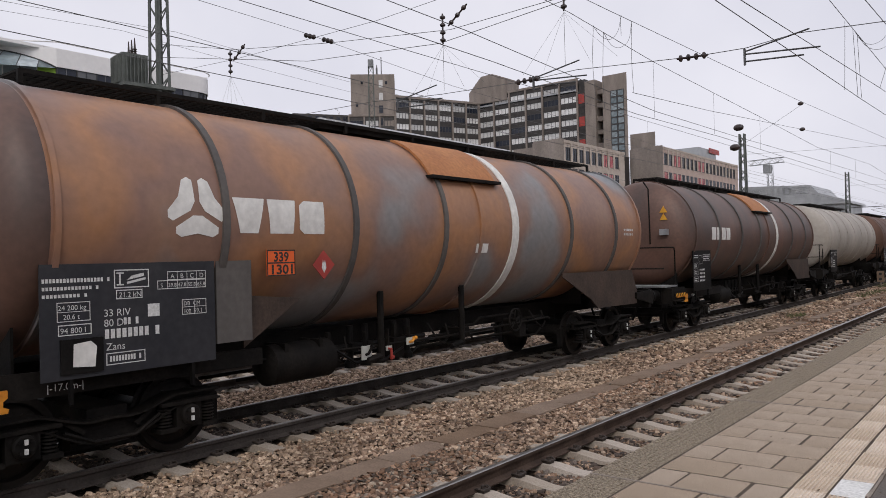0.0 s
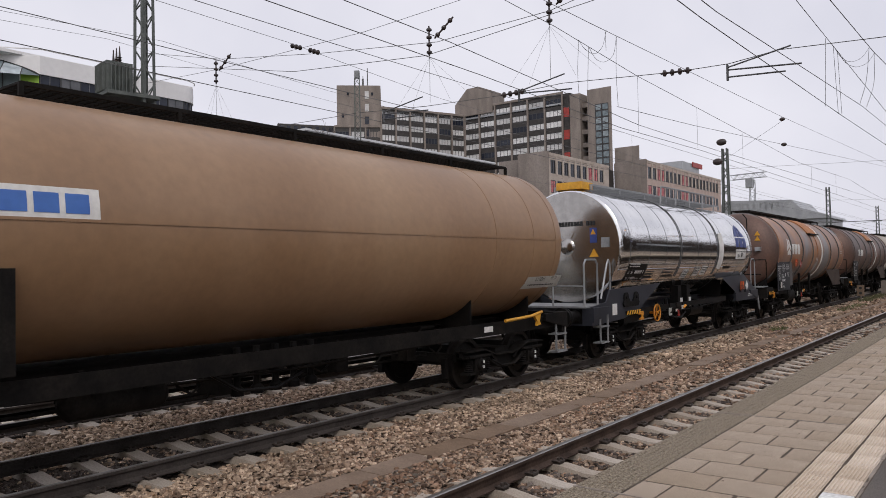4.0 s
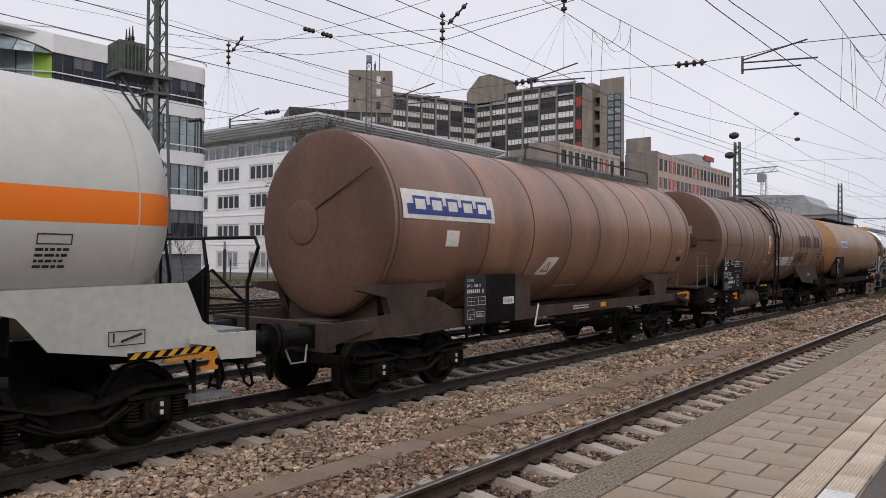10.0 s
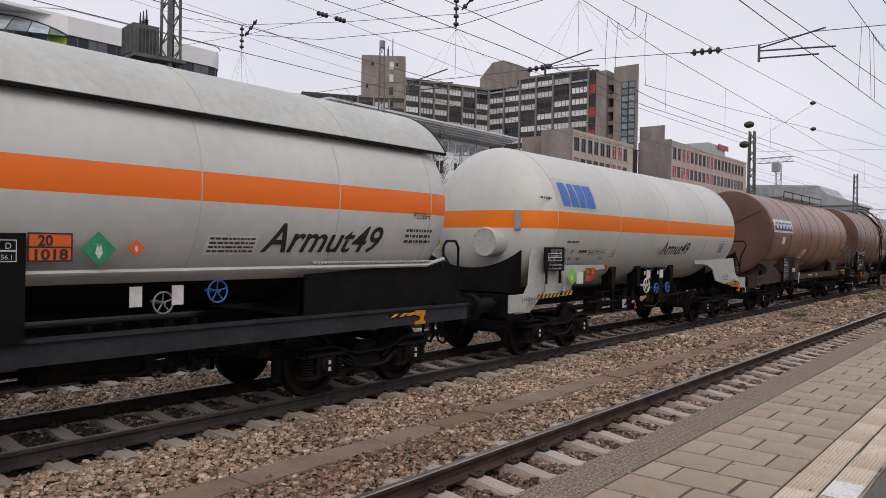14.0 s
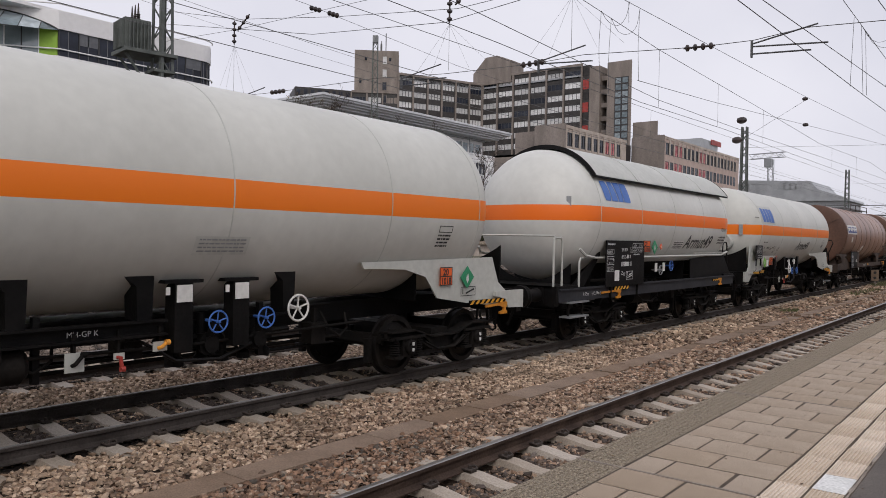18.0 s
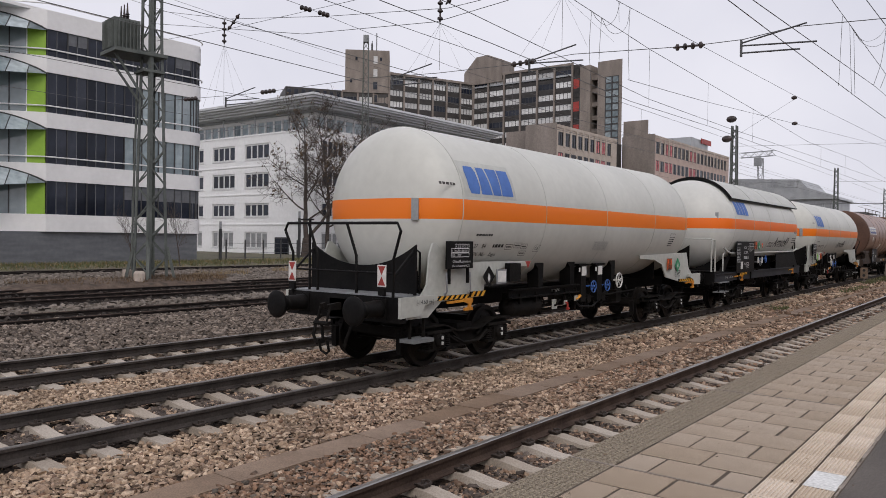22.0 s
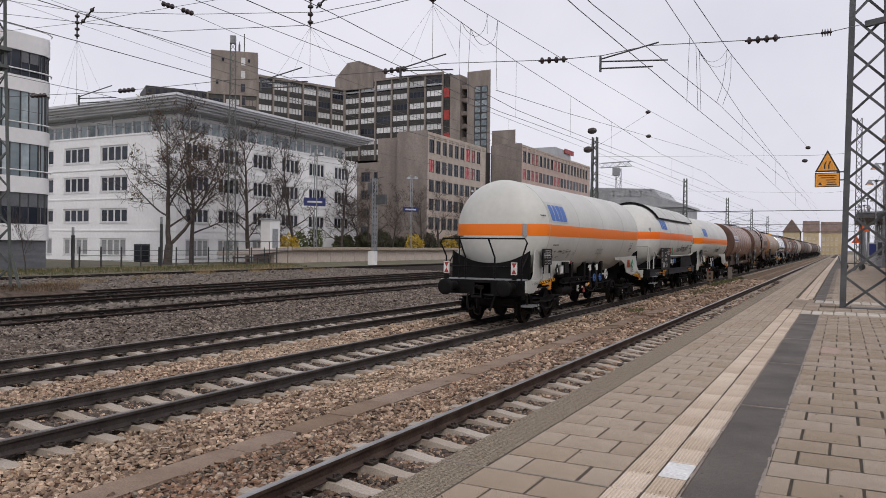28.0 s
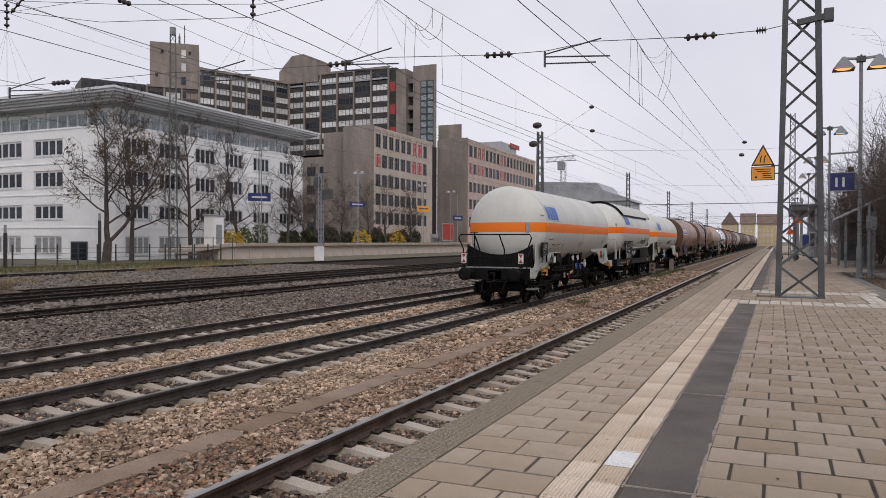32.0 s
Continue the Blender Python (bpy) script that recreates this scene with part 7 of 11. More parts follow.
    hazard_strip(th, 2.45, 3.3, 0.98, 1.29, 0.1)
    tie_hook(th, 3.25, 0.98, 1.32, 0.2)
    hand_wheel(th, 1.28, 4.4, 0.93, 0.215, M["hook"], "orange hand wheel")
    side_text(th, "14.50 m", 0.09, 0.9, 1.06, 1.265, M["letter"])
    part("paper_grid", Geo().box(1.265, 1.275, 1.7, 1.95, 1.02, 1.28), M["white"], th, "white paper form")
    # rear platform
    part("end_platform", Geo().box(-1.15, 1.2, 0.5, 1.85, 1.24, 1.28), M["galv"], th, "grating platform")
    g = Geo()
    z, top = 1.28, 2.32
    for x in (-1.1, -0.3):
        g.tube([(x, 0.52, z), (x, 0.52, top - 0.1), (x + 0.08, 0.52, top), (x + 0.6, 0.52, top), (x + 0.66, 0.52, top - 0.1), (x + 0.66, 0.52, z)], 0.024, 6)
    g.tube([(1.15, 0.52, z), (1.15, 0.52, top - 0.1), (1.15, 0.6, top), (1.15, 1.1, top), (1.15, 1.18, top - 0.1), (1.15, 1.18, z - 0.1)], 0.024, 6)
    g.tube([(1.15, 1.35, top - 0.9), (1.15, 1.7, top - 0.1), (1.15, 1.78, top), (1.15, 1.86, top - 0.1), (1.15, 1.86, z)], 0.024, 6)
    g.cyl((-1.1, 0.52, z + 0.45), (1.15, 0.52, z + 0.45), 0.02, 6)
    part("railing", g, M["galv"], th, "pale grey railing")
    steps(th, 1.0, M["galv"])
    hoop(th, 1.18, 13.55, 1.0, 2.33, 0.52, M["galv"])
    g = Geo()
    g.tube([(1.25, 14.1, 1.0), (1.28, 14.15, 0.6), (1.28, 14.2, 0.5)], 0.03, 6)
    part("step_iron", g, M["galv"], th)
    # rail on top
    walkway(th, 2.4, 12.4, zc + r + 0.14, -0.55, 0.45, M["galv"], rail=0.0)
    g = Geo()
    g.tube([(0.62, 6.5, 3.95), (0.66, 6.5, 4.45), (0.66, 11.3, 4.45), (0.62, 11.3, 3.95)], 0.022, 6)
    for y in (7.7, 8.9, 10.1):
        g.cyl((0.64, y, 3.95), (0.66, y, 4.45), 0.02, 6)
    part("handrail", g, M["galv"], th, "pale handrail")
    part("warning_cover", Geo().box(-0.3, 0.4, 2.0, 2.6, 4.08, 4.26), M["yellow"], th, "orange cover on the roof")
    # end stickers
    g = Geo()
    g.box(0.62, 0.80, 1.925, 1.935, 2.74, 3.1)
    part("sticker", g, M["darkblue"], th, "blue warning sticker")
    g = Geo()
    g.prism([(0.64, 2.94), (0.78, 2.94), (0.71, 3.07)], "y", 1.918, 1.923)
    g.prism([(0.60, 2.40), (0.84, 2.40), (0.72, 2.60)], "y", 1.918, 1.923)
    part("warning_mark", g, M["yellow"], th, smooth=0)
    part("inspection_plate", Geo().box(0.92, 1.12, 1.90, 1.94, 2.62, 2.86), M["galv"], th)
    g = Geo()
    for k in range(16):
        if k not in (3, 12):
            g.box(-0.55 + k * 0.083, -0.49 + k * 0.083, 1.926, 1.93, 3.16, 3.27)
    part("lettering", g, M["ink"], th, smooth=0)
    valve_gear(th, 6.4)
    under_clutter(th, 4.8, 10.4, 96, air=7.6, m="black")
    brake_levers(th, 5.3, x=1.27, z=0.80)
    pipe_run(th, 4.6, 10.2, 97)
    for y in (6.6, 7.3):
        part("valve_box", Geo().box(0.86, 1.095, y - 0.13, y + 0.13, 0.92, 1.58), M["black"], th, "black valve box")
        part("valve_tag", Geo().box(1.1, 1.115, y, y + 0.16, 0.95, 1.22), M["white"], th)
    WAGONS.append((th, u, wh))


polished_wagon(-13.2)


# rusty wagon with ribs
def rusty_wagon(u, paint, mark, label, seed):
    L, r, zc = 17.0, 1.48, 2.69
    th, wh = wagon("rusty_tank_wagon", label, L, M["black_dirty"], (2.75, 14.25))
    t = tank(th, 1.35, 15.95, r, zc, 0.6, paint, power=2.6)
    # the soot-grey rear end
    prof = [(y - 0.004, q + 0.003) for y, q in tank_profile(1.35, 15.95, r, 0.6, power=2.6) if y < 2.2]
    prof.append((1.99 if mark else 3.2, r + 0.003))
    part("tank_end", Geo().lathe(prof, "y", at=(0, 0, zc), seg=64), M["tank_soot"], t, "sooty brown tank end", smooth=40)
    for y, w in ((2.05, 0.03), (3.95, 0.045), (6.05, 0.045), (8.05, 0.045), (9.0, 0.03), (12.1, 0.045), (14.1, 0.045), (15.35, 0.03)):
        g = Geo()
        g.lathe([(y - w, r - 0.01), (y - w, r + 0.035), (y + w, r + 0.035), (y + w, r - 0.01)], "y", at=(0, 0, zc), seg=56)
        part("ring_band", g, M["tank_grey"] if w > 0.04 else paint, t, "grey ring rib" if w > 0.04 else "")
    g = Geo()
    g.lathe([(9.95, r - 0.01), (9.95, r + 0.02), (10.15, r + 0.02), (10.15, r - 0.01)], "y", at=(0, 0, zc), seg=56)
    part("ring_band", g, M["white"], t, "white painted ring")
    # patch with a lip below the roof hatch
    a0, a1 = 0.25, 1.25
    g = Geo()
    g.lathe([(7.9, r + 0.01), (7.9, r + 0.05), (9.7, r + 0.05), (9.7, r + 0.01)], "y", at=(0, 0, zc), seg=12, arc=(a0 + 0.3, a1))
    part("spill_patch", g, M["tank_rust"], t, "bright rust spill patch")
    g = Geo()
    g.box(r * math.cos(a0 + 0.3) - 0.02, r * math.cos(a0 + 0.3) + 0.14, 7.85, 9.75, zc + r * math.sin(a0 + 0.3) - 0.03, zc + r * math.sin(a0 + 0.3) + 0.02)
    part("gutter", g, M["black_dirty"], t)
    if mark:
        y0 = 3.2
        arms = []
        for k in range(3):
            a = -math.pi / 2 + k * 2 * math.pi / 3
            c, s = math.cos(a), math.sin(a)
            q = [(0.07, -0.06), (0.20, -0.27), (0.27, -0.27), (0.31, -0.20), (0.27, 0.0), (0.31, 0.20), (0.27, 0.27), (0.20, 0.27), (0.07, 0.06)]
            arms.append([(0.28 + x * c - y * s, 0.28 + x * s + y * c) for x, y in q])
        round_shape(th, "colour_mark", arms, y0 + 0.1, 2.50, r + 0.006, zc, M["white"], "white three-armed mark")
        round_shape(th, "colour_mark", [[(0.10, 0), (0.36, 0), (0.46, 0.42), (0.0, 0.42)], [(0.54, 0), (0.90, 0), (0.94, 0.42), (0.5, 0.42)], [(1.0, 0.06), (1.08, 0), (1.42, 0), (1.42, 0.42), (1.08, 0.42), (1.0, 0.36)]], y0 + 0.85, 2.52, r + 0.006, zc, M["white"])
        g = Geo()
        hazard_plate(th, 4.50, 2.0, r + 0.03, "339", "1301", 0.44, 0.32)
        diamond(th, 5.42, 2.12, r + 0.03, 0.19, M["red"], "red flame placard")
        round_shape(th, "sticker", [rect(0, 0, 0.34, 0.16)], 8.9, 2.24, r + 0.006, zc, M["white"])
        round_shape(th, "lettering", bars(2, 0.5, 0.2, seed), 14.5, 2.55, r + 0.006, zc, M["letter"])
        data_panel(th, 1.90, 1.08, 1.92, 1.12, 1.42, M["panel"], seed + 1, fields=load_table(0.63, 0.74, 0.31, 0.17, "ABCD", ("S", "39.8", "47.8", "55.8", "65.8")) + [
            ("N", 0.01, 0.84, 0.35, 0.035, 20), ("N", 0.01, 0.775, 0.29, 0.03, 16), ("N", 0.01, 0.71, 0.23, 0.03, 12), ("P", 0.38, 0.77, 0.20, 0.17), ("O", 0.39, 0.67, 0.15, 0.085), ("T", "21.2 kN", 0.405, 0.685, 0.055),
            ("G", 0.08, 0.50, 0.17, 0.17, 1, 2), ("T", "24 200 kg", 0.085, 0.60, 0.05), ("T", "20.6 t", 0.11, 0.52, 0.05), ("O", 0.085, 0.38, 0.17, 0.095), ("T", "94 800 l", 0.095, 0.40, 0.055),
            ("T", "33 RIV", 0.32, 0.52, 0.075), ("T", "80 D-", 0.32, 0.43, 0.075), ("N", 0.43, 0.435, 0.09, 0.065, 4), ("N", 0.325, 0.32, 0.32, 0.085, 10), ("T", "Zans", 0.33, 0.215, 0.075), ("O", 0.33, 0.08, 0.22, 0.11), ("N", 0.35, 0.11, 0.18, 0.05, 11),
            ("B", 0.57, 0.49, 0.07, 0.12), ("G", 0.78, 0.48, 0.16, 0.15, 2, 2), ("T", "DB  CM", 0.79, 0.57, 0.045), ("T", "100  59.1", 0.79, 0.495, 0.045)])
        part("paper_holder", Geo().box(1.42, 1.44, 2.08, 2.50, 1.13, 1.47), M["black"], th, "dark paper holder")
        flat_shape(th, "sticker", [[(0.02, 0.02), (0.24, 0.0), (0.26, 0.2), (0.2, 0.26), (0.03, 0.24)]], 2.17, 1.18, 1.446, M["white"])
        part("bracket_plate", Geo().box(1.15, 1.40, 3.86, 4.35, 1.25, 2.2), M["tank_grey"], th)
        side_gusset(th, [(4.3, 1.15), (5.2, 1.70), (4.3, 1.78)], M["frame_brown"], x=1.3)
    else:
        round_shape(th, "colour_mark", [rect(k * 0.42, 0, 0.34, 0.36) for k in range(4)], 3.3, 2.5, r + 0.006, zc, M["white"])
        data_panel(th, 1.9, 1.1, 1.4, 1.1, 1.42, M["black"], seed + 1)
    g = Geo()
    g.box(-0.3, 0.3, 6.5, 10.8, zc + r + 0.02, zc + r + 0.10)
    part("roof_hatch", g, M["black_dirty"], th)
    walkway(th, 2.2, 15.0, zc + r + 0.14, -0.35, 0.35, M["black_dirty"])
    side_gusset(th, [(12.1, 1.72), (13.3, 1.2), (13.6, 1.0), (15.6, 0.98), (15.6, 1.3), (15.35, 1.78), (12.1, 1.80)], M["frame_brown"], x=1.26)
    side_gusset(th, [(0.64, 0.92), (4.6, 0.92), (4.6, 1.12), (0.64, 1.2)], M["black_dirty"], x=1.26)
    saddle(th, 1.8, 3.6, zc, r, M["black_dirty"], z0=1.1)
    saddle(th, 13.3, 15.3, zc, r, M["black_dirty"], z0=1.1)
    # end: platform, hoop, box, stickers
    part("end_platform", Geo().box(-1.2, 1.2, 0.5, 1.3, 1.26, 1.30), M["galv"], th, "worn grating platform")
    g = Geo()
    g.tube([(-1.15, 0.55, 1.3), (-1.15, 0.55, 2.3), (1.15, 0.55, 2.3), (1.15, 1.25, 2.3), (1.15, 1.3, 2.2), (1.15, 1.3, 1.3)], 0.02, 6)
    g.cyl((-1.15, 0.55, 1.75), (1.15, 0.55, 1.75), 0.018, 6)
    for x in (-0.5, 0.2):
        g.cyl((x, 0.55, 1.3), (x, 0.55, 2.3), 0.018, 6)
    part("railing", g, M["black_dirty"], th)
    part("lamp_box", Geo().box(0.75, 0.95, 1.28, 1.55, 2.64, 2.80), M["galv"], th)
    g = Geo()
    for z in (3.25, 3.05):
        g.prism([(0.72, z), (0.94, z), (0.83, z + 0.18)], "y", 1.40, 1.408)
    part("warning_mark", g, M["yellow"], th, "yellow warning triangles", smooth=0)
    g = Geo()
    g.tube([(0.35, 1.25, 4.1), (0.5, 1.2, 3.9), (0.52, 1.2, 2.4)], 0.02, 6)
    part("end_pipe", g, M["black_dirty"], th)
    for a in (6.9, 8.9):
        g = Geo()
        g.cyl((1.1, a, 1.7), (1.1, a, 0.7), 0.05, 8)
        g.cyl((1.1, a, 0.75), (1.1, a - 0.3, 0.7), 0.045, 8)
        part("drain_pipe", g, M["black_dirty"], th)
    tie_hook(th, 1.5, 1.0, 1.34, 0.8)
    hazard_strip(th, 0.75, 1.45, 1.02, 1.36, 0.08)
    hand_wheel(th, 1.2, 10.4, 1.0, 0.2, M["black_dirty"], "black hand wheel")
    side_text(th, "|-17.0m-|", 0.10, 2.0, 0.97, 1.30, M["letter"])
    valve_gear(th, 6.6)
    under_clutter(th, 4.8, 12.0, seed + 3, air=4.9, m="black_dirty", air_r=0.27)
    if mark:
        brake_levers(th, 6.5, x=1.1)
    pipe_run(th, 4.9, 12.2, seed + 4, "black_dirty")
    WAGONS.append((th, u, wh))
    return th


M["tank_rust"] = mat("bright rust", [(0.36, 0.14, 0.05), (0.46, 0.20, 0.075)], 0.7, scale=1.5, fine=15, vary=0.2)
rusty_wagon(1.3, M["tank_rusted"], True, "rust-streaked tank wagon with grey ribs and a white ring", 101)
rusty_wagon(18.3, M["tank_soot"], False, "soot-grey and rust-red tank wagon with ribs", 111)


# wagons farther ahead: plainer, with the same running gear
def far_wagon(u, L, paint, label, seed, power=3.0):
    r, zc = 1.47, 2.69
    th, wh = wagon("distant_tank_wagon", label, L, M["black_dirty"], (2.7, L - 2.7))
    tank(th, 1.1, L - 0.9, r, zc, 0.4, paint, power=power, welds=[1.9 + (L - 3.8) * k / 6 for k in range(7)], weld_r=0.015, weld_w=0.03)
    saddle(th, 1.6, 3.4, zc, r, M["black_dirty"])
    saddle(th, L - 3.4, L - 1.6, zc, r, M["black_dirty"])
    data_panel(th, 1.9, 1.1, 1.3, 1.0, 1.40, M["black"], seed, posts=False)
    walkway(th, 3, L - 3, zc + r + 0.14, -0.35, 0.35, M["black_dirty"])
    end_platform(th, M["black_dirty"])
    under_clutter(th, 4.4, L - 4.4, seed, air=5.0)
    WAGONS.append((th, u, wh))
    return th, wh


u_next = 35.4
first = {}
for k, (m, L, lab) in enumerate((("tank_cream", 14.6, "cream tank wagon with a grey underframe"), ("tank_end", 15.2, "dark brown tank wagon far along the train"), ("tank_grey", 16.0, "soot-grey tank wagon far along the train"), ("tank_soot", 15.2, "sooty red-brown tank wagon far along the train"), ("tank_cream", 14.6, ""), ("tank_end", 15.2, ""), ("tank_grey", 16.0, ""), ("tank_soot", 15.2, ""), ("tank_end", 15.2, ""), ("tank_cream", 14.6, ""), ("tank_grey", 16.0, ""))):
    if m not in first:
        first[m] = far_wagon(u_next, L, M[m], lab, 200 + k)[0]
        if k > 1:
            WAGONS[-1] = (WAGONS[-1][0], u_next, [])
    else:
        WAGONS.append((copy_thing(first[m], pose(X_TRAIN, u_next, 0)), u_next, []))
    u_next += L


# ---- buildings ----
def wall_sheet(u1, z0, z1, holes, thick=0.35):
    """An upright wall from u = 0 to u1 that faces -y, with openings and their reveals."""
    us = sorted({0.0, u1, *[h[0] for h in holes], *[h[1] for h in holes]})
    zs = sorted({z0, z1, *[h[2] for h in holes], *[h[3] for h in holes]})
    g = Geo()
    for i in range(len(us) - 1):
        for j in range(len(zs) - 1):
            uc, zc = (us[i] + us[i + 1]) / 2, (zs[j] + zs[j + 1]) / 2
            if any(h[0] < uc < h[1] and h[2] < zc < h[3] for h in holes):
                continue
            g.quad((us[i], 0, zs[j]), (us[i + 1], 0, zs[j]), (us[i + 1], 0, zs[j + 1]), (us[i], 0, zs[j + 1]))
            g.quad((us[i], thick, zs[j + 1]), (us[i + 1], thick, zs[j + 1]), (us[i + 1], thick, zs[j]), (us[i], thick, zs[j]))
    for a, b, c, d in holes:
        g.quad((a, 0, c), (a, thick, c), (b, thick, c), (b, 0, c))
        g.quad((a, 0, d), (b, 0, d), (b, thick, d), (a, thick, d))
        g.quad((a, 0, c), (a, 0, d), (a, thick, d), (a, thick, c))
        g.quad((b, 0, c), (b, thick, c), (b, thick, d), (b, 0, d))
    return g


WINDOWS = {}


def window(th, at, w, h, n, frame_m, pane_m, bar=0.07, sill=True):
    """A framed window, origin at its lower corner, facing -y."""
    key = (round(w, 2), round(h, 2), n, frame_m, bar, sill)
    if key not in WINDOWS:
        g = Geo()
        g.box(0, w, 0.10, 0.17, 0, bar)
        g.box(0, w, 0.10, 0.17, h - bar, h)
        for i in range(n + 1):
            x = (w - bar) * i / n
            g.box(x, x + bar, 0.10, 0.17, bar, h - bar)
        if sill:
            g.box(-0.04, w + 0.04, -0.06, 0.12, -0.06, 0)
        p = Geo().box(bar * 0.5, w - bar * 0.5, 0.15, 0.16, bar * 0.5, h - bar * 0.5)
        WINDOWS[key] = (g.mesh("window", M[frame_m], 0), p)
    fr, p = WINDOWS[key]
    k2 = (key, pane_m)
    if k2 not in WINDOWS:
        WINDOWS[k2] = p.mesh("pane", M[pane_m], 0)
    ob = part("window", fr, None, th, at=at)
    part("pane", WINDOWS[k2], None, ob)
    return ob


def heading(p0, p1):
    return math.degrees(math.atan2(p1[1] - p0[1], p1[0] - p0[0]))


def face(th, p0, p1, z0, z1, wins, wall_m, frame_m="frame_dark", pane_m="pane", n=2, bar=0.07, name="wall", pick=None, sill=True, out=0.0):
    """A wall between two ground points with windows (u0, u1, z0, z1)."""
    at = pose(p0[0], p0[1], 0, 0, 0, heading(p0, p1))
    length = math.hypot(p1[0] - p0[0], p1[1] - p0[1])
    wins = [w for w in wins if w[1] < length]
    part(name, wall_sheet(length, z0, z1, wins), M[wall_m], th, smooth=0, at=at)
    for k, (a, b, c, d) in enumerate(wins):
        window(th, at @ pose(a, -out, c), b - a, d - c, n, frame_m, pick(k) if pick else pane_m, bar, sill)


# office with white bands
office = thing("office_building", "white banded office building with dark ribbon windows and green panels", "office building")
OX = -51.0
rows_z = [(13.78, 15.54), (10.07, 12.70), (6.73, 9.06), (3.38, 5.58)]
bands = [(15.54, 16.75), (12.70, 13.78), (9.06, 10.07), (5.58, 6.73), (2.23, 3.38)]
Y0, Y1, RC = 23.4, 34.2, 1.6
for z0, z1 in bands:
    g = Geo()
    out = [(OX - 14, Y1 + RC)] + [(OX - RC + RC * math.sin(a), Y1 + RC * math.cos(a)) for a in [k * math.pi / 16 for k in range(9)]]
    out += [(OX, Y0), (OX - 2.6, Y0 - 3.4), (OX - 2.6, -6), (OX - 14, -6)]
    g.prism(out, "z", z0, z1)
    part("white_band", g, M["white_panel"], office, smooth=30)
    # a thin white rail across the glass below
    g = Geo()
    rail = [(OX - RC + (RC + 0.1) * math.sin(a), Y1 + (RC + 0.1) * math.cos(a)) for a in [k * math.pi / 16 for k in range(2, 9)]] + [(OX + 0.1, Y0), (OX - 2.5, Y0 - 3.4), (OX - 2.5, -6)]
    if z0 > 3:
        g.tube([(x, y, z1 + 0.42) for x, y in rail], 0.05, 6)
        part("white_rail", g, M["white_panel"], office)
for ri, (z0, z1) in enumerate(rows_z):
    # curved corner panes and straight panes, each between slim posts
    pts = [(OX - RC + (RC - 0.12) * math.sin(a), Y1 + (RC - 0.12) * math.cos(a)) for a in [k * math.pi / 8 for k in range(5)]][::-1]
    line = [(OX - 0.12, Y0 + (Y1 - Y0) * k / 8) for k in range(9)]
    line = [(OX - 2.72, -4.0), (OX - 2.72, 2.0), (OX - 2.72, 8.0), (OX - 2.72, 14.0), (OX - 2.72, 20.0)] + line[:1] + line[1:] + pts[1:]
    for k in range(len(line) - 1):
        a, b = line[k], line[k + 1]
        green = k == 4
        w = math.hypot(b[0] - a[0], b[1] - a[1])
        at = pose(a[0], a[1], z0, 0, 0, heading(a, b))
        g = Geo()
        g.box(0, 0.08, -0.06, 0.06, 0, z1 - z0)
        post = part("window_post", g, M["frame_dark"], office, smooth=0, at=at)
        if green:
            part("green_panel", Geo().box(w * 0.74, w - 0.02, -0.05, 0.05, 0, z1 - z0), M["green"], post, "lime green panel", smooth=0)
            for j in range(3):
                u0, u1 = 0.08 + (w * 0.74 - 0.08) * j / 3, 0.08 + (w * 0.74 - 0.08) * (j + 1) / 3
                part("pane", Geo().box(u0, u1 - 0.07, 0.0, 0.03, 0, z1 - z0), M["pane_light"] if j == 0 else M["pane_teal"], post, smooth=0)
                part("mullion", Geo().box(u1 - 0.07, u1, -0.04, 0.05, 0, z1 - z0), M["frame_dark"] if j == 1 else M["white_panel"], post, smooth=0)
        else:
            teal = k < 4 or (ri in (1, 2) and k > 9) or (ri == 2 and k == 9)
            blind = ri == 3 and k > 8
            if teal and k > 8:
                cut = w * (0.38 + 0.08 * ((k + ri) % 3))
                part("pane", Geo().box(0.08, cut, 0.0, 0.03, 0, z1 - z0), M["pane_light"], post, smooth=0)
                part("mullion", Geo().box(cut, cut + 0.06, -0.05, 0.04, 0, z1 - z0), M["frame_dark"], post, smooth=0)
                part("pane", Geo().box(cut + 0.06, w, 0.0, 0.03, 0, z1 - z0), M["pane_teal"], post, smooth=0)
            elif k < 4:
                part("pane", Geo().box(0.08, w, 0.0, 0.03, 0, z1 - z0), M["pane_teal"], post, smooth=0)
            else:
                # straight panes stand in pairs between the posts
                for u0, u1 in ((0.08, w * 0.5 - 0.025), (w * 0.5 + 0.025, w)):
                    part("pane", Geo().box(u0, u1, 0.0, 0.03, 0, z1 - z0), M["pane_teal"] if teal else M["pane"], post, smooth=0)
                part("mullion", Geo().box(w * 0.5 - 0.025, w * 0.5 + 0.025, -0.03, 0.04, 0, z1 - z0), M["grey_cladding"], post, "slim grey mullion", smooth=0)
            if blind or (ri == 0 and k % 3 == 0):
                part("blind", Geo().box(0.08, w, -0.03, -0.01, (z1 - z0) * 0.55, z1 - z0), M["grey_cladding"], post, "grey outside blind", smooth=0)
    # dark block filling the storey behind the glass
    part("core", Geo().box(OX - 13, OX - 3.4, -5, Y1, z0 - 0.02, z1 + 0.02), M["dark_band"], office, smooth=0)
    # pale glass canopy that fans out from the corner over the recess
    wall_edge = lambda q: (OX + 0.06 - 2.62 * q, 23.40 - 3.42 * q, z1 - 0.12 + 1.10 * math.sin(q * math.pi * 0.5) ** 0.8)
    rim_edge = lambda q: (OX + 0.10, 23.40 - 5.2 * q, z1 - 0.14 - 0.55 * q)
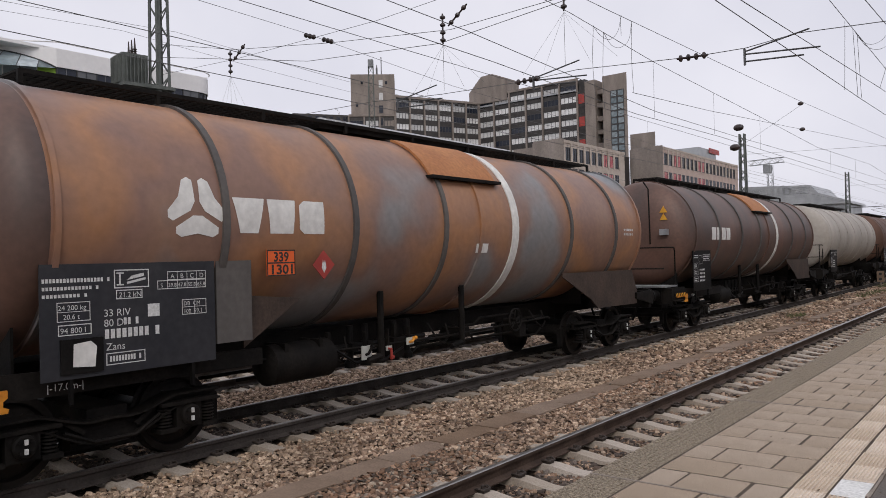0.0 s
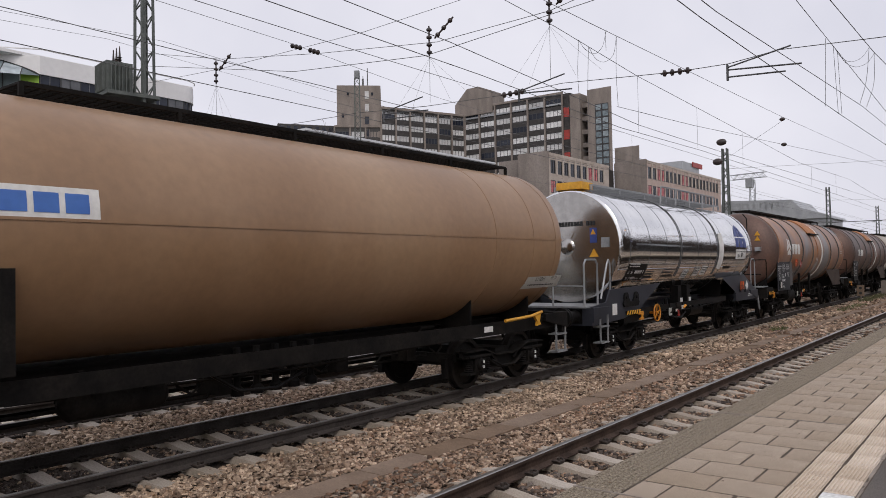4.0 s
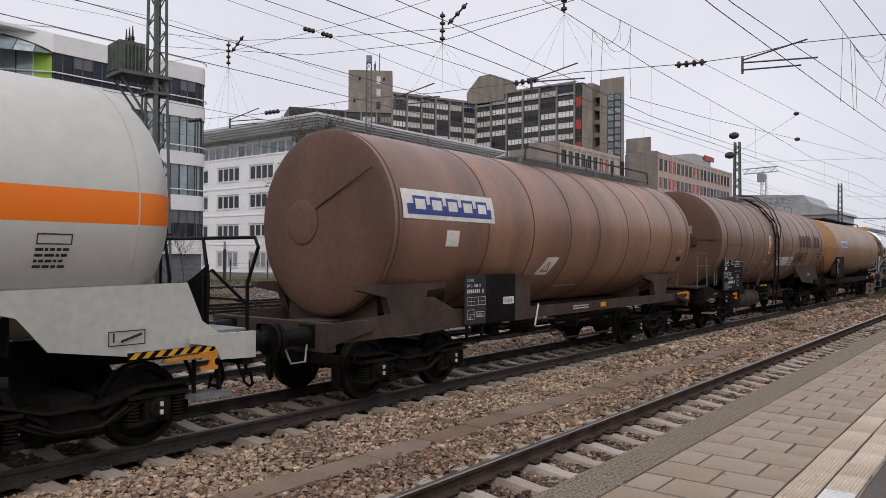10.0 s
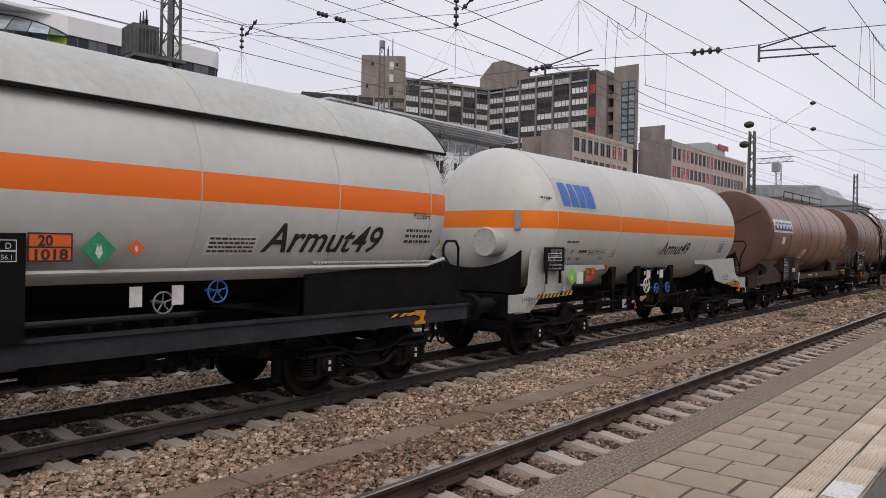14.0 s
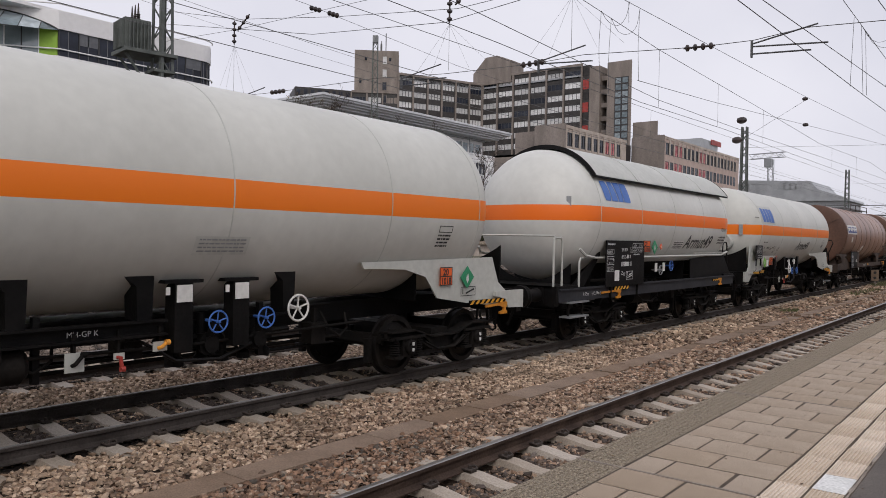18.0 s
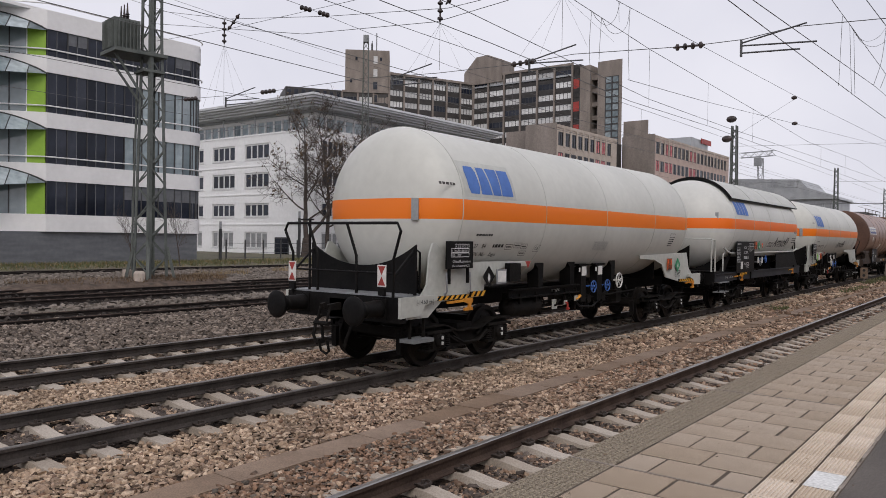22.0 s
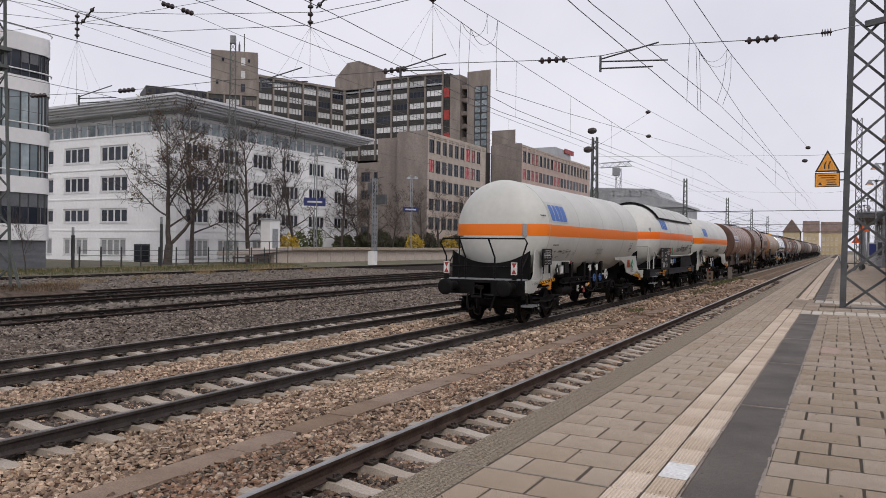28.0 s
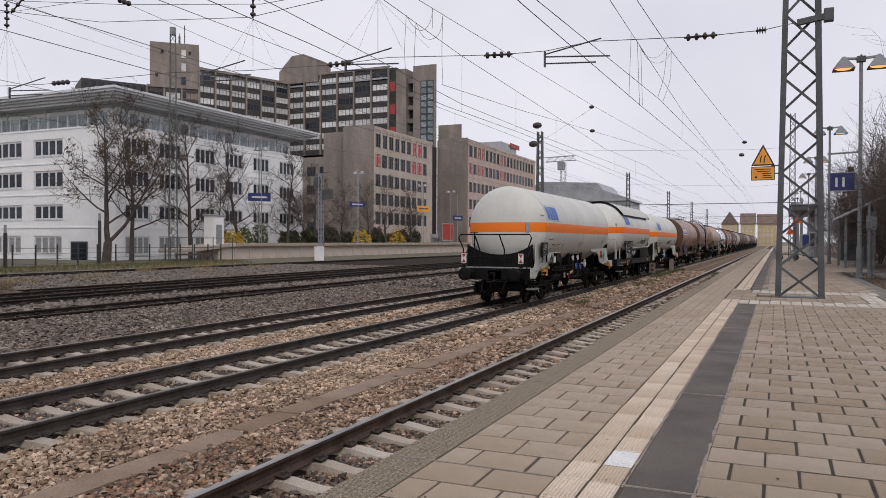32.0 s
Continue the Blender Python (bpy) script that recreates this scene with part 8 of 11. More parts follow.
    for k in range(4):
        q0, q1 = k / 4, (k + 1) / 4
        g = Geo()
        g.add([wall_edge(q0), wall_edge(q1), rim_edge(q1), rim_edge(q0)], [(0, 1, 2, 3), (3, 2, 1, 0)] if k else [(0, 1, 2), (2, 1, 0)])
        part("canopy_pane", g, M["pane_light"], office, "pale glass canopy pane", smooth=0)
        part("canopy_bar", Geo().beam(wall_edge(q1), rim_edge(q1), 0.05), M["frame_dark"], office)
    part("canopy_edge", Geo().tube([wall_edge(k / 12) for k in range(13)], 0.06, 6), M["frame_dark"], office)
part("plinth", Geo().box(OX - 14, OX - 0.25, -6, Y1 + 0.8, -0.3, 2.23), M["grey_cladding"], office, smooth=0)
part("roof", Geo().box(OX - 13.8, OX - 0.6, -5.8, Y1 + 1.2, 16.75, 16.95), M["white_panel"], office, smooth=0)

# white house with the overhanging roof
house = thing("white_office_house", "white rendered office house under a wide flat grey roof", "office building")
EX, SY = -61.5, 56.6
z_rows = [(11.04, 12.9), (7.7, 9.53), (4.29, 5.93), (0.6, 2.6)]
wins = []
for z0, z1 in z_rows:
    for u in (1.0, 7.3, 13.6, 19.9):
        wins.append((u, u + 4.5 if z0 > 1 else u + 4.3, z0, z1))
S_W = (-88.0, SY)
shift = 88.0 - 73.49 - 13.6 - 0.0
wins = [(a + shift - 6.3, b + shift - 6.3, c, d) for a, b, c, d in wins if b + shift - 6.3 < 20.5]
face(house, S_W, (EX, SY), -0.3, 14.0, wins, "white_render", n=4, bar=0.20, frame_m="frame_white", pick=lambda k: "shutter" if k >= 3 * (len(wins) // 4) else "pane")
wins = []
for z0, z1 in z_rows:
    for u in (1.2, 5.9, 11.5, 16.6, 22.0, 27.6):
        wins.append((u, u + 3.4, z0, z1))
face(house, (EX, SY), (EX, 89.6), -0.3, 14.0, wins, "white_render", n=4, bar=0.17, frame_m="frame_white", pick=lambda k: "shutter" if k >= 18 else "pane", out=0.05)
face(house, (EX, 89.6), (-88.0, 89.6), -0.3, 14.0, [], "white_render")
face(house, (-88.0, 89.6), S_W, -0.3, 14.0, [], "white_render")
# cellar door
dr = part("door", Geo().box(-67.8, -65.4, SY - 0.09, SY - 0.03, -0.1, 2.0), M["frame_dark"], house, "dark double door", smooth=0)
for k in range(2):
    part("door_leaf", Geo().box(-67.66 + 1.15 * k, -66.68 + 1.15 * k, SY - 0.115, SY - 0.09, 0.0, 1.86), M["pane"], dr, smooth=0)
# string courses
for z in (3.4, 6.9, 10.2, 13.8):
    g = Geo()
    g.box(-88.0, EX + 0.07, SY - 0.07, SY, z, z + 0.12)
    g.box(EX, EX + 0.07, SY, 89.6, z, z + 0.12)
    part("string_course", g, M["white_render"], house, smooth=0)
part("floor", Geo().box(-87.6, EX - 0.4, SY + 0.4, 89.2, 13.7, 13.98), M["roof_metal"], house, smooth=0)
wins = [(0.3 + 1.5 * k, 1.6 + 1.5 * k, 14.25, 15.6) for k in range(15)]
face(house, (-86.6, SY + 1.3), (EX - 1.3, SY + 1.3), 14.0, 16.1, wins, "white_panel", n=1, bar=0.06, frame_m="frame_white", name="penthouse_wall", pick=lambda k: "pane_teal" if k % 5 == 1 else "pane_light", sill=False)
wins = [(0.3 + 1.5 * k, 1.6 + 1.5 * k, 14.25, 15.6) for k in range(20)]
face(house, (EX - 1.3, SY + 1.3), (EX - 1.3, 88.4), 14.0, 16.1, wins, "white_panel", n=1, bar=0.06, frame_m="frame_white", name="penthouse_wall", pick=lambda k: "pane_teal" if k % 5 == 1 else "pane_light", sill=False)
M["roof_louver"] = mat("pale grey roof louvers", [(0.56, 0.57, 0.59), (0.68, 0.69, 0.71)], 0.5, scale=0.4, fine=4, vary=0.06, bump=0)
part("roof_core", Geo().box(-87.0, EX - 1.0, SY + 1.0, 88.6, 16.0, 17.2), M["roof_metal"], house, smooth=0)
part("roof", Geo().box(-89.8, EX + 1.8, SY - 1.8, 91.4, 17.2, 17.45), M["roof_louver"], house, "thin pale metal roof slab", smooth=0)
for z, o in ((16.97, 1.62), (16.74, 1.22), (16.51, 0.82), (16.28, 0.42)):
    part("roof_step", Geo().box(-88 - o, EX + o, SY - o, 89.6 + o, z, z + 0.215), M["roof_louver"], house, smooth=0)
for y in range(60, 90, 6):
    part("roof_strut", Geo().cyl((EX - 0.3, y, 14.0), (EX - 0.3, y, 16.3), 0.07, 8), M["roof_metal"], house)
for x in range(-84, -62, 6):
    part("roof_strut", Geo().cyl((x, SY + 0.3, 14.0), (x, SY + 0.3, 16.3), 0.07, 8), M["roof_metal"], house)
g = Geo()
g.tube([(-86, SY + 0.2, 14.9), (EX - 0.2, SY + 0.2, 14.9), (EX - 0.2, 89, 14.9)], 0.04, 5)
for k in range(22):
    g.cyl((EX - 0.2, SY + 0.4 + k * 1.5, 14.0), (EX - 0.2, SY + 0.4 + k * 1.5, 14.9), 0.025, 5)
for k in range(16):
    g.cyl((EX - 0.4 - k * 1.5, SY + 0.2, 14.0), (EX - 0.4 - k * 1.5, SY + 0.2, 14.9), 0.025, 5)
part("roof_railing", g, M["galv"], house)

# concrete wings of the office estate
rn = random.Random(5)


def wing(name, x, y0, y1, top, rows, pitch, w, depth, label, reds, wall="concrete_pale"):
    th = thing(name, label, "office building")
    wins = []
    n = int((y1 - y0 - 0.6) / pitch)
    for z0, z1 in rows:
        for k in range(n):
            wins.append((0.5 + k * pitch, 0.5 + k * pitch + w, z0, z1))
    face(th, (x, y0), (x, y1), -0.3, top - 0.5, wins, wall, n=2, bar=0.1, pick=lambda k: "pink" if (k % n in reds and k // n < 2) or (k // n == 1 and k % n == 0) else "pane", sill=False, out=0.095)
    part("south_wall", Geo().box(x - depth, x, y0 - 0.4, y0, -0.3, top + 0.2), M["concrete"], th, "windowless exposed concrete end wall", smooth=0)
    part("north_wall", Geo().box(x - depth, x - 0.5, y1, y1 + 0.4, -0.3, top), M["concrete"], th, smooth=0)
    part("back_wall", Geo().box(x - depth - 0.4, x - depth, y0, y1, -0.3, top), M["concrete"], th, smooth=0)
    part("roof", Geo().box(x - depth, x - 0.2, y0, y1, top - 0.6, top - 0.3), M["roof_metal"], th, smooth=0)
    # piers between the top windows
    for k in range(n):
        part("pier", Geo().box(x - 0.15, x + 0.12, y0 + 0.5 + k * pitch + w, y0 + 0.5 + (k + 1) * pitch, rows[0][0] - 0.2, top - 0.2), M["concrete_pale"], th, smooth=0)
    part("parapet", Geo().box(x - 0.3, x + 0.1, y0, y1, top - 0.5, top), M["concrete_pale"], th, smooth=0)
    return th


w1 = wing("concrete_office_wing", -59.0, 105.8, 128.0, 20.5, [(17.2, 19.4), (14.05, 16.14), (10.9, 12.9), (7.9, 9.8), (4.8, 6.8)], 2.2, 1.62, 5.4, "brown-grey concrete office wing with paired windows and red blinds", (6, 7))
w2 = wing("concrete_office_wing", -57.0, 141.0, 187.0, 22.7, [(19.2, 21.5), (15.8, 17.9), (12.1, 14.1), (8.6, 10.6), (5.0, 7.0)], 2.3, 1.72, 6.45, "pink-grey concrete office wing with narrow windows and red blinds", (2, 3, 8, 9), "concrete_pink")
part("roof_box", Geo().box(-64, -58.5, 165, 176, 22.4, 25.2), M["roof_metal"], w2, smooth=0)
part("roof_sign", Geo().box(-58.4, -58.2, 171, 177.5, 24.4, 25.5), M["red"], w2, "red roof sign", smooth=0)
rear = [(1.5 + 3.0 * k, 3.6 + 3.0 * k, z, z + 1.9) for z in (4.0, 7.6, 11.2, 14.8) for k in range(9)]
face(w1, (-96.0, 126.0), (-66.0, 126.0), -0.3, 19.0, rear, "concrete", n=3, bar=0.12, sill=False, name="rear_wall")
part("rear_roof", Geo().box(-96, -66, 126.0, 140, 18.6, 19.0), M["roof_metal"], w1, smooth=0)
part("set_back_wall", Geo().box(-69.4, -64.8, 107.2, 128, -0.3, 20.1), M["concrete"], w1, "lower set-back concrete wall", smooth=0)
part("dark_link", Geo().box(-75, -63.7, 129.2, 140.4, -0.3, 21.2), M["dark_band"], w2, "dark recessed link", smooth=0)

# tall slab with a curved front
slab = thing("highrise_office_slab", "tall brown concrete office block with dark spandrels and pale windows", "office building")


def slab_face(p0, p1, z_lo, z_hi, storey, bay):
    length = math.hypot(p1[0] - p0[0], p1[1] - p0[1])
    n = max(1, round(length / bay))
    bw = length / n
    wins = []
    z = z_hi - storey
    while z > z_lo:
        for k in range(n):
            wins.append((k * bw + 0.32, (k + 1) * bw - 0.32, z + 0.30, z + storey * 0.66))
        z -= storey
    face(slab, p0, p1, z_lo, z_hi, wins, "dark_band", n=4, bar=0.15, pick=lambda k: "pane_blind" if (k * 7 + k // 5) % 9 else "pane", sill=False, out=0.09)
    at = pose(p0[0], p0[1], 0, 0, 0, heading(p0, p1))
    for k in range(n + 1):
        part("fin", Geo().box(k * bw - 0.24, k * bw + 0.24, -0.45, 0.1, z_lo, z_hi + 0.3), M["concrete"], slab, smooth=0, at=at)
    part("parapet", Geo().box(0, length, -0.3, 0.6, z_hi, z_hi + 0.7), M["concrete"], slab, smooth=0, at=at)


J, PT = (-146.0, 205.0), (-158.0, 176.5)
slab_face((-168.5, 166.5), PT, 20, 47, 3.45, 5.0)
slab_face(PT, J, 20, 53.0, 3.45, 5.2)
slab_face(J, (-109.2, 205.0), 22, 55.0, 3.45, 6.13)
# narrow end bay with every other panel red
part("end_bay", Geo().box(-109.2, -106.6, 205.0, 220, 20, 55.0), M["dark_band"], slab, smooth=0)
for k in range(9):
    z = 55.0 - 3.45 * (k + 1)
    if k % 2:
        part("red_panel", Geo().box(-108.8, -106.9, 204.86, 205.0, z - 0.3, z + 2.6), M["red"], slab, "red facade panel", smooth=0)
    else:
        window(slab, pose(-108.8, 204.9, z + 0.3), 1.9, 2.0, 2, "frame_dark", "pane_blind", 0.15, sill=False)
g = Geo()
g.prism([PT, J, (-109.5, 205.0), (-109.5, 222), (-150, 222), (-176, 180)], "z", 51.5, 52.4)
part("roof", g, M["roof_metal"], slab, smooth=0)
# stair tower at the left
part("stair_tower", Geo().prism([(-168.0, 167.2), (-158.0, 176.5), (-165.0, 184.5), (-175.0, 175.0)], "z", 15, 60.3), M["concrete"], slab, "tall concrete stair tower", smooth=0)
at = pose(-168.0, 167.2, 0, 0, 0, heading((-168.0, 167.2), (-158.0, 176.5)))
for z in range(24, 58, 4):
    window(slab, at @ pose(8.6, -0.2, z), 1.5, 2.6, 1, "concrete", "pane_blind" if z in (52, 56) else "pane", 0.12, sill=False)
for u, z in ((3.0, 57.0), (10.6, 57.0), (1.4, 50.0)):
    window(slab, at @ pose(u, -0.2, z), 0.9, 1.2, 1, "concrete", "pane", 0.1, sill=False)
g = Geo()
g.cyl((-163, 176, 60), (-163, 176, 66.5), 0.15, 6)
g.cyl((-165, 176, 60), (-165, 176, 63.5), 0.3, 6)
g.cyl((-164, 175, 60), (-164, 175, 64.0), 0.12, 6)
part("aerial", g, M["wire"], slab)
# low dark roof behind it
part("dark_roof", Geo().prism([(-178.0, 152.0), (-168.6, 166.6), (-176, 176), (-190, 160)], "z", 20, 47.5), M["dark_band"], slab, "lower dark roof storey", smooth=0)
for k in range(8):
    a = (-178.0 + 9.4 * (k + 0.15) / 8, 152.0 + 14.6 * (k + 0.15) / 8)
    for z in (36.5, 40.0, 42.6, 45.2):
        window(slab, pose(a[0], a[1], z, 0, 0, heading((-178, 152), (-168.6, 166.6))) @ pose(0, -0.25, 0), 1.4, 1.8, 1, "frame_dark", "pane", 0.12, sill=False)
# sloped roof block over the junction
g = Geo()
g.prism([(-149.5, 53), (-134.5, 53), (-134.5, 60.0), (-140, 62.2), (-144.5, 62.0), (-149.5, 57.2)], "y", 204.5, 212)
part("roof_block", g, M["concrete"], slab, "sloped concrete roof block", smooth=0)
# balcony tower and glass corner tower at the right
part("balcony_tower", Geo().box(-106.6, -103.2, 204.8, 220, 20, 54.3), M["concrete"], slab, smooth=0)
for z in range(26, 52, 4):
    g = Geo()
    g.box(-103.2, -100.6, 206.0, 216, z, z + 1.3)
    part("balcony", g, M["concrete"], slab, "dark stair balcony", smooth=0)
part("core", Geo().box(-103.2, -100.4, 209, 220, 20, 52), M["dark_band"], slab, smooth=0)
part("corner_tower", Geo().prism([(-100.4, 204.0), (-92.7, 204.0), (-99.5, 217.0), (-103.0, 217.0)], "z", 20, 54.6), M["concrete"], slab, smooth=0)
# corner glass: the sky's reflection is part of the panes' pale colour
for z in range(22, 50, 2):
    for u in (0, 1):
        window(slab, pose(-97.9 + u * 2.15, 203.8, z), 2.1, 1.95, 1, "frame_dark", "pane_teal", 0.2, sill=False)
part("low_block", Geo().prism([(-92.5, 205), (-85.0, 205), (-90.5, 217), (-95, 217)], "z", 15, 36.5), M["concrete"], slab, smooth=0)

# far glass hall and houses
hall = thing("glass_hall", "long grey office hall with a rounded metal roof", "office building")
part("wall", Geo().box(-76, -43, 238, 262, 0, 14.8), M["roof_metal"], hall, smooth=0)
g = Geo()
g.prism([(-77, 14.8), (-42, 14.8), (-42.5, 15.6), (-50, 18.2), (-52, 20.6), (-70, 21.4), (-72, 20.5), (-76, 18.0)], "y", 237, 263)
part("roof", g, M["roof_metal"], hall, smooth=30)
for k in range(14):
    window(hall, pose(-75.5 + k * 2.3, 237.9, 10.6), 2.0, 3.2, 1, "frame_white", "pane_teal", 0.12, sill=False)
for k in range(11):
    window(hall, pose(-71 + k * 1.7, 236.9, 18.3), 1.5, 1.8, 1, "frame_white", "pane_teal", 0.1, sill=False)
M["house_cream"] = mat("cream render", [(0.46, 0.36, 0.22), (0.56, 0.46, 0.30)], 0.9, scale=0.3, fine=2, vary=0.08)
M["roof_tile"] = mat("brown roof tiles", [(0.14, 0.098, 0.08), (0.21, 0.15, 0.125)], 0.9, scale=0.6, fine=6, vary=0.2)
for k, (x, w, y) in enumerate(((-27.5, 8.0, 430), (-18.0, 7.0, 430), (-10.0, 9.5, 445))):
    hs = thing("tenement_house", "cream tenement house with a brown tiled roof", "house", "tenement houses beyond the station", at=pose(x, y, -2.5))
    part("wall", Geo().box(0, w, 0, 12, 0, 14.0), M["house_cream"], hs, smooth=0)
    g = Geo()
    g.prism([(-0.4, 13.9), (w + 0.4, 13.9), (w / 2, 20.5)], "y", -0.4, 12.4) if k < 1 else g.prism([(-0.4, 13.9), (12.4, 13.9), (6, 19.8)], "x", -0.4, w + 0.4)
    part("roof", g, M["roof_tile"], hs, smooth=0)
    for i in range(int(w / 2)):
        for j in range(4):
            window(hs, pose(0.6 + i * 2.0, -0.12, 1.5 + j * 2.8), 1.0, 1.5, 2, "frame_white", "pane", 0.1)

# building crane
crane = thing("tower_crane", "white tower crane standing behind the offices", "crane")
g = Geo()


def lattice(g, a, b, w0, w1, n, leg=0.06, brace=0.035):
    """A lattice bar from a to b, square, w0 wide at a and w1 at b."""
    a, b = Vector(a), Vector(b)
    d = (b - a).normalized()
    u = Vector((1, 0, 0)) if abs(d.x) < 0.9 else Vector((0, 1, 0))
    s = d.cross(u).normalized()
    t = s.cross(d)
    cor = lambda k, i: a + (b - a) * (k / n) + (w0 + (w1 - w0) * k / n) / 2 * (s * (1 if i in (0, 3) else -1) + t * (1 if i < 2 else -1))
    for i in range(4):
        g.beam(cor(0, i), cor(n, i), leg)
    for k in range(n):
        for i in range(4):
            j = (i + 1) % 4
            if k % 2:
                g.beam(cor(k, i), cor(k + 1, j), brace)
            else:
                g.beam(cor(k, j), cor(k + 1, i), brace)


lattice(g, (-77, 290, 0), (-77, 290, 33), 1.7, 1.7, 14, 0.16, 0.10)
part("tower", g, M["galv"], crane)
g = Geo()
lattice(g, (-85, 292, 34.5), (-72, 289, 34.5), 1.8, 1.8, 8, 0.16, 0.10)
part("jib", g, M["galv"], crane)
part("cabin", Geo().box(-78.6, -76.2, 287, 289, 30.0, 33.0), M["galv"], crane)

# the other platform, with fence and hedges
plat2 = thing("far_platform", "pale concrete platform of the neighbouring line", "platform", kind="structure")
g = Geo()
g.box(-57.2, -54.25, 63.5, 210, -0.3, 1.50)
part("wall", g, M["concrete_pale"], plat2, smooth=0)
for k in range(58):
    part("wall_panel", Geo().box(-54.25, -54.19, 63.6 + k * 2.5, 63.6 + k * 2.5 + 2.45, -0.2, 1.34) if k == 0 else plat2.children[1].data, M["concrete_pale"] if k == 0 else None, plat2, smooth=0, at=pose(0, 0 if k == 0 else k * 2.5, 0))
part("edge_slab", Geo().box(-57.2, -53.75, 66.0, 210, 1.50, 1.86), M["paver"], plat2, smooth=0)
g = Geo()
g.prism([(58.0, 0.9), (66.0, 1.5), (66.0, 1.86), (58.0, 1.3)], "x", -57.2, -53.9)
part("ramp", g, M["concrete_pale"], plat2, smooth=0)


# ---- masts and overhead line ----
WK = 0.86  # the cross span hangs a little nearer than its platform mast


def lattice_mast(name, x, y, z0, z1, w0, w1, depth, n, material, label, turn=0, leg=0.12, bar=0.06):
    """A lattice mast of two channel legs with crossed bars on both faces."""
    th = thing(name, label, "railway mast", at=pose(x, y, z0, 0, 0, turn))
    h = z1 - z0
    for s in (-1, 1):
        g = Geo()
        a, b = Vector((s * w0 / 2, 0, 0)), Vector((s * w1 / 2, 0, h))
        q, e = depth / 2 + 0.025, leg / 2
        prof = [(s * e, -q), (s * e, q), (-s * e, q), (-s * e, q - 0.05), (s * (e - 0.04), q - 0.05), (s * (e - 0.04), 0.05 - q), (-s * e, 0.05 - q), (-s * e, -q)]
        if s > 0:
            prof.reverse()
        m = len(prof)
        g.add([(a.x + x_, y_, 0) for x_, y_ in prof] + [(b.x + x_, y_, h) for x_, y_ in prof], [(k, (k + 1) % m, m + (k + 1) % m, m + k) for k in range(m)] + [tuple(range(m, 2 * m))])
        part("leg", g, M[material], th)
    for f in (-1, 1):
        for k in range(n):
            g = Geo()
            t0, t1 = k / n, (k + 1) / n
            wa, wb = (w0 + (w1 - w0) * t0) / 2, (w0 + (w1 - w0) * t1) / 2
            y_ = f * depth * 0.5
            if (k % 2 == 0) == (f > 0):
                g.beam((-wa, y_, h * t0), (wb, y_, h * t1), bar, 0.025, up=(0, 1, 0))
            else:
                g.beam((wa, y_, h * t0), (-wb, y_, h * t1), bar, 0.025, up=(0, 1, 0))
            part("brace", g, M[material], th)
    part("base", Geo().box(-w0 / 2 - 0.08, w0 / 2 + 0.08, -depth, depth, -0.02, 0.02), M[material], th)
    return th


pm = lattice_mast("platform_mast", 0.52, 21.2, PZ, 13.5, 1.0, 0.56, 0.22, 16, "steel_dark", "dark steel lattice mast standing on the platform", leg=0.14)
g = Geo()
g.beam((-0.1, -0.1, 6.95), (0.62, -0.1, 7.05), 0.14)
g.box(0.5, 0.72, -0.2, 0.05, 6.92, 7.22)
part("wire_anchor", g, M["steel_dark"], pm)
lattice_mast("overhead_line_mast", 0.95, 60.0, PZ, 11.4, 0.42, 0.30, 0.2, 22, "steel_dark", "dark lattice mast farther along the platform", leg=0.06, bar=0.035)
lm = thing("transformer_mast", "grey-green four-legged lattice mast carrying a small transformer", "railway mast", at=pose(-31.0, 18.78, 0.10, 0, 0, -8))
TURN = Matrix.Rotation(radians(15.5), 3, "Z")


def mast_corner(i, z):
    """The outer corner i of the mast at height z."""
    w = (1.06 - 0.40 * min(1.0, z / 10.5) - 0.06 * max(0.0, z - 10.5) / 5) / 2
    return TURN @ Vector((w * (1 if i in (1, 2) else -1), w * (1 if i > 1 else -1), z))


for i in range(4):
    g = Geo()
    for j in ((i + 1) % 4, (i - 1) % 4):
        for z0, z1 in ((0.0, 10.5), (10.5, 15.5)):
            a, b = mast_corner(i, z0), mast_corner(i, z1)
            side = (mast_corner(j, z0) - a).normalized()
            q = side.cross(Vector((0, 0, 1)))
            a, b = a + side * 0.075, b + side * 0.075
            g.beam(a, b, 0.15, 0.02, up=q)
    part("leg", g, M["steel"], lm, "steel angle leg")
for i in range(4):
    j = (i + 1) % 4
    for k in range(19):
        z0, z1 = 0.25 + 0.8 * k, 0.25 + 0.8 * (k + 1)
        a, b = (mast_corner(i, z0), mast_corner(j, z1)) if (k + i) % 2 else (mast_corner(j, z0), mast_corner(i, z1))
        inset = (mast_corner(i, z0) + mast_corner(j, z0)) * 0.5
        inset = Vector((inset.x, inset.y, 0)).normalized() * -0.025
        part("brace", Geo().beam(a + inset, b + inset, 0.065, 0.02, up=inset), M["steel"], lm)
g = Geo()
g.tube([(-0.82, -0.5, 0), (-0.78, -0.5, 2.0), (-0.52, -0.42, 9.6)], 0.05, 8)
part("cable_pipe", g, M["steel"], lm)
part("foot_block", Geo().box(-1.1, -0.7, -0.8, -0.4, -0.1, 0.45), M["concrete_pale"], lm)
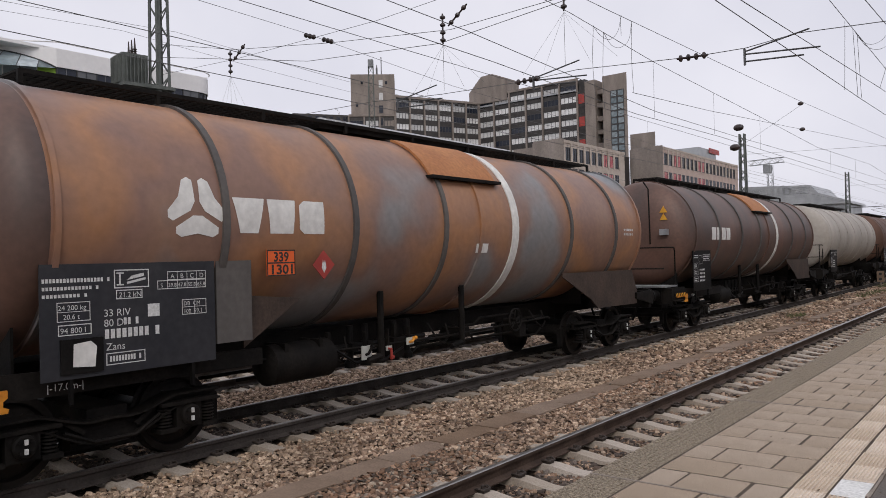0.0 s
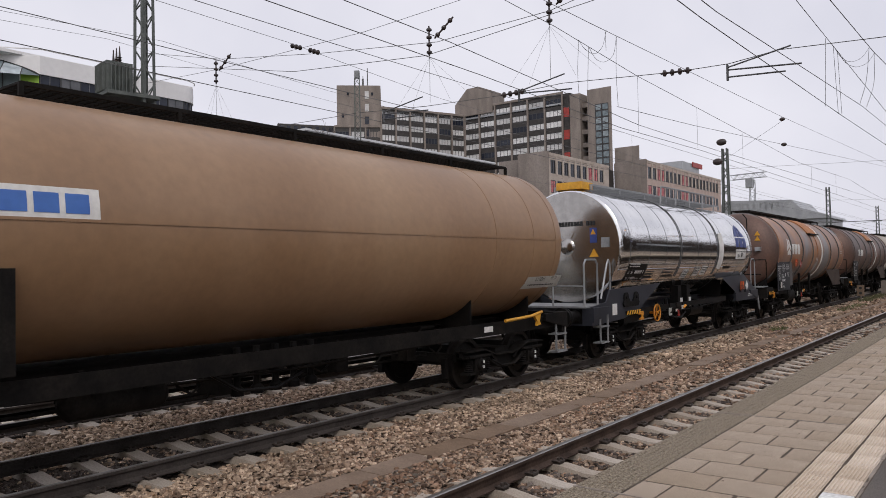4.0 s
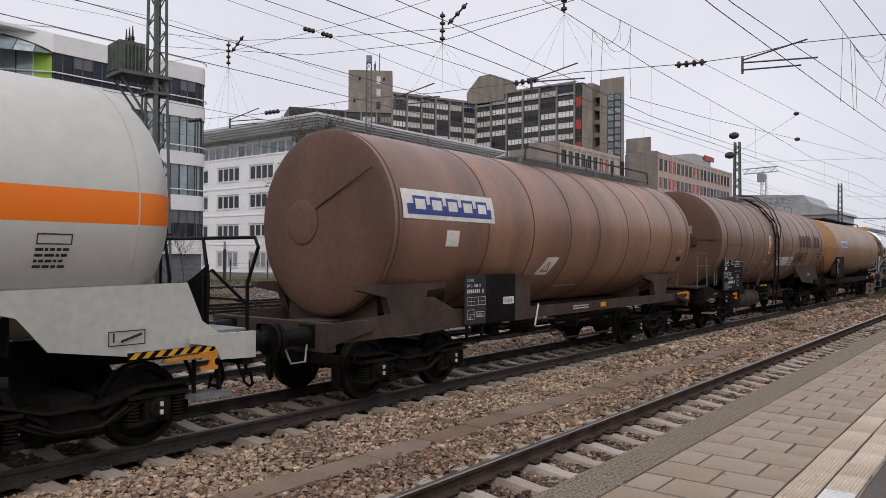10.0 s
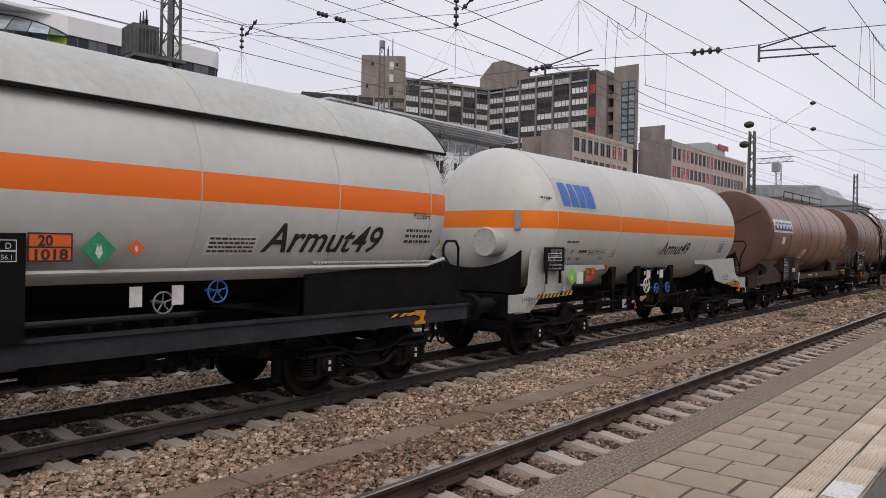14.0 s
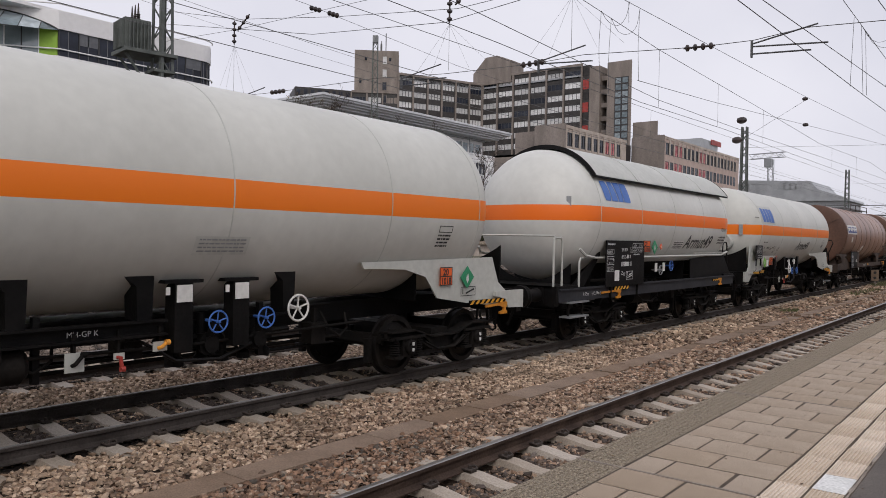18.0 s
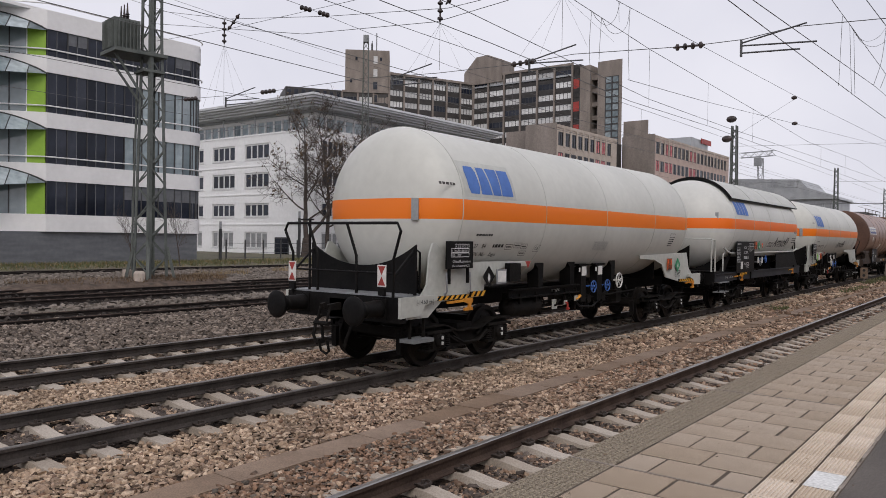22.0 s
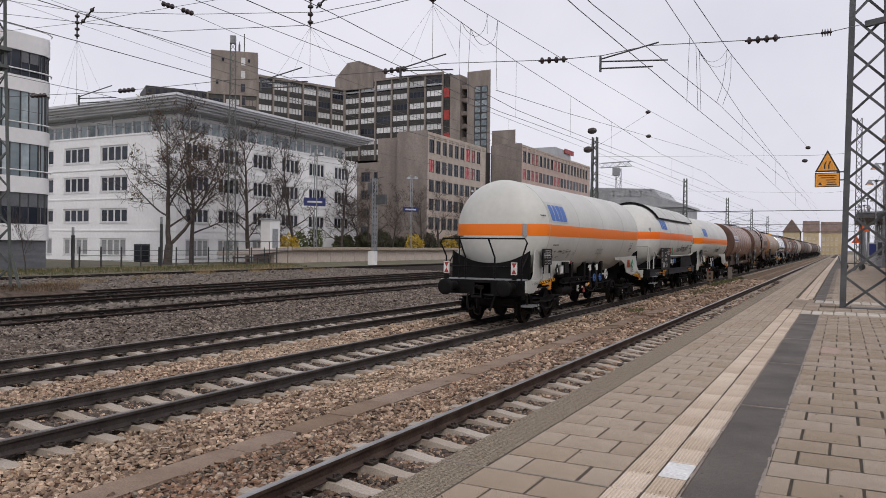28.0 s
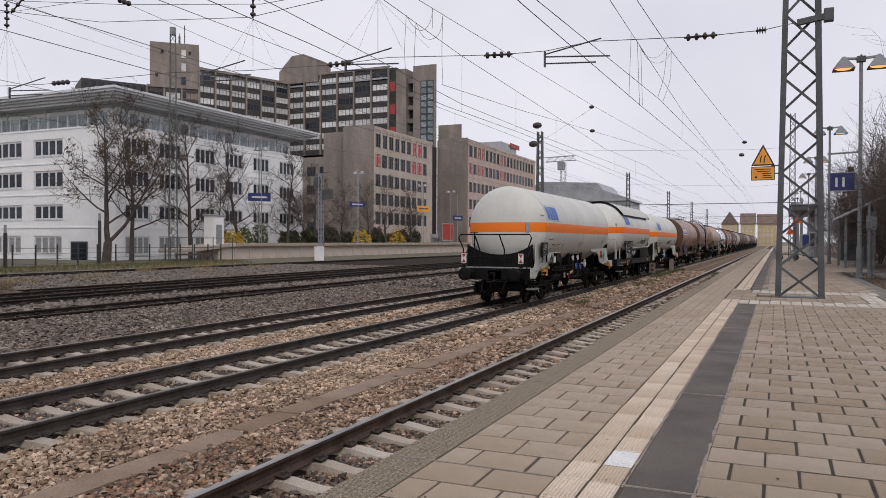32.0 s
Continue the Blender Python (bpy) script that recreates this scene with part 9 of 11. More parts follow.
# the transformer on its bracket
tf = part("transformer", Geo().box(-1.15, -0.05, -1.65, -0.5, 10.05, 11.45), M["steel"], lm, "grey-green transformer tank")
for k in range(7):
    part("cooling_fin", Geo().box(-1.05 + k * 0.14, -1.01 + k * 0.14, -1.78, -1.65, 10.15, 11.35), M["steel"], tf)
for k in range(6):
    part("cooling_fin", Geo().box(-0.05, 0.08, -1.5 + k * 0.16, -1.46 + k * 0.16, 10.15, 11.35), M["steel"], tf)
g = Geo()
for x in (-0.95, -0.6, -0.25):
    g.lathe([(11.45, 0.05), (11.5, 0.1), (11.55, 0.05), (11.6, 0.1), (11.65, 0.05), (11.7, 0.1), (11.75, 0.05), (12.2, 0.02)], "z", at=(x, -1.0, 0), seg=10)
part("bushing", g, M["insulator"], tf)
g = Geo()
g.box(-1.2, 0.5, -1.8, 0.5, 9.9, 10.05)
g.beam((-0.95, -1.6, 9.95), (-0.45, -0.4, 8.0), 0.1)
g.beam((-0.1, -1.6, 9.95), (0.2, -0.4, 8.0), 0.1)
g.box(-0.62, 0.45, -0.55, 0.40, 9.2, 9.32)
part("bracket", g, M["steel"], lm)

# masts between the middle tracks, with arms
for k, y in enumerate((57.0, 95.0, 133.0, 171.0, 209.0)):
    th = thing("middle_mast", "slim lattice mast between the tracks", "railway mast", "masts between the tracks", at=pose(-17.0, y, -0.2))
    g = Geo()
    lattice(g, (0, 0, 0), (0, 0, 10.9), 0.55, 0.32, 18, 0.09, 0.05)
    part("shaft", g, M["steel"], th)
    for s in (-1, 1) if k > 1 else ():
        g = Geo()
        g.cyl((0, 0, 8.6), (s * 3.6, 0, 8.2), 0.025, 6)
        g.cyl((0, 0, 7.0), (s * 3.4, 0, 8.1), 0.02, 6)
        g.cyl((s * 1.6, 0, 7.5), (s * 4.3, 0, 6.6), 0.018, 6)
        g.lathe([(0.25, 0.03), (0.3, 0.08), (0.4, 0.08), (0.5, 0.08), (0.6, 0.03)], "x", at=(0 if s > 0 else -0.85, 0, 8.55), seg=10)
        part("cantilever", g, M["wire"], th)
thin = lattice_mast("thin_mast", -51.7, 54.3, 0.1, 21.3, 0.78, 0.46, 0.22, 30, "steel", "slim weathered two-legged lattice mast beside the far platform", turn=35, leg=0.08, bar=0.045)
part("head", Geo().box(-0.25, 0.25, -0.25, 0.25, 21.2, 21.9), M["galv_dark"], thin)


def wire(name, pts, r, label="", parent=None):
    g = Geo().tube(pts, r * 0.74, 5)
    return part(name, g, M["wire"], parent, label, smooth=60)


def rounded(pts, n=5):
    """A smooth curve through the points."""
    p = [Vector(q) for q in pts]
    p = [p[0] * 2 - p[1]] + p + [p[-1] * 2 - p[-2]]
    out = []
    for i in range(1, len(p) - 2):
        for k in range(n):
            t = k / n
            out.append(tuple(0.5 * (2 * p[i] + (p[i + 1] - p[i - 1]) * t + (2 * p[i - 1] - 5 * p[i] + 4 * p[i + 1] - p[i + 2]) * t * t + (3 * p[i] - p[i - 1] - 3 * p[i + 1] + p[i + 2]) * t ** 3)))
    return out + [tuple(p[-2])]


def sag(a, b, depth, n=14):
    a, b = Vector(a), Vector(b)
    return [tuple(a + (b - a) * (k / n) - Vector((0, 0, depth * (1 - (2 * k / n - 1) ** 2)))) for k in range(n + 1)]


def insulator(parent, a, b, r=0.09, discs=3):
    """A string of sheds between two points."""
    a, b = Vector(a), Vector(b)
    L = (b - a).length
    prof = [(0, 0.03)]
    for k in range(discs):
        c = L * (k + 0.5) / discs
        prof += [(c - L * 0.28 / discs, 0.035), (c - L * 0.1 / discs, r), (c + L * 0.1 / discs, r), (c + L * 0.28 / discs, 0.035)]
    prof.append((L, 0.03))
    g = Geo()
    g.lathe([(c, q * 0.8) for c, q in prof], "z", seg=12)
    q = Vector((0, 0, 1)).rotation_difference((b - a).normalized()).to_matrix().to_4x4()
    return part("insulator", g, M["insulator"], parent, at=Matrix.Translation(a) @ q)


def W(x, z, y=21.4):
    """A point of the cross span, drawn in towards the camera's side."""
    return (x * WK, y * WK, EYE + (z - EYE) * WK)


line = thing("overhead_line", "web of overhead line wires, droppers and insulators above the tracks", "overhead line")
SPAN_Y = 21.4 * WK
# contact and carrying wires along the tracks: x, then (y, z) of their supports, and how much they sag
WIRES = [
    ("contact_wire", X_TRAIN, [(-25, 6.35), (13, 6.22), (20, 6.08), (27, 6.22), (60, 6.4), (300, 6.4)], 0.0),
    ("contact_wire", X_TRAIN, [(-25, 7.0), (12, 6.67), (21.3, 6.34), (28.5, 6.42), (43, 6.7), (80, 7.3)], 0.0),
    ("carrying_wire", X_TRAIN, [(-25, 8.6), (16.3, 8.05), (21.3, 7.8), (32, 7.58), (42, 7.33), (57, 7.7)], 0.0),
    ("carrying_wire", X_TRAIN, [(57, 7.7), (95, 7.9), (133, 8.0), (171, 8.0), (300, 8.0)], 0.4),
    ("anchor_wire", X_TRAIN, [(19.8, 6.65), (26, 7.0), (39, 7.89), (85, 11.0)], 0.0),
    ("carrying_wire", X_TRAIN, [(-25, 7.6), (18.3, 8.62), (38.4, 9.2), (80, 10.8)], 0.0),
    ("contact_wire", -3.8, [(-25, 5.9), (11.7, 6.0), (23.6, 6.27), (66, 7.48), (140, 9.0)], 0.0),
    ("contact_wire", -3.8, [(-25, 5.8), (12.5, 6.3), (27.3, 7.13), (66, 8.2), (141, 9.4)], 0.0),
    ("carrying_wire", -3.8, [(-25, 9.0), (18.6, 8.09), (34, 7.82), (61, 7.99)], 0.0),
    ("carrying_wire", -3.8, [(61, 7.99), (95, 8.1), (133, 8.1), (171, 8.1), (300, 8.1)], 0.4),
    ("carrying_wire", -2.6, [(-25, 5.4), (15.6, 7.0), (20.7, 7.2), (38.6, 8.4), (68, 10.5)], 0.0),
    ("contact_wire", -3.8, [(40, 6.2), (95, 6.2), (300, 6.2)], 0.0),
    ("carrying_wire", X_B, [(-25, 7.55), (12, 7.56), (57, 7.8), (300, 7.8)], 0.0),
    ("contact_wire", X_B, [(-25, 6.45), (13.6, 6.48), (57, 6.5), (300, 6.5)], 0.0),
    ("contact_wire", -13.2, [(-25, 6.07), (20, 6.07), (57, 6.2), (300, 6.2)], 0.0),
    ("carrying_wire", X_C, [(-25, 11.0), (17.7, 10.25), (26.4, 9.76), (57, 9.3), (300, 9.0)], 0.0),
    ("contact_wire", X_C, [(-25, 6.7), (57, 6.7), (300, 6.7)], 0.0),
    ("contact_wire", X_D, [(-25, 6.8), (57, 6.8), (300, 6.8)], 0.0),
    ("feeder_wire", -29.0, [(-25, 12.0), (18.4, 12.2), (75, 12.2), (150, 12.0)], 0.7),
    ("feeder_wire", -33.5, [(-25, 13.0), (18.4, 13.2), (75, 13.2), (150, 13.0)], 0.7),
]
for name, x, sup, d in WIRES:
    if d:
        pts = []
        for a, b in zip(sup, sup[1:]):
            seg = sag((x, *a), (x, *b), d)
            pts += seg if not pts else seg[1:]
    else:
        pts = [(x, *p) for p in sup]
    wire(name, pts, 0.011, parent=line)
for x, y, z0, z1 in ((X_TRAIN, 21.3, 6.1, 7.8), (X_TRAIN, 32.0, 6.25, 7.58), (X_TRAIN, 26.5, 6.25, 7.68), (X_TRAIN, 45.0, 6.35, 7.4), (X_TRAIN, 52.0, 6.4, 7.6), (-3.8, 34.0, 6.6, 7.82), (-3.8, 44.0, 6.9, 7.85), (-3.8, 52.0, 6.2, 7.9), (-3.8, 75.0, 6.2, 7.75), (X_B, 20.0, 6.48, 7.6), (X_B, 30.0, 6.5, 7.65), (X_B, 42.0, 6.5, 7.75)):
    wire("dropper", [(x, y, z0), (x, y, z1)], 0.006, parent=line)
# the cross span: lower registration wire and upper carrying wire
low = [(0.35, 21.2, 7.73), W(-0.39, 7.68), W(-1.92, 7.68), W(-4.89, 7.86), W(-6.2, 7.72), W(-7.69, 7.75), W(-11.4, 8.03), W(-13.2, 7.98), W(-16.9, 8.1), W(-20.4, 8.34), W(-23.0, 8.38), W(-27.2, 8.46), W(-35.4, 8.9)]
wire("cross_wire", low, 0.013, parent=line)
up = [(0.6, 21.2, 13.2), W(-5.0, 11.6), W(-11.8, 10.45), W(-16.4, 10.35), W(-22.6, 11.1), W(-29.0, 12.05), W(-35.6, 13.6)]
wire("cross_wire", up, 0.013, parent=line)
wire("cross_wire", [(0.6, 21.2, 12.6), W(-8.0, 10.6), W(-16.9, 9.95), W(-24.0, 10.6), W(-35.5, 12.9)], 0.014, parent=line)
for x0, z0, x1, z1 in ((-1.5, 7.68, -2.35, 7.69), (-7.25, 7.73, -8.15, 7.77), (-12.75, 8.0, -13.7, 7.99), (-25.7, 8.43, -26.7, 8.45), (-0.3, 7.68, -0.55, 7.68), (-31.4, 8.68, -32.5, 8.72)):
    insulator(line, W(x0, z0), W(x1, z1), 0.105, 4)
for x, z in ((-11.8, 10.45), (-16.75, 10.35), (-29.35, 11.4)):
    insulator(line, W(x, z + 0.65), W(x, z - 0.45), 0.11, 4)
    insulator(line, W(x + 0.25, z + 0.15), W(x + 1.1, z + 0.75), 0.09, 3)
    wire("hanger_wire", [W(x, z - 0.45), W(x, 8.2)], 0.008, parent=line)
    for dx in (-1.6, -0.8, 0.9, 1.8):
        wire("hanger_wire", [W(x, z - 0.5), W(x + dx, 8.2)], 0.004, parent=line)
wire("cross_wire", [W(-35.5, 11.95), W(-29.0, 11.6), W(-20.0, 11.45), W(-8.0, 11.9), (0.6, 21.2, 13.6)], 0.011, parent=line)
for x0, z0, x1, z1 in ((-22.45, 11.1, -23.1, 11.35), (-23.5, 11.5, -24.2, 11.75)):
    insulator(line, W(x0, z0), W(x1, z1), 0.11, 3)
# registration arms
for x0, x1, z in ((-6.25, -4.7, 7.5), (-13.0, -11.4, 7.9), (-19.0, -17.2, 8.05), (-29.2, -27.2, 8.3)):
    g = Geo()
    g.tube([W(x0, z + 0.12), W(x1 + 0.1, z + 0.42)], 0.019, 6)
    g.tube([W(x0, z + 0.05), W(x1 + 0.35, z - 0.10)], 0.02, 6)
    g.tube([W(x0, z - 0.15), W(x1 - 0.05, z - 0.24)], 0.02, 6)
    g.box(W(x0, z)[0] - 0.022, W(x0, z)[0] + 0.022, SPAN_Y - 0.03, SPAN_Y + 0.03, W(x0, z - 0.25)[2], W(x0, z + 0.2)[2])
    part("registration_arm", g, M["steel_dark"], line)
# jumpers between carrying and contact wires
for pts in (
    [(-3.8, 21.58, 7.99), (-3.8, 21.28, 6.16)],
    [(-3.8, 22.61, 8.01), (-3.8, 23.06, 6.23)],
    [(-3.8, 23.21, 8.01), (-3.8, 23.58, 6.32)],
    [(-3.8, 22.8, 8.01), (-3.8, 23.84, 7.96), (-3.8, 25.44, 8.18), (-3.8, 27.51, 8.76), (-3.8, 29.13, 9.44)],
    [(-3.8, 23.21, 8.01), (-3.8, 24.5, 7.95), (-3.8, 26.45, 8.23), (-3.8, 28.69, 8.84), (-3.8, 30.27, 9.49)],
    [(-2.9, 22.23, 7.72), (-2.9, 21.57, 6.74), (-2.9, 20.42, 5.94)],
    [(-2.9, 23.1, 7.76), (-2.9, 22.88, 6.92), (-2.9, 21.49, 6.05)],
    [(-8.83, 17.53, 8.01), (-8.83, 17.44, 7.07), (-8.83, 17.54, 6.22)],
    [(-8.83, 18.1, 7.96), (-8.83, 18.0, 6.9), (-8.83, 18.04, 5.98)],
    [(-8.83, 19.87, 8.65), (-8.83, 19.8, 7.62), (-8.83, 19.88, 6.66)],
    [(-8.83, 17.53, 8.01), (-8.83, 17.89, 7.85), (-8.83, 18.45, 7.85), (-8.83, 18.95, 8.17), (-8.83, 19.21, 8.68)],
    [(-8.83, 18.1, 7.96), (-8.83, 18.52, 7.73), (-8.83, 19.06, 7.76), (-8.83, 19.64, 8.09), (-8.83, 19.87, 8.65)],
    [(-8.83, 19.13, 8.66), (-8.83, 19.17, 8.1)],
):
    wire("jumper", rounded(pts), 0.008, parent=line)
# dark ball insulators in the wires ahead
for x, y, z in ((-8.83, 38.8, 9.1), (-8.83, 39.0, 7.9), (-8.83, 29.2, 6.8), (-8.83, 28.7, 6.0), (-3.78, 100.0, 14.4), (-3.78, 92.0, 12.0)):
    if z > 11:
        y, z = y * 0.45, EYE + (z - EYE) * 0.45
        x = x * 0.45 + 0.0
    g = Geo()
    f = 0.60 if y > 38 else 0.85
    g.lathe([(c * f, q * f) for c, q in ((-0.22, 0.02), (-0.18, 0.1), (-0.06, 0.15), (0.06, 0.15), (0.18, 0.1), (0.22, 0.02))], "x", at=(x, y, z), seg=12)
    part("ball_insulator", g, M["insulator"], line)
wire("cross_wire", [(-8.83, 38.9, 9.05), (-17.0, 57.0, 9.9)], 0.01, parent=line)
wire("cross_wire", [(-17.0, 57.0, 9.2), (-2.0, 57.0, 8.6), (0.9, 60.0, 9.0)], 0.012, parent=line)
wire("cross_wire", [(-17.0, 95.0, 9.2), (-2.0, 95.0, 8.6), (3.0, 95.0, 9.0)], 0.012, parent=line)
# far portal frames over the tracks
for y in (150.0, 230.0, 320.0):
    th = thing("line_portal", "distant steel portal carrying the overhead line", "railway mast", "portals over the tracks", at=pose(0, y, 0))
    g = Geo()
    for x in (-32, 4):
        g.box(x - 0.14, x + 0.14, -0.14, 0.14, -0.3, 9.5)
    part("post", g, M["steel"], th)
    part("beam", Geo().box(-32, 4, -0.06, 0.06, 9.2, 9.32), M["wire"], th)

# small signal on its mast beside the far platform
sg = thing("signal_mast", "small signal and cabinet on a striped lattice mast", "railway signal", at=pose(-47.2, 72.4, 0))
g = Geo()
lattice(g, (0, 0, 0), (0, 0, 9.8), 0.4, 0.4, 20, 0.09, 0.06)
part("shaft", g, M["galv"], sg)
g = Geo()
g.box(-0.9, 0.1, -0.15, 0.15, 8.0, 9.3)
g.box(0.1, 1.5, -0.2, 0.2, 6.8, 7.9)
g.beam((-0.9, 0, 9.6), (1.2, 0, 9.9), 0.08)
part("signal_head", g, M["steel_dark"], sg)
part("cabinet", Geo().box(-0.55, 0.35, -0.5, 0.1, -0.1, 1.5), M["white_panel"], sg, "pale signal cabinet")
# splayed feet of the transformer mast
for i in range(4):
    p = mast_corner(i, 1.5)
    part("foot", Geo().beam(p, Vector((p.x * 1.5, p.y * 1.5, -0.1)), 0.12), M["steel"], lm)


# ---- platform paving and furniture ----
ROW = 0.3675  # one course of slabs along the platform; eight courses to a bay
Y_BAY = 4.43
rnd = random.Random(21)


def slab_mesh(name, w, l, material, h=0.06, b=0.004, ribs=0):
    """A slab with chamfered rim, top at z = 0; ribbed slabs carry bars along it."""
    g = Geo()
    v = [(0, 0, -h), (w, 0, -h), (w, l, -h), (0, l, -h), (0, 0, -b), (w, 0, -b), (w, l, -b), (0, l, -b), (b, b, 0), (w - b, b, 0), (w - b, l - b, 0), (b, l - b, 0)]
    g.add(v, [(0, 1, 5, 4), (1, 2, 6, 5), (2, 3, 7, 6), (3, 0, 4, 7), (4, 5, 9, 8), (5, 6, 10, 9), (6, 7, 11, 10), (7, 4, 8, 11), (8, 9, 10, 11)])
    for k in range(ribs):
        x = w * (k + 0.5) / ribs
        r = w / ribs * 0.27
        g.add([(x - r, 0.008, 0), (x + r, 0.008, 0), (x + r, l - 0.008, 0), (x - r, l - 0.008, 0), (x - r * 0.6, 0.012, 0.008), (x + r * 0.6, 0.012, 0.008), (x + r * 0.6, l - 0.012, 0.008), (x - r * 0.6, l - 0.012, 0.008)],
              [(4, 5, 6, 7), (0, 1, 5, 4), (1, 2, 6, 5), (2, 3, 7, 6), (3, 0, 4, 7)])
    return g.mesh(name, material, 0)


def lay(parent, me, x, y, dz=0.0015, turn=0.3, name="slab"):
    return part(name, me, None, parent, at=pose(x + rnd.uniform(-0.003, 0.003), y + rnd.uniform(-0.002, 0.002), PZ + rnd.uniform(-dz, dz), rnd.uniform(-turn, turn) * 0.5, rnd.uniform(-turn, turn) * 0.5, rnd.uniform(-turn, turn)))


def bay_gap(i):
    """The wider pale joint before every eighth course."""
    return 0.008 if i % 8 == 0 else 0.0


# grainy edge slabs, one to a bay, with a grid of flat studs
edge = thing("platform_edge", "grainy concrete edge slabs with a grid of studs", "platform edge", kind="structure")
g = Geo()
g.box(-2.345, -2.025, 0.006, 2.934, -0.12, -0.006)
for i in range(7):
    for j in range(42):
        x, y = -2.34 + i * 0.0447, 0.012 + j * 0.0695
        d = 0.003 * ((i * 7 + j * 13) % 5) / 5
        g.add([(x, y, -0.006), (x + 0.041, y, -0.006), (x + 0.041, y + 0.065, -0.006), (x, y + 0.065, -0.006), (x + 0.003, y + 0.003, -d * 0.5), (x + 0.038, y + 0.003, -d), (x + 0.038, y + 0.062, -d), (x + 0.003, y + 0.062, -d * 0.6)],
              [(4, 5, 6, 7), (0, 1, 5, 4), (1, 2, 6, 5), (2, 3, 7, 6), (3, 0, 4, 7)])
EDGE = g.mesh("edge_slab", M["edge"], 0)
g = Geo()
g.box(-2.345, -2.025, 0.006, 2.934, -0.12, -0.002)
EDGE_FAR = g.mesh("edge_slab", M["edge"], 0)
for i in range(-8, 60):
    part("edge_slab", EDGE if i < 9 else EDGE_FAR, None, edge, at=pose(rnd.uniform(-0.004, 0.004), Y_BAY + 2.94 * i, PZ + rnd.uniform(-0.003, 0.003)))
g = Geo().box(-2.345, -2.025, Y_BAY + 2.94 * 60, 300, PZ - 0.12, PZ)
tagged(part("far_edge", g, M["edge"], edge, smooth=0), kind="stuff")

# smooth concrete slabs between the edge and the tactile strip
walk_slabs = thing("slab_paving", "worn brown-grey concrete slabs in a running bond", "paving", kind="structure")
LEFT_A = ((-2.015, 0.205), (-1.803, 0.385), (-1.411, 0.20))
LEFT_B = ((-2.015, 0.405), (-1.603, 0.392))
MESHES = {}


def slab_of(w, l, material, ribs=0):
    key = (round(w, 3), round(l, 3), material, ribs)
    if key not in MESHES:
        MESHES[key] = slab_mesh("slab", w, l, M[material], ribs=ribs)
    return MESHES[key]


i0 = -64
far = Geo()
for i in range(i0, 420):
    y = Y_BAY + i * ROW
    for x, w in (LEFT_A, LEFT_B)[i % 2]:
        if -8 <= i < 105:
            lay(walk_slabs, slab_of(w - 0.007, ROW - 0.021, "walk_slab"), x, y + bay_gap(i) * 0.5)
        else:
            far.box(x, x + w, y, y + ROW - 0.024, PZ - 0.05, PZ + rnd.uniform(-0.003, 0.003))
tagged(part("far_slabs", far, M["paver_far"], walk_slabs, smooth=0), kind="stuff")
# thin pale mortar in the bay joints
g = Geo()
for i in range(-1, 30):
    y = Y_BAY + 2.94 * i
    if not 18 < y < 24:
        g.box(-2.34, -1.21, y - 0.009, y + 0.004, PZ - 0.04, PZ + 0.0015)
        g.box(-0.82, 2.6, y - 0.009, y + 0.004, PZ - 0.04, PZ + 0.0035)
tagged(part("bay_joint", g, M["mortar"], walk_slabs, "pale mortar joint", smooth=0), kind="stuff")

# ribbed tactile strip
tactile = thing("tactile_strip", "two rows of cream ribbed tactile slabs", "tactile paving", kind="structure")
for i in range(-8, 150):
    y = Y_BAY + i * ROW
    if 19.7 < y + ROW * 0.5 < 23.85:
        continue
    for k, (x, w) in enumerate(((-1.203, 0.184), (-1.004, 0.178))):
        if y > 24:
            x += 0.075
        white = i == 1 and k == 1
        lay(tactile, slab_of(w, ROW - 0.013, "white_slab" if white else "tactile", 0 if white else 8), x, y, 0.002, 0.25)
g = Geo()
g.box(-1.13, -0.755, Y_BAY + 150 * ROW, 300, PZ - 0.05, PZ)
for i in range(-64, -8):
    g.box(-1.203, -1.019, Y_BAY + i * ROW, Y_BAY + (i + 1) * ROW - 0.013, PZ - 0.05, PZ)
    g.box(-1.004, -0.826, Y_BAY + i * ROW, Y_BAY + (i + 1) * ROW - 0.013, PZ - 0.05, PZ)
tagged(part("far_slabs", g, M["tactile"], tactile, smooth=0), kind="stuff")
# rows of pale slabs around the mast's foot
for y, x0, x1 in ((18.62, -0.82, 2.30), (22.75, -0.65, 2.30)):
    x = x0
    while x < x1:
        for k in range(3):
            lay(tactile, slab_of(0.205, ROW - 0.03, "pale_slab", 0), x, y + k * ROW, 0.002, 0.25)
        x += 0.225
for k in range(8):
    for x in (1.97, 2.17):
        lay(tactile, slab_of(0.188, ROW - 0.02, "pale_slab", 0), x, 19.75 + k * ROW, 0.002, 0.25)

# repaired asphalt strip, one patch to each stretch
strip = thing("asphalt_strip", "dark patched asphalt strip beside the tactile slabs", "asphalt", kind="structure")
for y0, y1, x0, x1 in ((-19.0, 4.42, -0.815, -0.425), (4.44, 7.365, -0.815, -0.42), (7.38, 18.58, -0.815, -0.40), (23.9, 300, -0.70, -0.12)):
    n = 2 if y1 > 30 else int((y1 - y0) / 0.1)
    e = 0.0 if y1 > 30 else 0.010
    ys = [y0 + (y1 - y0) * k / n for k in range(n + 1)]
    left = [(x0 + rnd.uniform(-e, e), y) for y in ys]
    right = [(x1 + rnd.uniform(-e * 0.6, e * 0.6), y) for y in ys]
    part("asphalt_patch", Geo().prism(left + right[::-1], "z", PZ - 0.05, PZ - 0.004), M["asphalt"], strip, smooth=0)
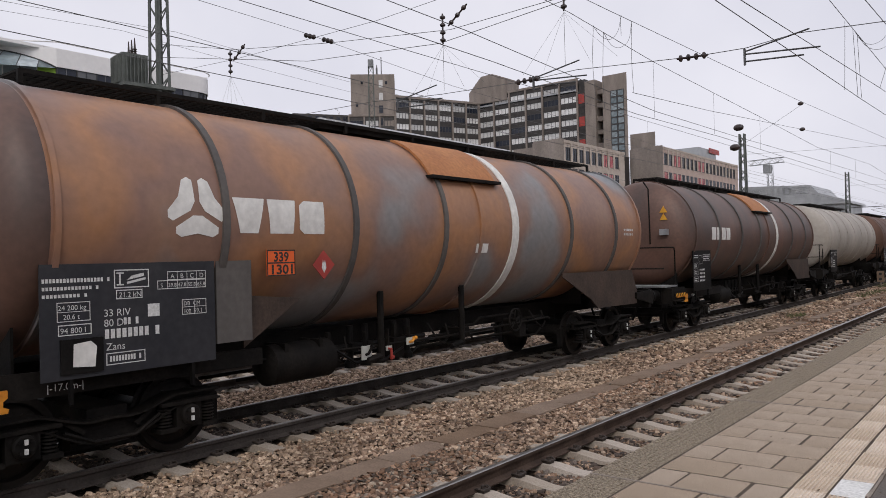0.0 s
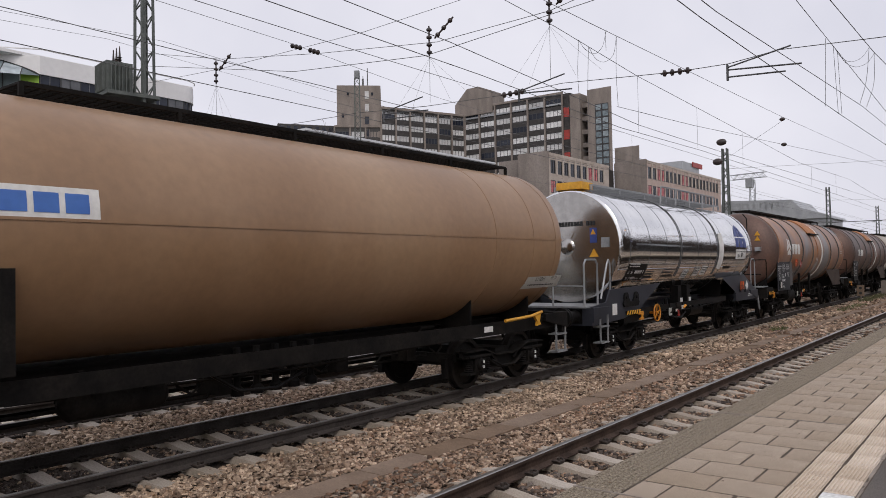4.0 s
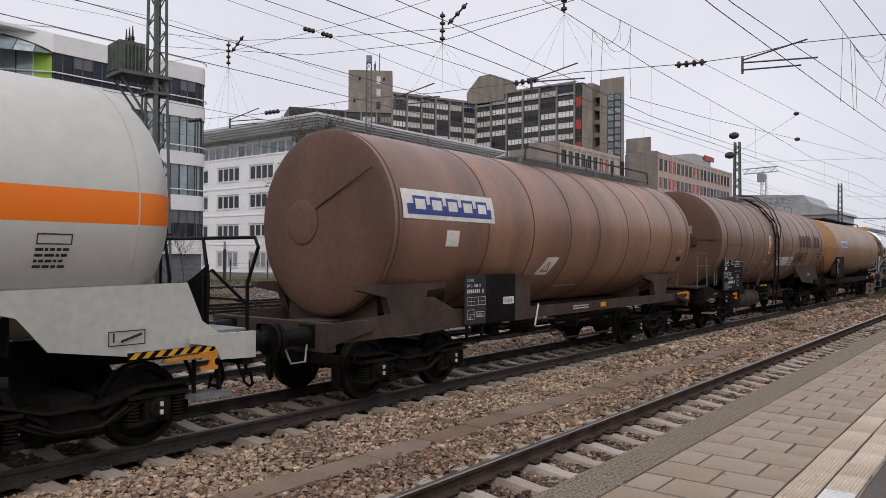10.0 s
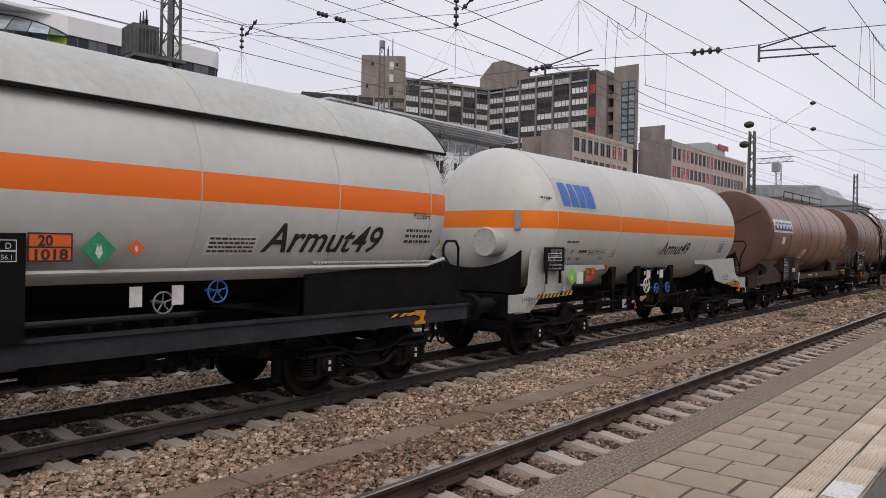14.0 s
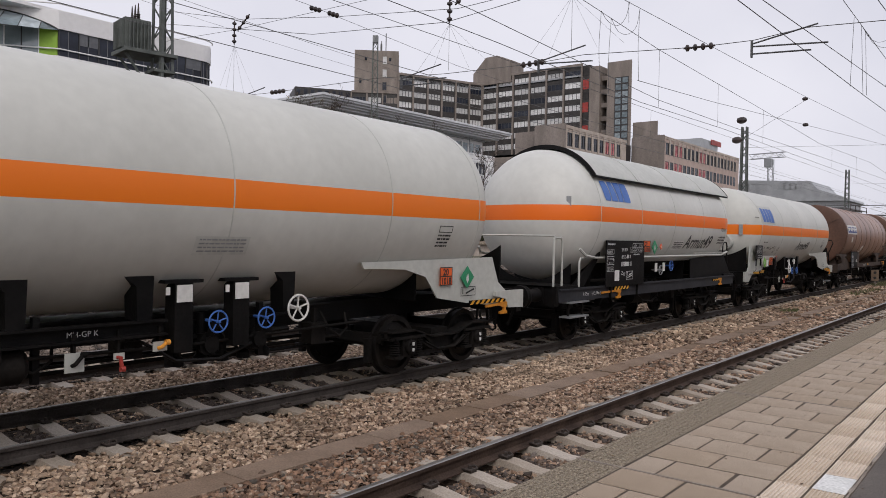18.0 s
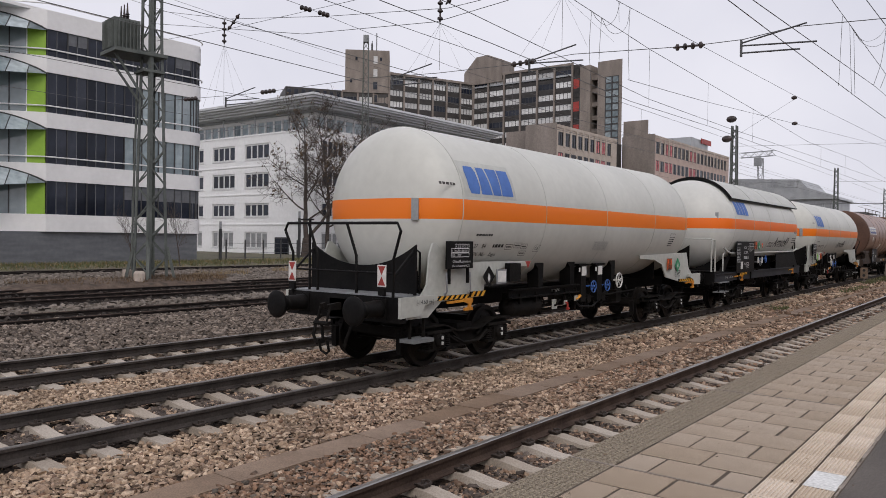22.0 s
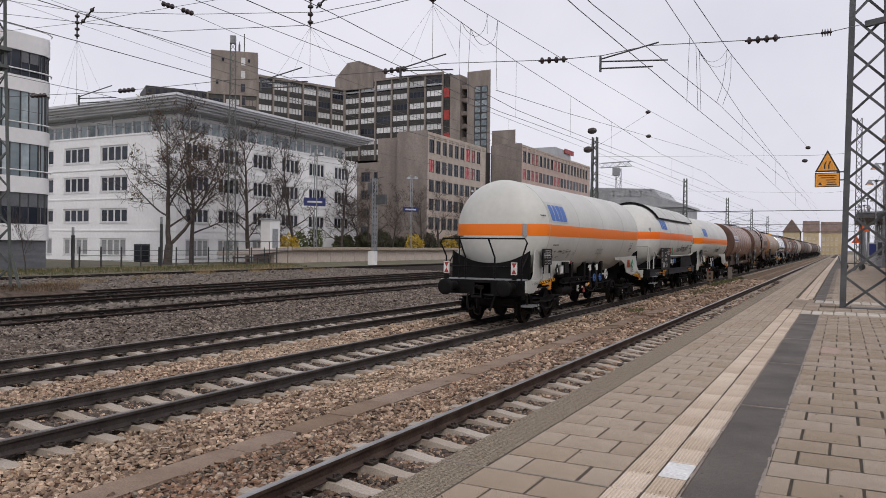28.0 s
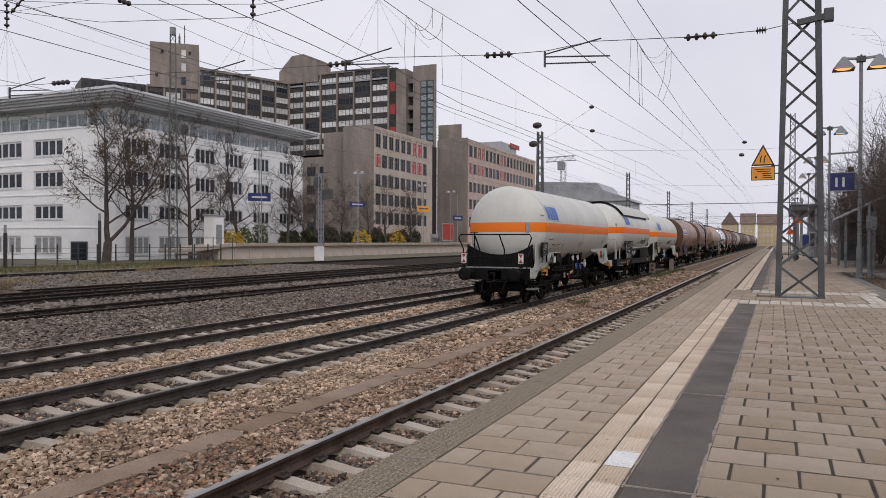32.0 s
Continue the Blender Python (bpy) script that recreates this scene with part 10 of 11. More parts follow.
# rough mortar seams on both sides of it
g = Geo()
for y0, y1, x in ((-19, 18.6, -0.416), (4.4, 18.6, -0.812)):
    y = y0
    while y < y1:
        d = rnd.uniform(0.05, 0.12)
        w = rnd.uniform(0.006, 0.016)
        g.box(x - w + rnd.uniform(-0.006, 0.006), x + w * 0.5, y, y + d, PZ - 0.03, PZ - 0.001 + rnd.uniform(-0.002, 0.002))
        y += d
tagged(solid("seam_mortar", g, M["mortar"], "crumbly pale mortar seam along the asphalt", "mortar", smooth=0), kind="structure")

# pavers with wide dark joints on the open side
pave = thing("block_paving", "grey-brown concrete pavers with wide dark joints", "paving", kind="structure")
PW = 0.388
far = Geo()
PAVER = slab_mesh("paver", PW - 0.019, ROW - 0.025, M["paver"])
for i in range(-64, 170):
    y = Y_BAY + i * ROW
    off = -0.25 if i % 2 else -0.055
    row = [(-0.41, off - 0.016)] + [(off + k * PW, off + (k + 1) * PW - 0.017) for k in range(12)]
    for x0, x1 in row:
        if x1 > (2.75 if y < 40 else 4.2) or (18.6 < y + 0.2 < 23.9):
            continue
        if y > 24 and x1 < -0.1:
            continue
        if 3.3 < y < 19 and x0 < 0.285 * y - 0.1:
            if x1 - x0 > PW - 0.025:
                lay(pave, PAVER, x0, y + bay_gap(i) * 0.5, name="paver")
            else:
                lay(pave, slab_of(x1 - x0, ROW - 0.022, "paver"), x0, y + bay_gap(i) * 0.5, name="paver")
        else:
            far.box(x0, x1, y, y + ROW - 0.024, PZ - 0.05, PZ + rnd.uniform(-0.003, 0.003))
# paving round the mast
for i in range(12):
    y = 19.78 + i * 0.245
    for k in range(-1, 8):
        if not (0 < k < 4 and 4 < i < 8):
            far.box(-0.825 + k * 0.345, -0.825 + k * 0.345 + 0.33, y, y + 0.235, PZ - 0.05, PZ + rnd.uniform(-0.003, 0.003))
for k in range(3):
    far.box(-1.2, -0.68, 22.76 + k * 0.38, 23.12 + k * 0.38, PZ - 0.05, PZ - 0.002)
far.box(-0.1, 4.6, Y_BAY + 170 * ROW, 300, PZ - 0.05, PZ)
tagged(part("far_pavers", far, M["paver_far"], pave, smooth=0), kind="stuff")
g = Geo()
g.box(2.40, 2.95, 17.0, 34.0, PZ - 0.05, PZ - 0.003)
g.box(2.76, 16.0, -24, 17.0, PZ - 0.05, PZ - 0.003)
g.box(2.95, 4.6, 34.0, 67.0, PZ - 0.05, PZ - 0.006)
solid("side_asphalt", g, M["asphalt_worn"], "worn grey asphalt at the rear of the platform", "asphalt", kind="structure", smooth=0)

g = Geo()
g.box(-0.42, 2.75, -20.0, 18.6, PZ - 0.05, PZ - 0.0035)
solid("joint_sand", g, M["joint"], "dark brown sand filling the paving joints", "paving", kind="structure", smooth=0)
solid("joint_sand", Geo().box(-2.03, -0.80, -20.0, 40.0, PZ - 0.05, PZ - 0.0035), M["joint_pale"], "brown sand filling the slab joints", "paving", kind="structure", smooth=0)
# manhole frame in the pavers
mh = thing("manhole_cover", "paved manhole cover in a rusty steel frame", "manhole cover", at=pose(-0.27, 11.6, PZ))
part("frame", Geo().box(0, 0.94, 0, 0.014, -0.02, 0.004).box(0, 0.94, 0.786, 0.8, -0.02, 0.004).box(0, 0.014, 0.014, 0.786, -0.02, 0.004).box(0.926, 0.94, 0.014, 0.786, -0.02, 0.004), M["duct"], mh, smooth=0)
part("lid", Geo().box(0.03, 0.24, 0.03, 0.77, -0.01, 0.0035), M["lid_pink"], mh, "reddish worn paved lid", smooth=0)

# dry leaf litter and grit on the platform
g = Geo()
for k in range(260):
    y = 3.6 + 18 * rnd.random() ** 1.5
    x = rnd.uniform(-2.2, 0.27 * y)
    s = rnd.uniform(0.004, 0.013)
    a = rnd.uniform(0, 6.28)
    c, d = math.cos(a) * s, math.sin(a) * s
    g.add([(x + c, y + d, PZ + 0.006), (x - d, y + c, PZ + 0.008), (x - c * 1.2, y - d * 1.2, PZ + 0.006), (x + d, y - c, PZ + 0.012)], [(0, 1, 2), (0, 2, 3)])
tagged(solid("leaf_litter", g, M["litter"], "scattered grit and bits of dry leaf on the slabs", "litter", smooth=0), kind="stuff")

# warning sign on the platform mast
sign = thing("warning_sign", "orange triangular warning sign above an orange text plate", "sign", at=pose(-0.355, 21.05, 0))
g = Geo()
tri = [(-0.28, 4.12), (0.28, 4.12), (0.0, 4.67)]
g.prism(tri, "y", 0, 0.02)
part("border", g, M["ink"], sign, "black border", smooth=0)
g = Geo()
g.prism([(-0.225, 4.155), (0.225, 4.155), (0, 4.595)], "y", -0.004, 0)
part("triangle", g, M["sign_orange"], sign, smooth=0)
g = Geo()
for s in (-0.06, 0.03):
    g.beam((s, -0.006, 4.20), (s, -0.006, 4.30), 0.03, 0.003, up=(0, 1, 0))
    g.beam((s, -0.006, 4.30), (s + 0.035, -0.006, 4.38), 0.025, 0.003, up=(0, 1, 0))
part("symbol", g, M["ink"], sign, smooth=0)
part("plate_border", Geo().box(-0.28, 0.28, 0, 0.018, 3.745, 4.10), M["ink"], sign, smooth=0)
plate = part("text_plate", Geo().box(-0.262, 0.262, -0.004, 0, 3.763, 4.082), M["sign_orange"], sign, smooth=0)
g = Geo()
for k, (a, b) in enumerate(((-0.2, 0.2), (-0.14, 0.16), (-0.02, 0.2), (0.0, 0.18), (-0.02, 0.21))):
    z = 4.03 - k * 0.055
    g.box(a, b, -0.006, -0.004, z - 0.012, z + 0.010)
g.prism([(-0.2, 3.80), (-0.12, 3.80), (-0.16, 3.88)], "y", -0.006, -0.004)
part("text_bar", g, M["ink"], plate, smooth=0)
part("clamp", Geo().box(0.2, 0.40, 0.02, 0.05, 4.10, 4.13).box(0.2, 0.40, 0.02, 0.05, 3.9, 3.93), M["steel_dark"], sign, smooth=0)


# platform lamps with two pyramid shades
def lamp_post(x, y, h):
    th = thing("platform_lamp", "grey lamp post with two lit pyramid shades", "street lamp", "lamps along the platform", at=pose(x, y, PZ))
    part("post", Geo().tube([(0, 0, 0), (0, 0, 1.2)], 0.115, 14).tube([(0, 0, 1.2), (0, 0, h)], 0.085, 14, r2=0.065), M["galv_dark"], th)
    part("base_plate", Geo().cyl((0, 0, 0), (0, 0, 0.03), 0.2, 16), M["galv_dark"], th)
    part("head", Geo().box(-0.16, 0.16, -0.12, 0.12, h - 0.16, h + 0.06).lathe([(h + 0.06, 0.09), (h + 0.16, 0.0)], "z", seg=10), M["steel_dark"], th)
    for s in (-1, 1):
        cx = s * 0.62
        g = Geo()
        w = 0.40
        zt, zb = h + 0.10, h - 0.42
        top, bot = 0.05, w
        v = [(cx - bot, -bot, zb), (cx + bot, -bot, zb), (cx + bot, bot, zb), (cx - bot, bot, zb), (cx - top, -top, zt), (cx + top, -top, zt), (cx + top, top, zt), (cx - top, top, zt)]
        g.add(v, [(0, 1, 5, 4), (1, 2, 6, 5), (2, 3, 7, 6), (3, 0, 4, 7), (4, 5, 6, 7)])
        v = [(a * 0.98 + cx * 0.02, b * 0.98, c - 0.01) for a, b, c in v]
        g.add(v, [(4, 5, 1, 0), (5, 6, 2, 1), (6, 7, 3, 2), (7, 4, 0, 3), (7, 6, 5, 4)])
        g.beam((s * 0.1, 0, h - 0.02), (cx, 0, h + 0.02), 0.09)
        sh = part("shade", g, M["galv_dark"], th, "grey pyramid shade", smooth=0)
        part("bulb_glass", Geo().lathe([(h - 0.36, 0.32), (h - 0.40, 0.26), (h - 0.41, 0.0)], "z", at=(cx, 0, 0), seg=16), M["lamp_glow"], sh, "lit orange lamp glass")
    return th


lamp_post(3.0, 34.3, 8.75)
for y in (54.5, 73.3, 90.6, 121.0, 140.0, 159.0, 178.0):
    lamp_post(3.03, y, 8.75)
# platform number sign
ns = thing("platform_number_sign", "dark blue platform sign with a white number", "sign", at=pose(1.93, 34.3, 0))
board = part("board", Geo().box(0, 0.87, -0.05, 0.05, 4.24, 4.93), M["sign_blue"], ns, smooth=0)
part("frame", Geo().box(-0.02, 0.89, -0.055, 0.055, 4.93, 4.96).box(-0.02, 0.89, -0.055, 0.055, 4.21, 4.24).box(-0.02, 0, -0.055, 0.055, 4.24, 4.93).box(0.87, 0.95, -0.055, 0.055, 4.24, 4.93), M["galv_dark"], ns, smooth=0)
me = text_mesh("11", 0.50, M["letter"], bold=0.016)
me.transform(Matrix.Rotation(radians(90), 4, "X"))
part("number", me, None, board, "white number", at=pose(0.10, -0.056, 4.40))
part("bracket", Geo().beam((-0.1, 0, 5.72), (1.05, 0, 5.76), 0.07).box(0.9, 1.1, -0.06, 0.06, 4.3, 4.36).box(0.9, 1.1, -0.06, 0.06, 4.82, 4.88), M["galv_dark"], ns, smooth=0)
part("beacon", Geo().box(0.62, 0.84, -0.1, 0.1, 4.99, 5.17), M["frame_brown"], ns, smooth=0)

# slim posts and boxes beside the lamp
bx = thing("control_post", "grey steel post with a small switch box", "post", at=pose(3.32, 34.2, PZ))
part("post", Geo().cyl((0, 0, 0), (0, 0, 3.0), 0.06, 10), M["galv_dark"], bx)
part("post", Geo().cyl((0.13, 0.1, 0), (0.13, 0.1, 2.6), 0.045, 10), M["galv_dark"], bx)
part("switch_box", Geo().box(-0.1, 0.26, -0.12, 0.1, 1.9, 2.45), M["galv_dark"], bx)

# small shelter with a pitched roof
sh = thing("platform_shelter", "small shelter with dark posts and a sloping roof", "shelter", at=pose(3.4, 46.5, PZ - 0.01))
for k, (x, y) in enumerate(((0.0, 0.0), (1.35, 0.0), (0.0, 5.2), (1.35, 5.2))):
    part("post", Geo().box(x - 0.06, x + 0.06, y - 0.06, y + 0.06, 0, 2.75 + x * 0.55), M["galv_dark"], sh, smooth=0)
g = Geo()
g.add([(-0.3, -0.5, 2.72), (1.7, -0.5, 3.75), (1.7, 5.8, 3.75), (-0.3, 5.8, 2.72), (-0.3, -0.5, 2.84), (1.7, -0.5, 3.87), (1.7, 5.8, 3.87), (-0.3, 5.8, 2.84)],
      [(0, 3, 2, 1), (4, 5, 6, 7), (0, 1, 5, 4), (1, 2, 6, 5), (2, 3, 7, 6), (3, 0, 4, 7)])
part("roof", g, M["galv"], sh, "grey sloping roof", smooth=0)
part("rear_wall", Geo().box(1.36, 1.42, 0.1, 5.1, 0.2, 3.3), M["steel_dark"], sh, smooth=0)
part("side_board", Geo().box(0.1, 1.3, 5.16, 5.2, 0.3, 2.6), M["steel_dark"], sh, smooth=0)
fence = thing("platform_railing", "galvanised tube railing at the rear of the platform", "railing", at=pose(4.3, 56.0, PZ - 0.01))
for k in range(5):
    part("post", Geo().cyl((0, k * 2.0, 0), (0, k * 2.0, 1.15), 0.03, 8), M["galv"], fence)
for z in (0.4, 0.75, 1.13):
    part("rail", Geo().cyl((0, 0, z), (0, 8, z), 0.025, 8), M["galv"], fence)
# waiting roof farther along
can = thing("platform_canopy", "dark flat waiting roof on posts along the platform", "canopy", at=pose(1.4, 92.0, PZ))
part("roof", Geo().box(0, 3.2, 0, 26, 4.9, 5.45), M["steel_dark"], can, smooth=0)
part("roof_rim", Geo().box(-0.08, 3.28, -0.08, 26.08, 5.45, 5.6), M["galv_dark"], can, smooth=0)
for k in range(5):
    for x in (0.7, 2.5):
        part("post", Geo().box(x - 0.1, x + 0.1, 1 + k * 6 - 0.1, 1 + k * 6 + 0.1, 0, 4.9), M["galv_dark"], can, smooth=0)
for x, y, z, r in ((1.5, 70.0, 3.05, 0.42), (1.1, 78.0, 2.2, 0.4)):
    ts = thing("small_warning_sign", "small orange triangular sign on a slim post", "sign", "small signs along the platform", at=pose(x, y, PZ))
    part("post", Geo().cyl((0, 0, 0), (0, 0, z), 0.035, 8), M["galv_dark"], ts)
    part("plate", Geo().prism([(-r, z - 0.1), (r, z - 0.1), (0, z + r * 1.5)], "y", -0.06, -0.04), M["orange"], ts, smooth=0)
for k, (x, y, h, w) in enumerate(((2.9, 74, 2.3, 0.7), (2.6, 82, 2.2, 0.9), (3.2, 88, 2.5, 0.8), (2.2, 104, 2.2, 0.6))):
    vb = thing("ticket_cabinet", "grey metal cabinet on the platform", "cabinet", "cabinets along the platform", at=pose(x, y, PZ))
    part("body", Geo().box(-w / 2, w / 2, -0.3, 0.3, 0.1, h), M["galv"], vb, smooth=0)
    part("front", Geo().box(-w / 2 + 0.08, w / 2 - 0.08, -0.32, -0.3, h * 0.45, h - 0.15), M["sign_blue"] if k % 2 else M["frame_dark"], vb, smooth=0)
    part("plinth", Geo().box(-w / 2 + 0.04, w / 2 - 0.04, -0.26, 0.26, 0, 0.1), M["frame_dark"], vb, smooth=0)
tr = thing("luggage_trolley", "dark low trolley standing far along the platform", "trolley", at=pose(0.75, 64.0, PZ))
part("deck", Geo().box(-0.9, 0.9, -0.4, 0.4, 0.42, 0.5), M["steel_dark"], tr)
part("handle", Geo().tube([(-0.85, 0, 0.5), (-1.05, 0, 1.05), (-0.95, 0.3, 1.1)], 0.03, 6), M["steel_dark"], tr)
for s in (-0.55, 0.55):
    for q in (-0.38, 0.38):
        part("wheel", Geo().cyl((s, q - 0.04, 0.22), (s, q + 0.04, 0.22), 0.22, 14), M["ink"], tr)


# ---- plants and the far side ----
def bare_tree(name, seed, height, trunk_r, levels, label, spread=0.6, leaves=0.0, stems=1, first=0.25, kids=(5, 5, 4, 4), twig_r=0.006, droop=0.0):
    """A bare tree: a tapered trunk with limbs, branches and fine twigs."""
    rn = random.Random(seed)
    th = thing(name, label, "tree" if stems < 3 else "bush", at=pose(0, 0, 0))
    wood, twigs, leaf = Geo(), Geo(), Geo()

    def grow(p, d, length, r, lev):
        n = 4 if lev < 2 else (3 if lev < 3 else 2)
        pts, q, dd = [tuple(p)], Vector(p), Vector(d)
        for k in range(n):
            dd = (dd + Vector((rn.uniform(-1, 1), rn.uniform(-1, 1), rn.uniform(-0.5, 0.9) - droop)) * (0.13 + 0.05 * lev)).normalized()
            q = q + dd * (length / n)
            pts.append(tuple(q))
        (wood if lev < (2 if trunk_r > 0.1 else 1) else twigs).tube(pts, r, 7 if lev == 0 else (5 if lev == 1 else 3), r2=max(r * 0.35, twig_r * 0.5))
        if lev < levels:
            m = kids[min(lev, len(kids) - 1)]
            for k in range(m):
                t = first + (1 - first) * (k + rn.uniform(0.2, 0.9)) / m if lev == 0 else 0.2 + 0.8 * (k + rn.random()) / m
                t = min(t, 0.99)
                i = min(int(t * n), n - 1)
                a = Vector(pts[i]).lerp(Vector(pts[i + 1]), t * n - i)
                ang = rn.uniform(0, 6.283)
                side = d.cross(Vector((math.cos(ang), math.sin(ang), 0.1))).normalized()
                nd = (Vector(d) * (1 - spread) + side * spread * rn.uniform(0.7, 1.2) + Vector((0, 0, 0.22))).normalized()
                grow(a, nd, length * rn.uniform(0.42, 0.68) * (1.15 - 0.4 * t * (lev == 0)), max(r * rn.uniform(0.38, 0.55) * (1.1 - 0.5 * t), twig_r), lev + 1)
        elif leaves and rn.random() < leaves:
            for k in range(3):
                c = q + Vector((rn.uniform(-0.2, 0.2), rn.uniform(-0.2, 0.2), rn.uniform(-0.2, 0.1)))
                u = Vector((rn.uniform(-1, 1), rn.uniform(-1, 1), rn.uniform(-1, 1))) * 0.11
                w = Vector((rn.uniform(-1, 1), rn.uniform(-1, 1), rn.uniform(-1, 1))) * 0.09
                leaf.quad(tuple(c + u), tuple(c + w), tuple(c - u), tuple(c - w))

    for s in range(stems):
        if stems == 1:
            grow(Vector((0, 0, -0.1)), Vector((rn.uniform(-0.06, 0.06), rn.uniform(-0.06, 0.06), 1)).normalized(), height * 0.78, trunk_r, 0)
        else:
            a = 6.283 * (s + rn.random()) / stems
            o = 0.25 if stems < 3 else rn.uniform(0.1, 1.5)
            lean = 0.22 if stems < 3 else rn.uniform(0.05, 0.55)
            grow(Vector((math.cos(a) * o, math.sin(a) * o, -0.1)), Vector((math.cos(a) * lean, math.sin(a) * lean, 1)).normalized(), height * rn.uniform(0.6, 0.8), trunk_r * rn.uniform(0.6, 1), 0)
    part("trunk", wood, M["bark"], th, smooth=60)
    tagged(part("twig_crown", twigs, M["twig"], th, smooth=60), kind="stuff")
    if leaf.v:
        tagged(part("withered_foliage", leaf, M["litter"], th, "a few withered leaves", smooth=0), kind="stuff")
    return th


def set_at(th, m):
    th.matrix_basis = m
    return th


def leader_tree(name, seed, height, trunk_r, label, reach=0.5, low=0.2, limbs=15, fork=False, leaves=0.0):
    """A bare tree with a wandering leader; long limbs leave it low and wide, bend up and carry side branches and fine twigs."""
    rn = random.Random(seed)
    th = thing(name, label, "tree")
    wood, twigs, leaf = Geo(), Geo(), Geo()
    jit = lambda a: Vector((rn.uniform(-a, a), rn.uniform(-a, a), rn.uniform(-a, a)))

    def run(p, d, length, r, n, wob, rise, r2, store, seg):
        pts, q, d = [Vector(p)], Vector(p), Vector(d)
        for k in range(n):
            d = (d + jit(wob) + Vector((0, 0, rise))).normalized()
            q = q + d * (length / n)
            pts.append(q.copy())
        store.tube(pts, r, seg, r2=r2)
        return pts

    def spot(pts, t):
        n = len(pts) - 1
        i = min(int(t * n), n - 1)
        return pts[i].lerp(pts[i + 1], t * n - i), (pts[i + 1] - pts[i]).normalized()

    def side(a, along, length, r, lev):
        pts = run(a, (along * 0.5 + along.cross(jit(1.0)).normalized() * 0.85 + Vector((0, 0, 0.15))).normalized(), length, r, (5, 3, 2)[lev], 0.24, 0.05, 0.007, twigs if lev else wood, 3 if lev else 4)
        for k in range((8, 4)[lev] if lev < 2 else 0):
            b, al = spot(pts, 0.15 + 0.85 * (k + rn.random()) / (8, 4)[lev])
            side(b, al, length * rn.uniform(0.28, 0.5), max(r * 0.45, 0.013), lev + 1)
        if lev == 2 and rn.random() < leaves:
            for k in range(2):
                c, u, w = pts[-1] + jit(0.12), jit(0.13), jit(0.11)
                leaf.quad(tuple(c + u), tuple(c + w), tuple(c - u), tuple(c - w))

    def crown(base, d, h, r, t0):
        lead = run(base, d, h, r, 9, 0.10, 0.10, 0.02, wood, 8)
        turn = rn.uniform(0, 6.28)
        for k in range(limbs):
            t = t0 + (0.97 - t0) * (k + rn.uniform(0, 0.7)) / limbs
            a, along = spot(lead, t)
            turn += 2.4 + rn.uniform(-0.5, 0.5)
            up = 0.35 + 0.75 * t
            out = Vector((math.cos(turn), math.sin(turn), up)).normalized()
            length = height * reach * (1.05 - 0.5 * t) * rn.uniform(0.75, 1.15)
            rr = max(r * (0.46 - 0.3 * t), 0.03)
            limb = run(a, out, length, rr, 7, 0.17, 0.07, 0.014, wood, 5)
            for q in range(7):
                b, al = spot(limb, 0.22 + 0.76 * (q + rn.random()) / 7)
                side(b, al, length * rn.uniform(0.25, 0.42), max(rr * 0.4, 0.018), 0 if q < 6 else 1)

    if fork:
        top = Vector((0.1, 0.1, height * 0.13))
        wood.tube([Vector((0, 0, -0.15)), top * 0.5, top], trunk_r * 1.2, 9, r2=trunk_r)
        crown(top * 0.95, Vector((-0.10, -0.10, 1)).normalized(), height * 0.82, trunk_r * 0.7, low * 0.6)
        crown(top * 0.95, Vector((0.75, 0.85, 1)).normalized(), height * 0.66, trunk_r * 0.5, low + 0.15)
    else:
        crown(Vector((0, 0, -0.15)), Vector((rn.uniform(-0.05, 0.05), rn.uniform(-0.05, 0.05), 1)).normalized(), height * 0.95, trunk_r, low)
    part("trunk", wood, M["bark"], th, smooth=60)
    tagged(part("twig_crown", twigs, M["twig"], th, smooth=60), kind="stuff")
    if leaf.v:
        tagged(part("withered_foliage", leaf, M["litter"], th, "a few withered leaves", smooth=0), kind="stuff")
    return th


GR = 0.08
big = set_at(leader_tree("bare_tree", 5, 14.6, 0.36, "broad forked bare tree with a few withered leaves", 0.48, 0.22, 12, True, 0.10), pose(-56.6, 51.0, GR))
mid = set_at(leader_tree("bare_tree", 8, 15.6, 0.24, "bare leafless tree before the white house", 0.40, 0.2, 16), pose(-57.2, 54.6, GR))
slim = set_at(leader_tree("bare_tree", 12, 15.2, 0.26, "slim bare tree beside the far platform", 0.40, 0.18, 16), pose(-58.8, 64.4, GR))
for ob, x, y, s, r in ((mid, -58.8, 73.0, 0.95, 80), (slim, -58.8, 82.0, 0.92, 140), (big, -58.4, 88.0, 0.70, 200), (mid, -58.2, 93.4, 0.66, 250), (mid, -58.2, 108.8, 0.92, 15), (slim, -58.2, 103.0, 0.72, 330), (big, -58.0, 117.0, 0.72, 100), (slim, -58.5, 68.3, 0.6, 60)):
    copy_thing(ob, pose(x, y, GR, 0, 0, r) @ Matrix.Scale(s, 4))
sap = set_at(bare_tree("bare_sapling", 31, 3.6, 0.05, 3, "thin bare sapling in front of the grey wall", 0.5, 0, 1, 0.35, (7, 5, 4), 0.009), pose(-47.6, 31.1, 0.1))
copy_thing(sap, pose(-47.6, 27.5, 0.1, 0, 0, 90) @ Matrix.Scale(0.9, 4))

# brown thicket behind the platform
bush = set_at(bare_tree("bare_thicket", 41, 5.6, 0.05, 3, "dense brown leafless thicket behind the platform", 0.6, 0, 10, 0.15, (7, 6, 4), 0.009), pose(6.3, 34.5, 0.9))
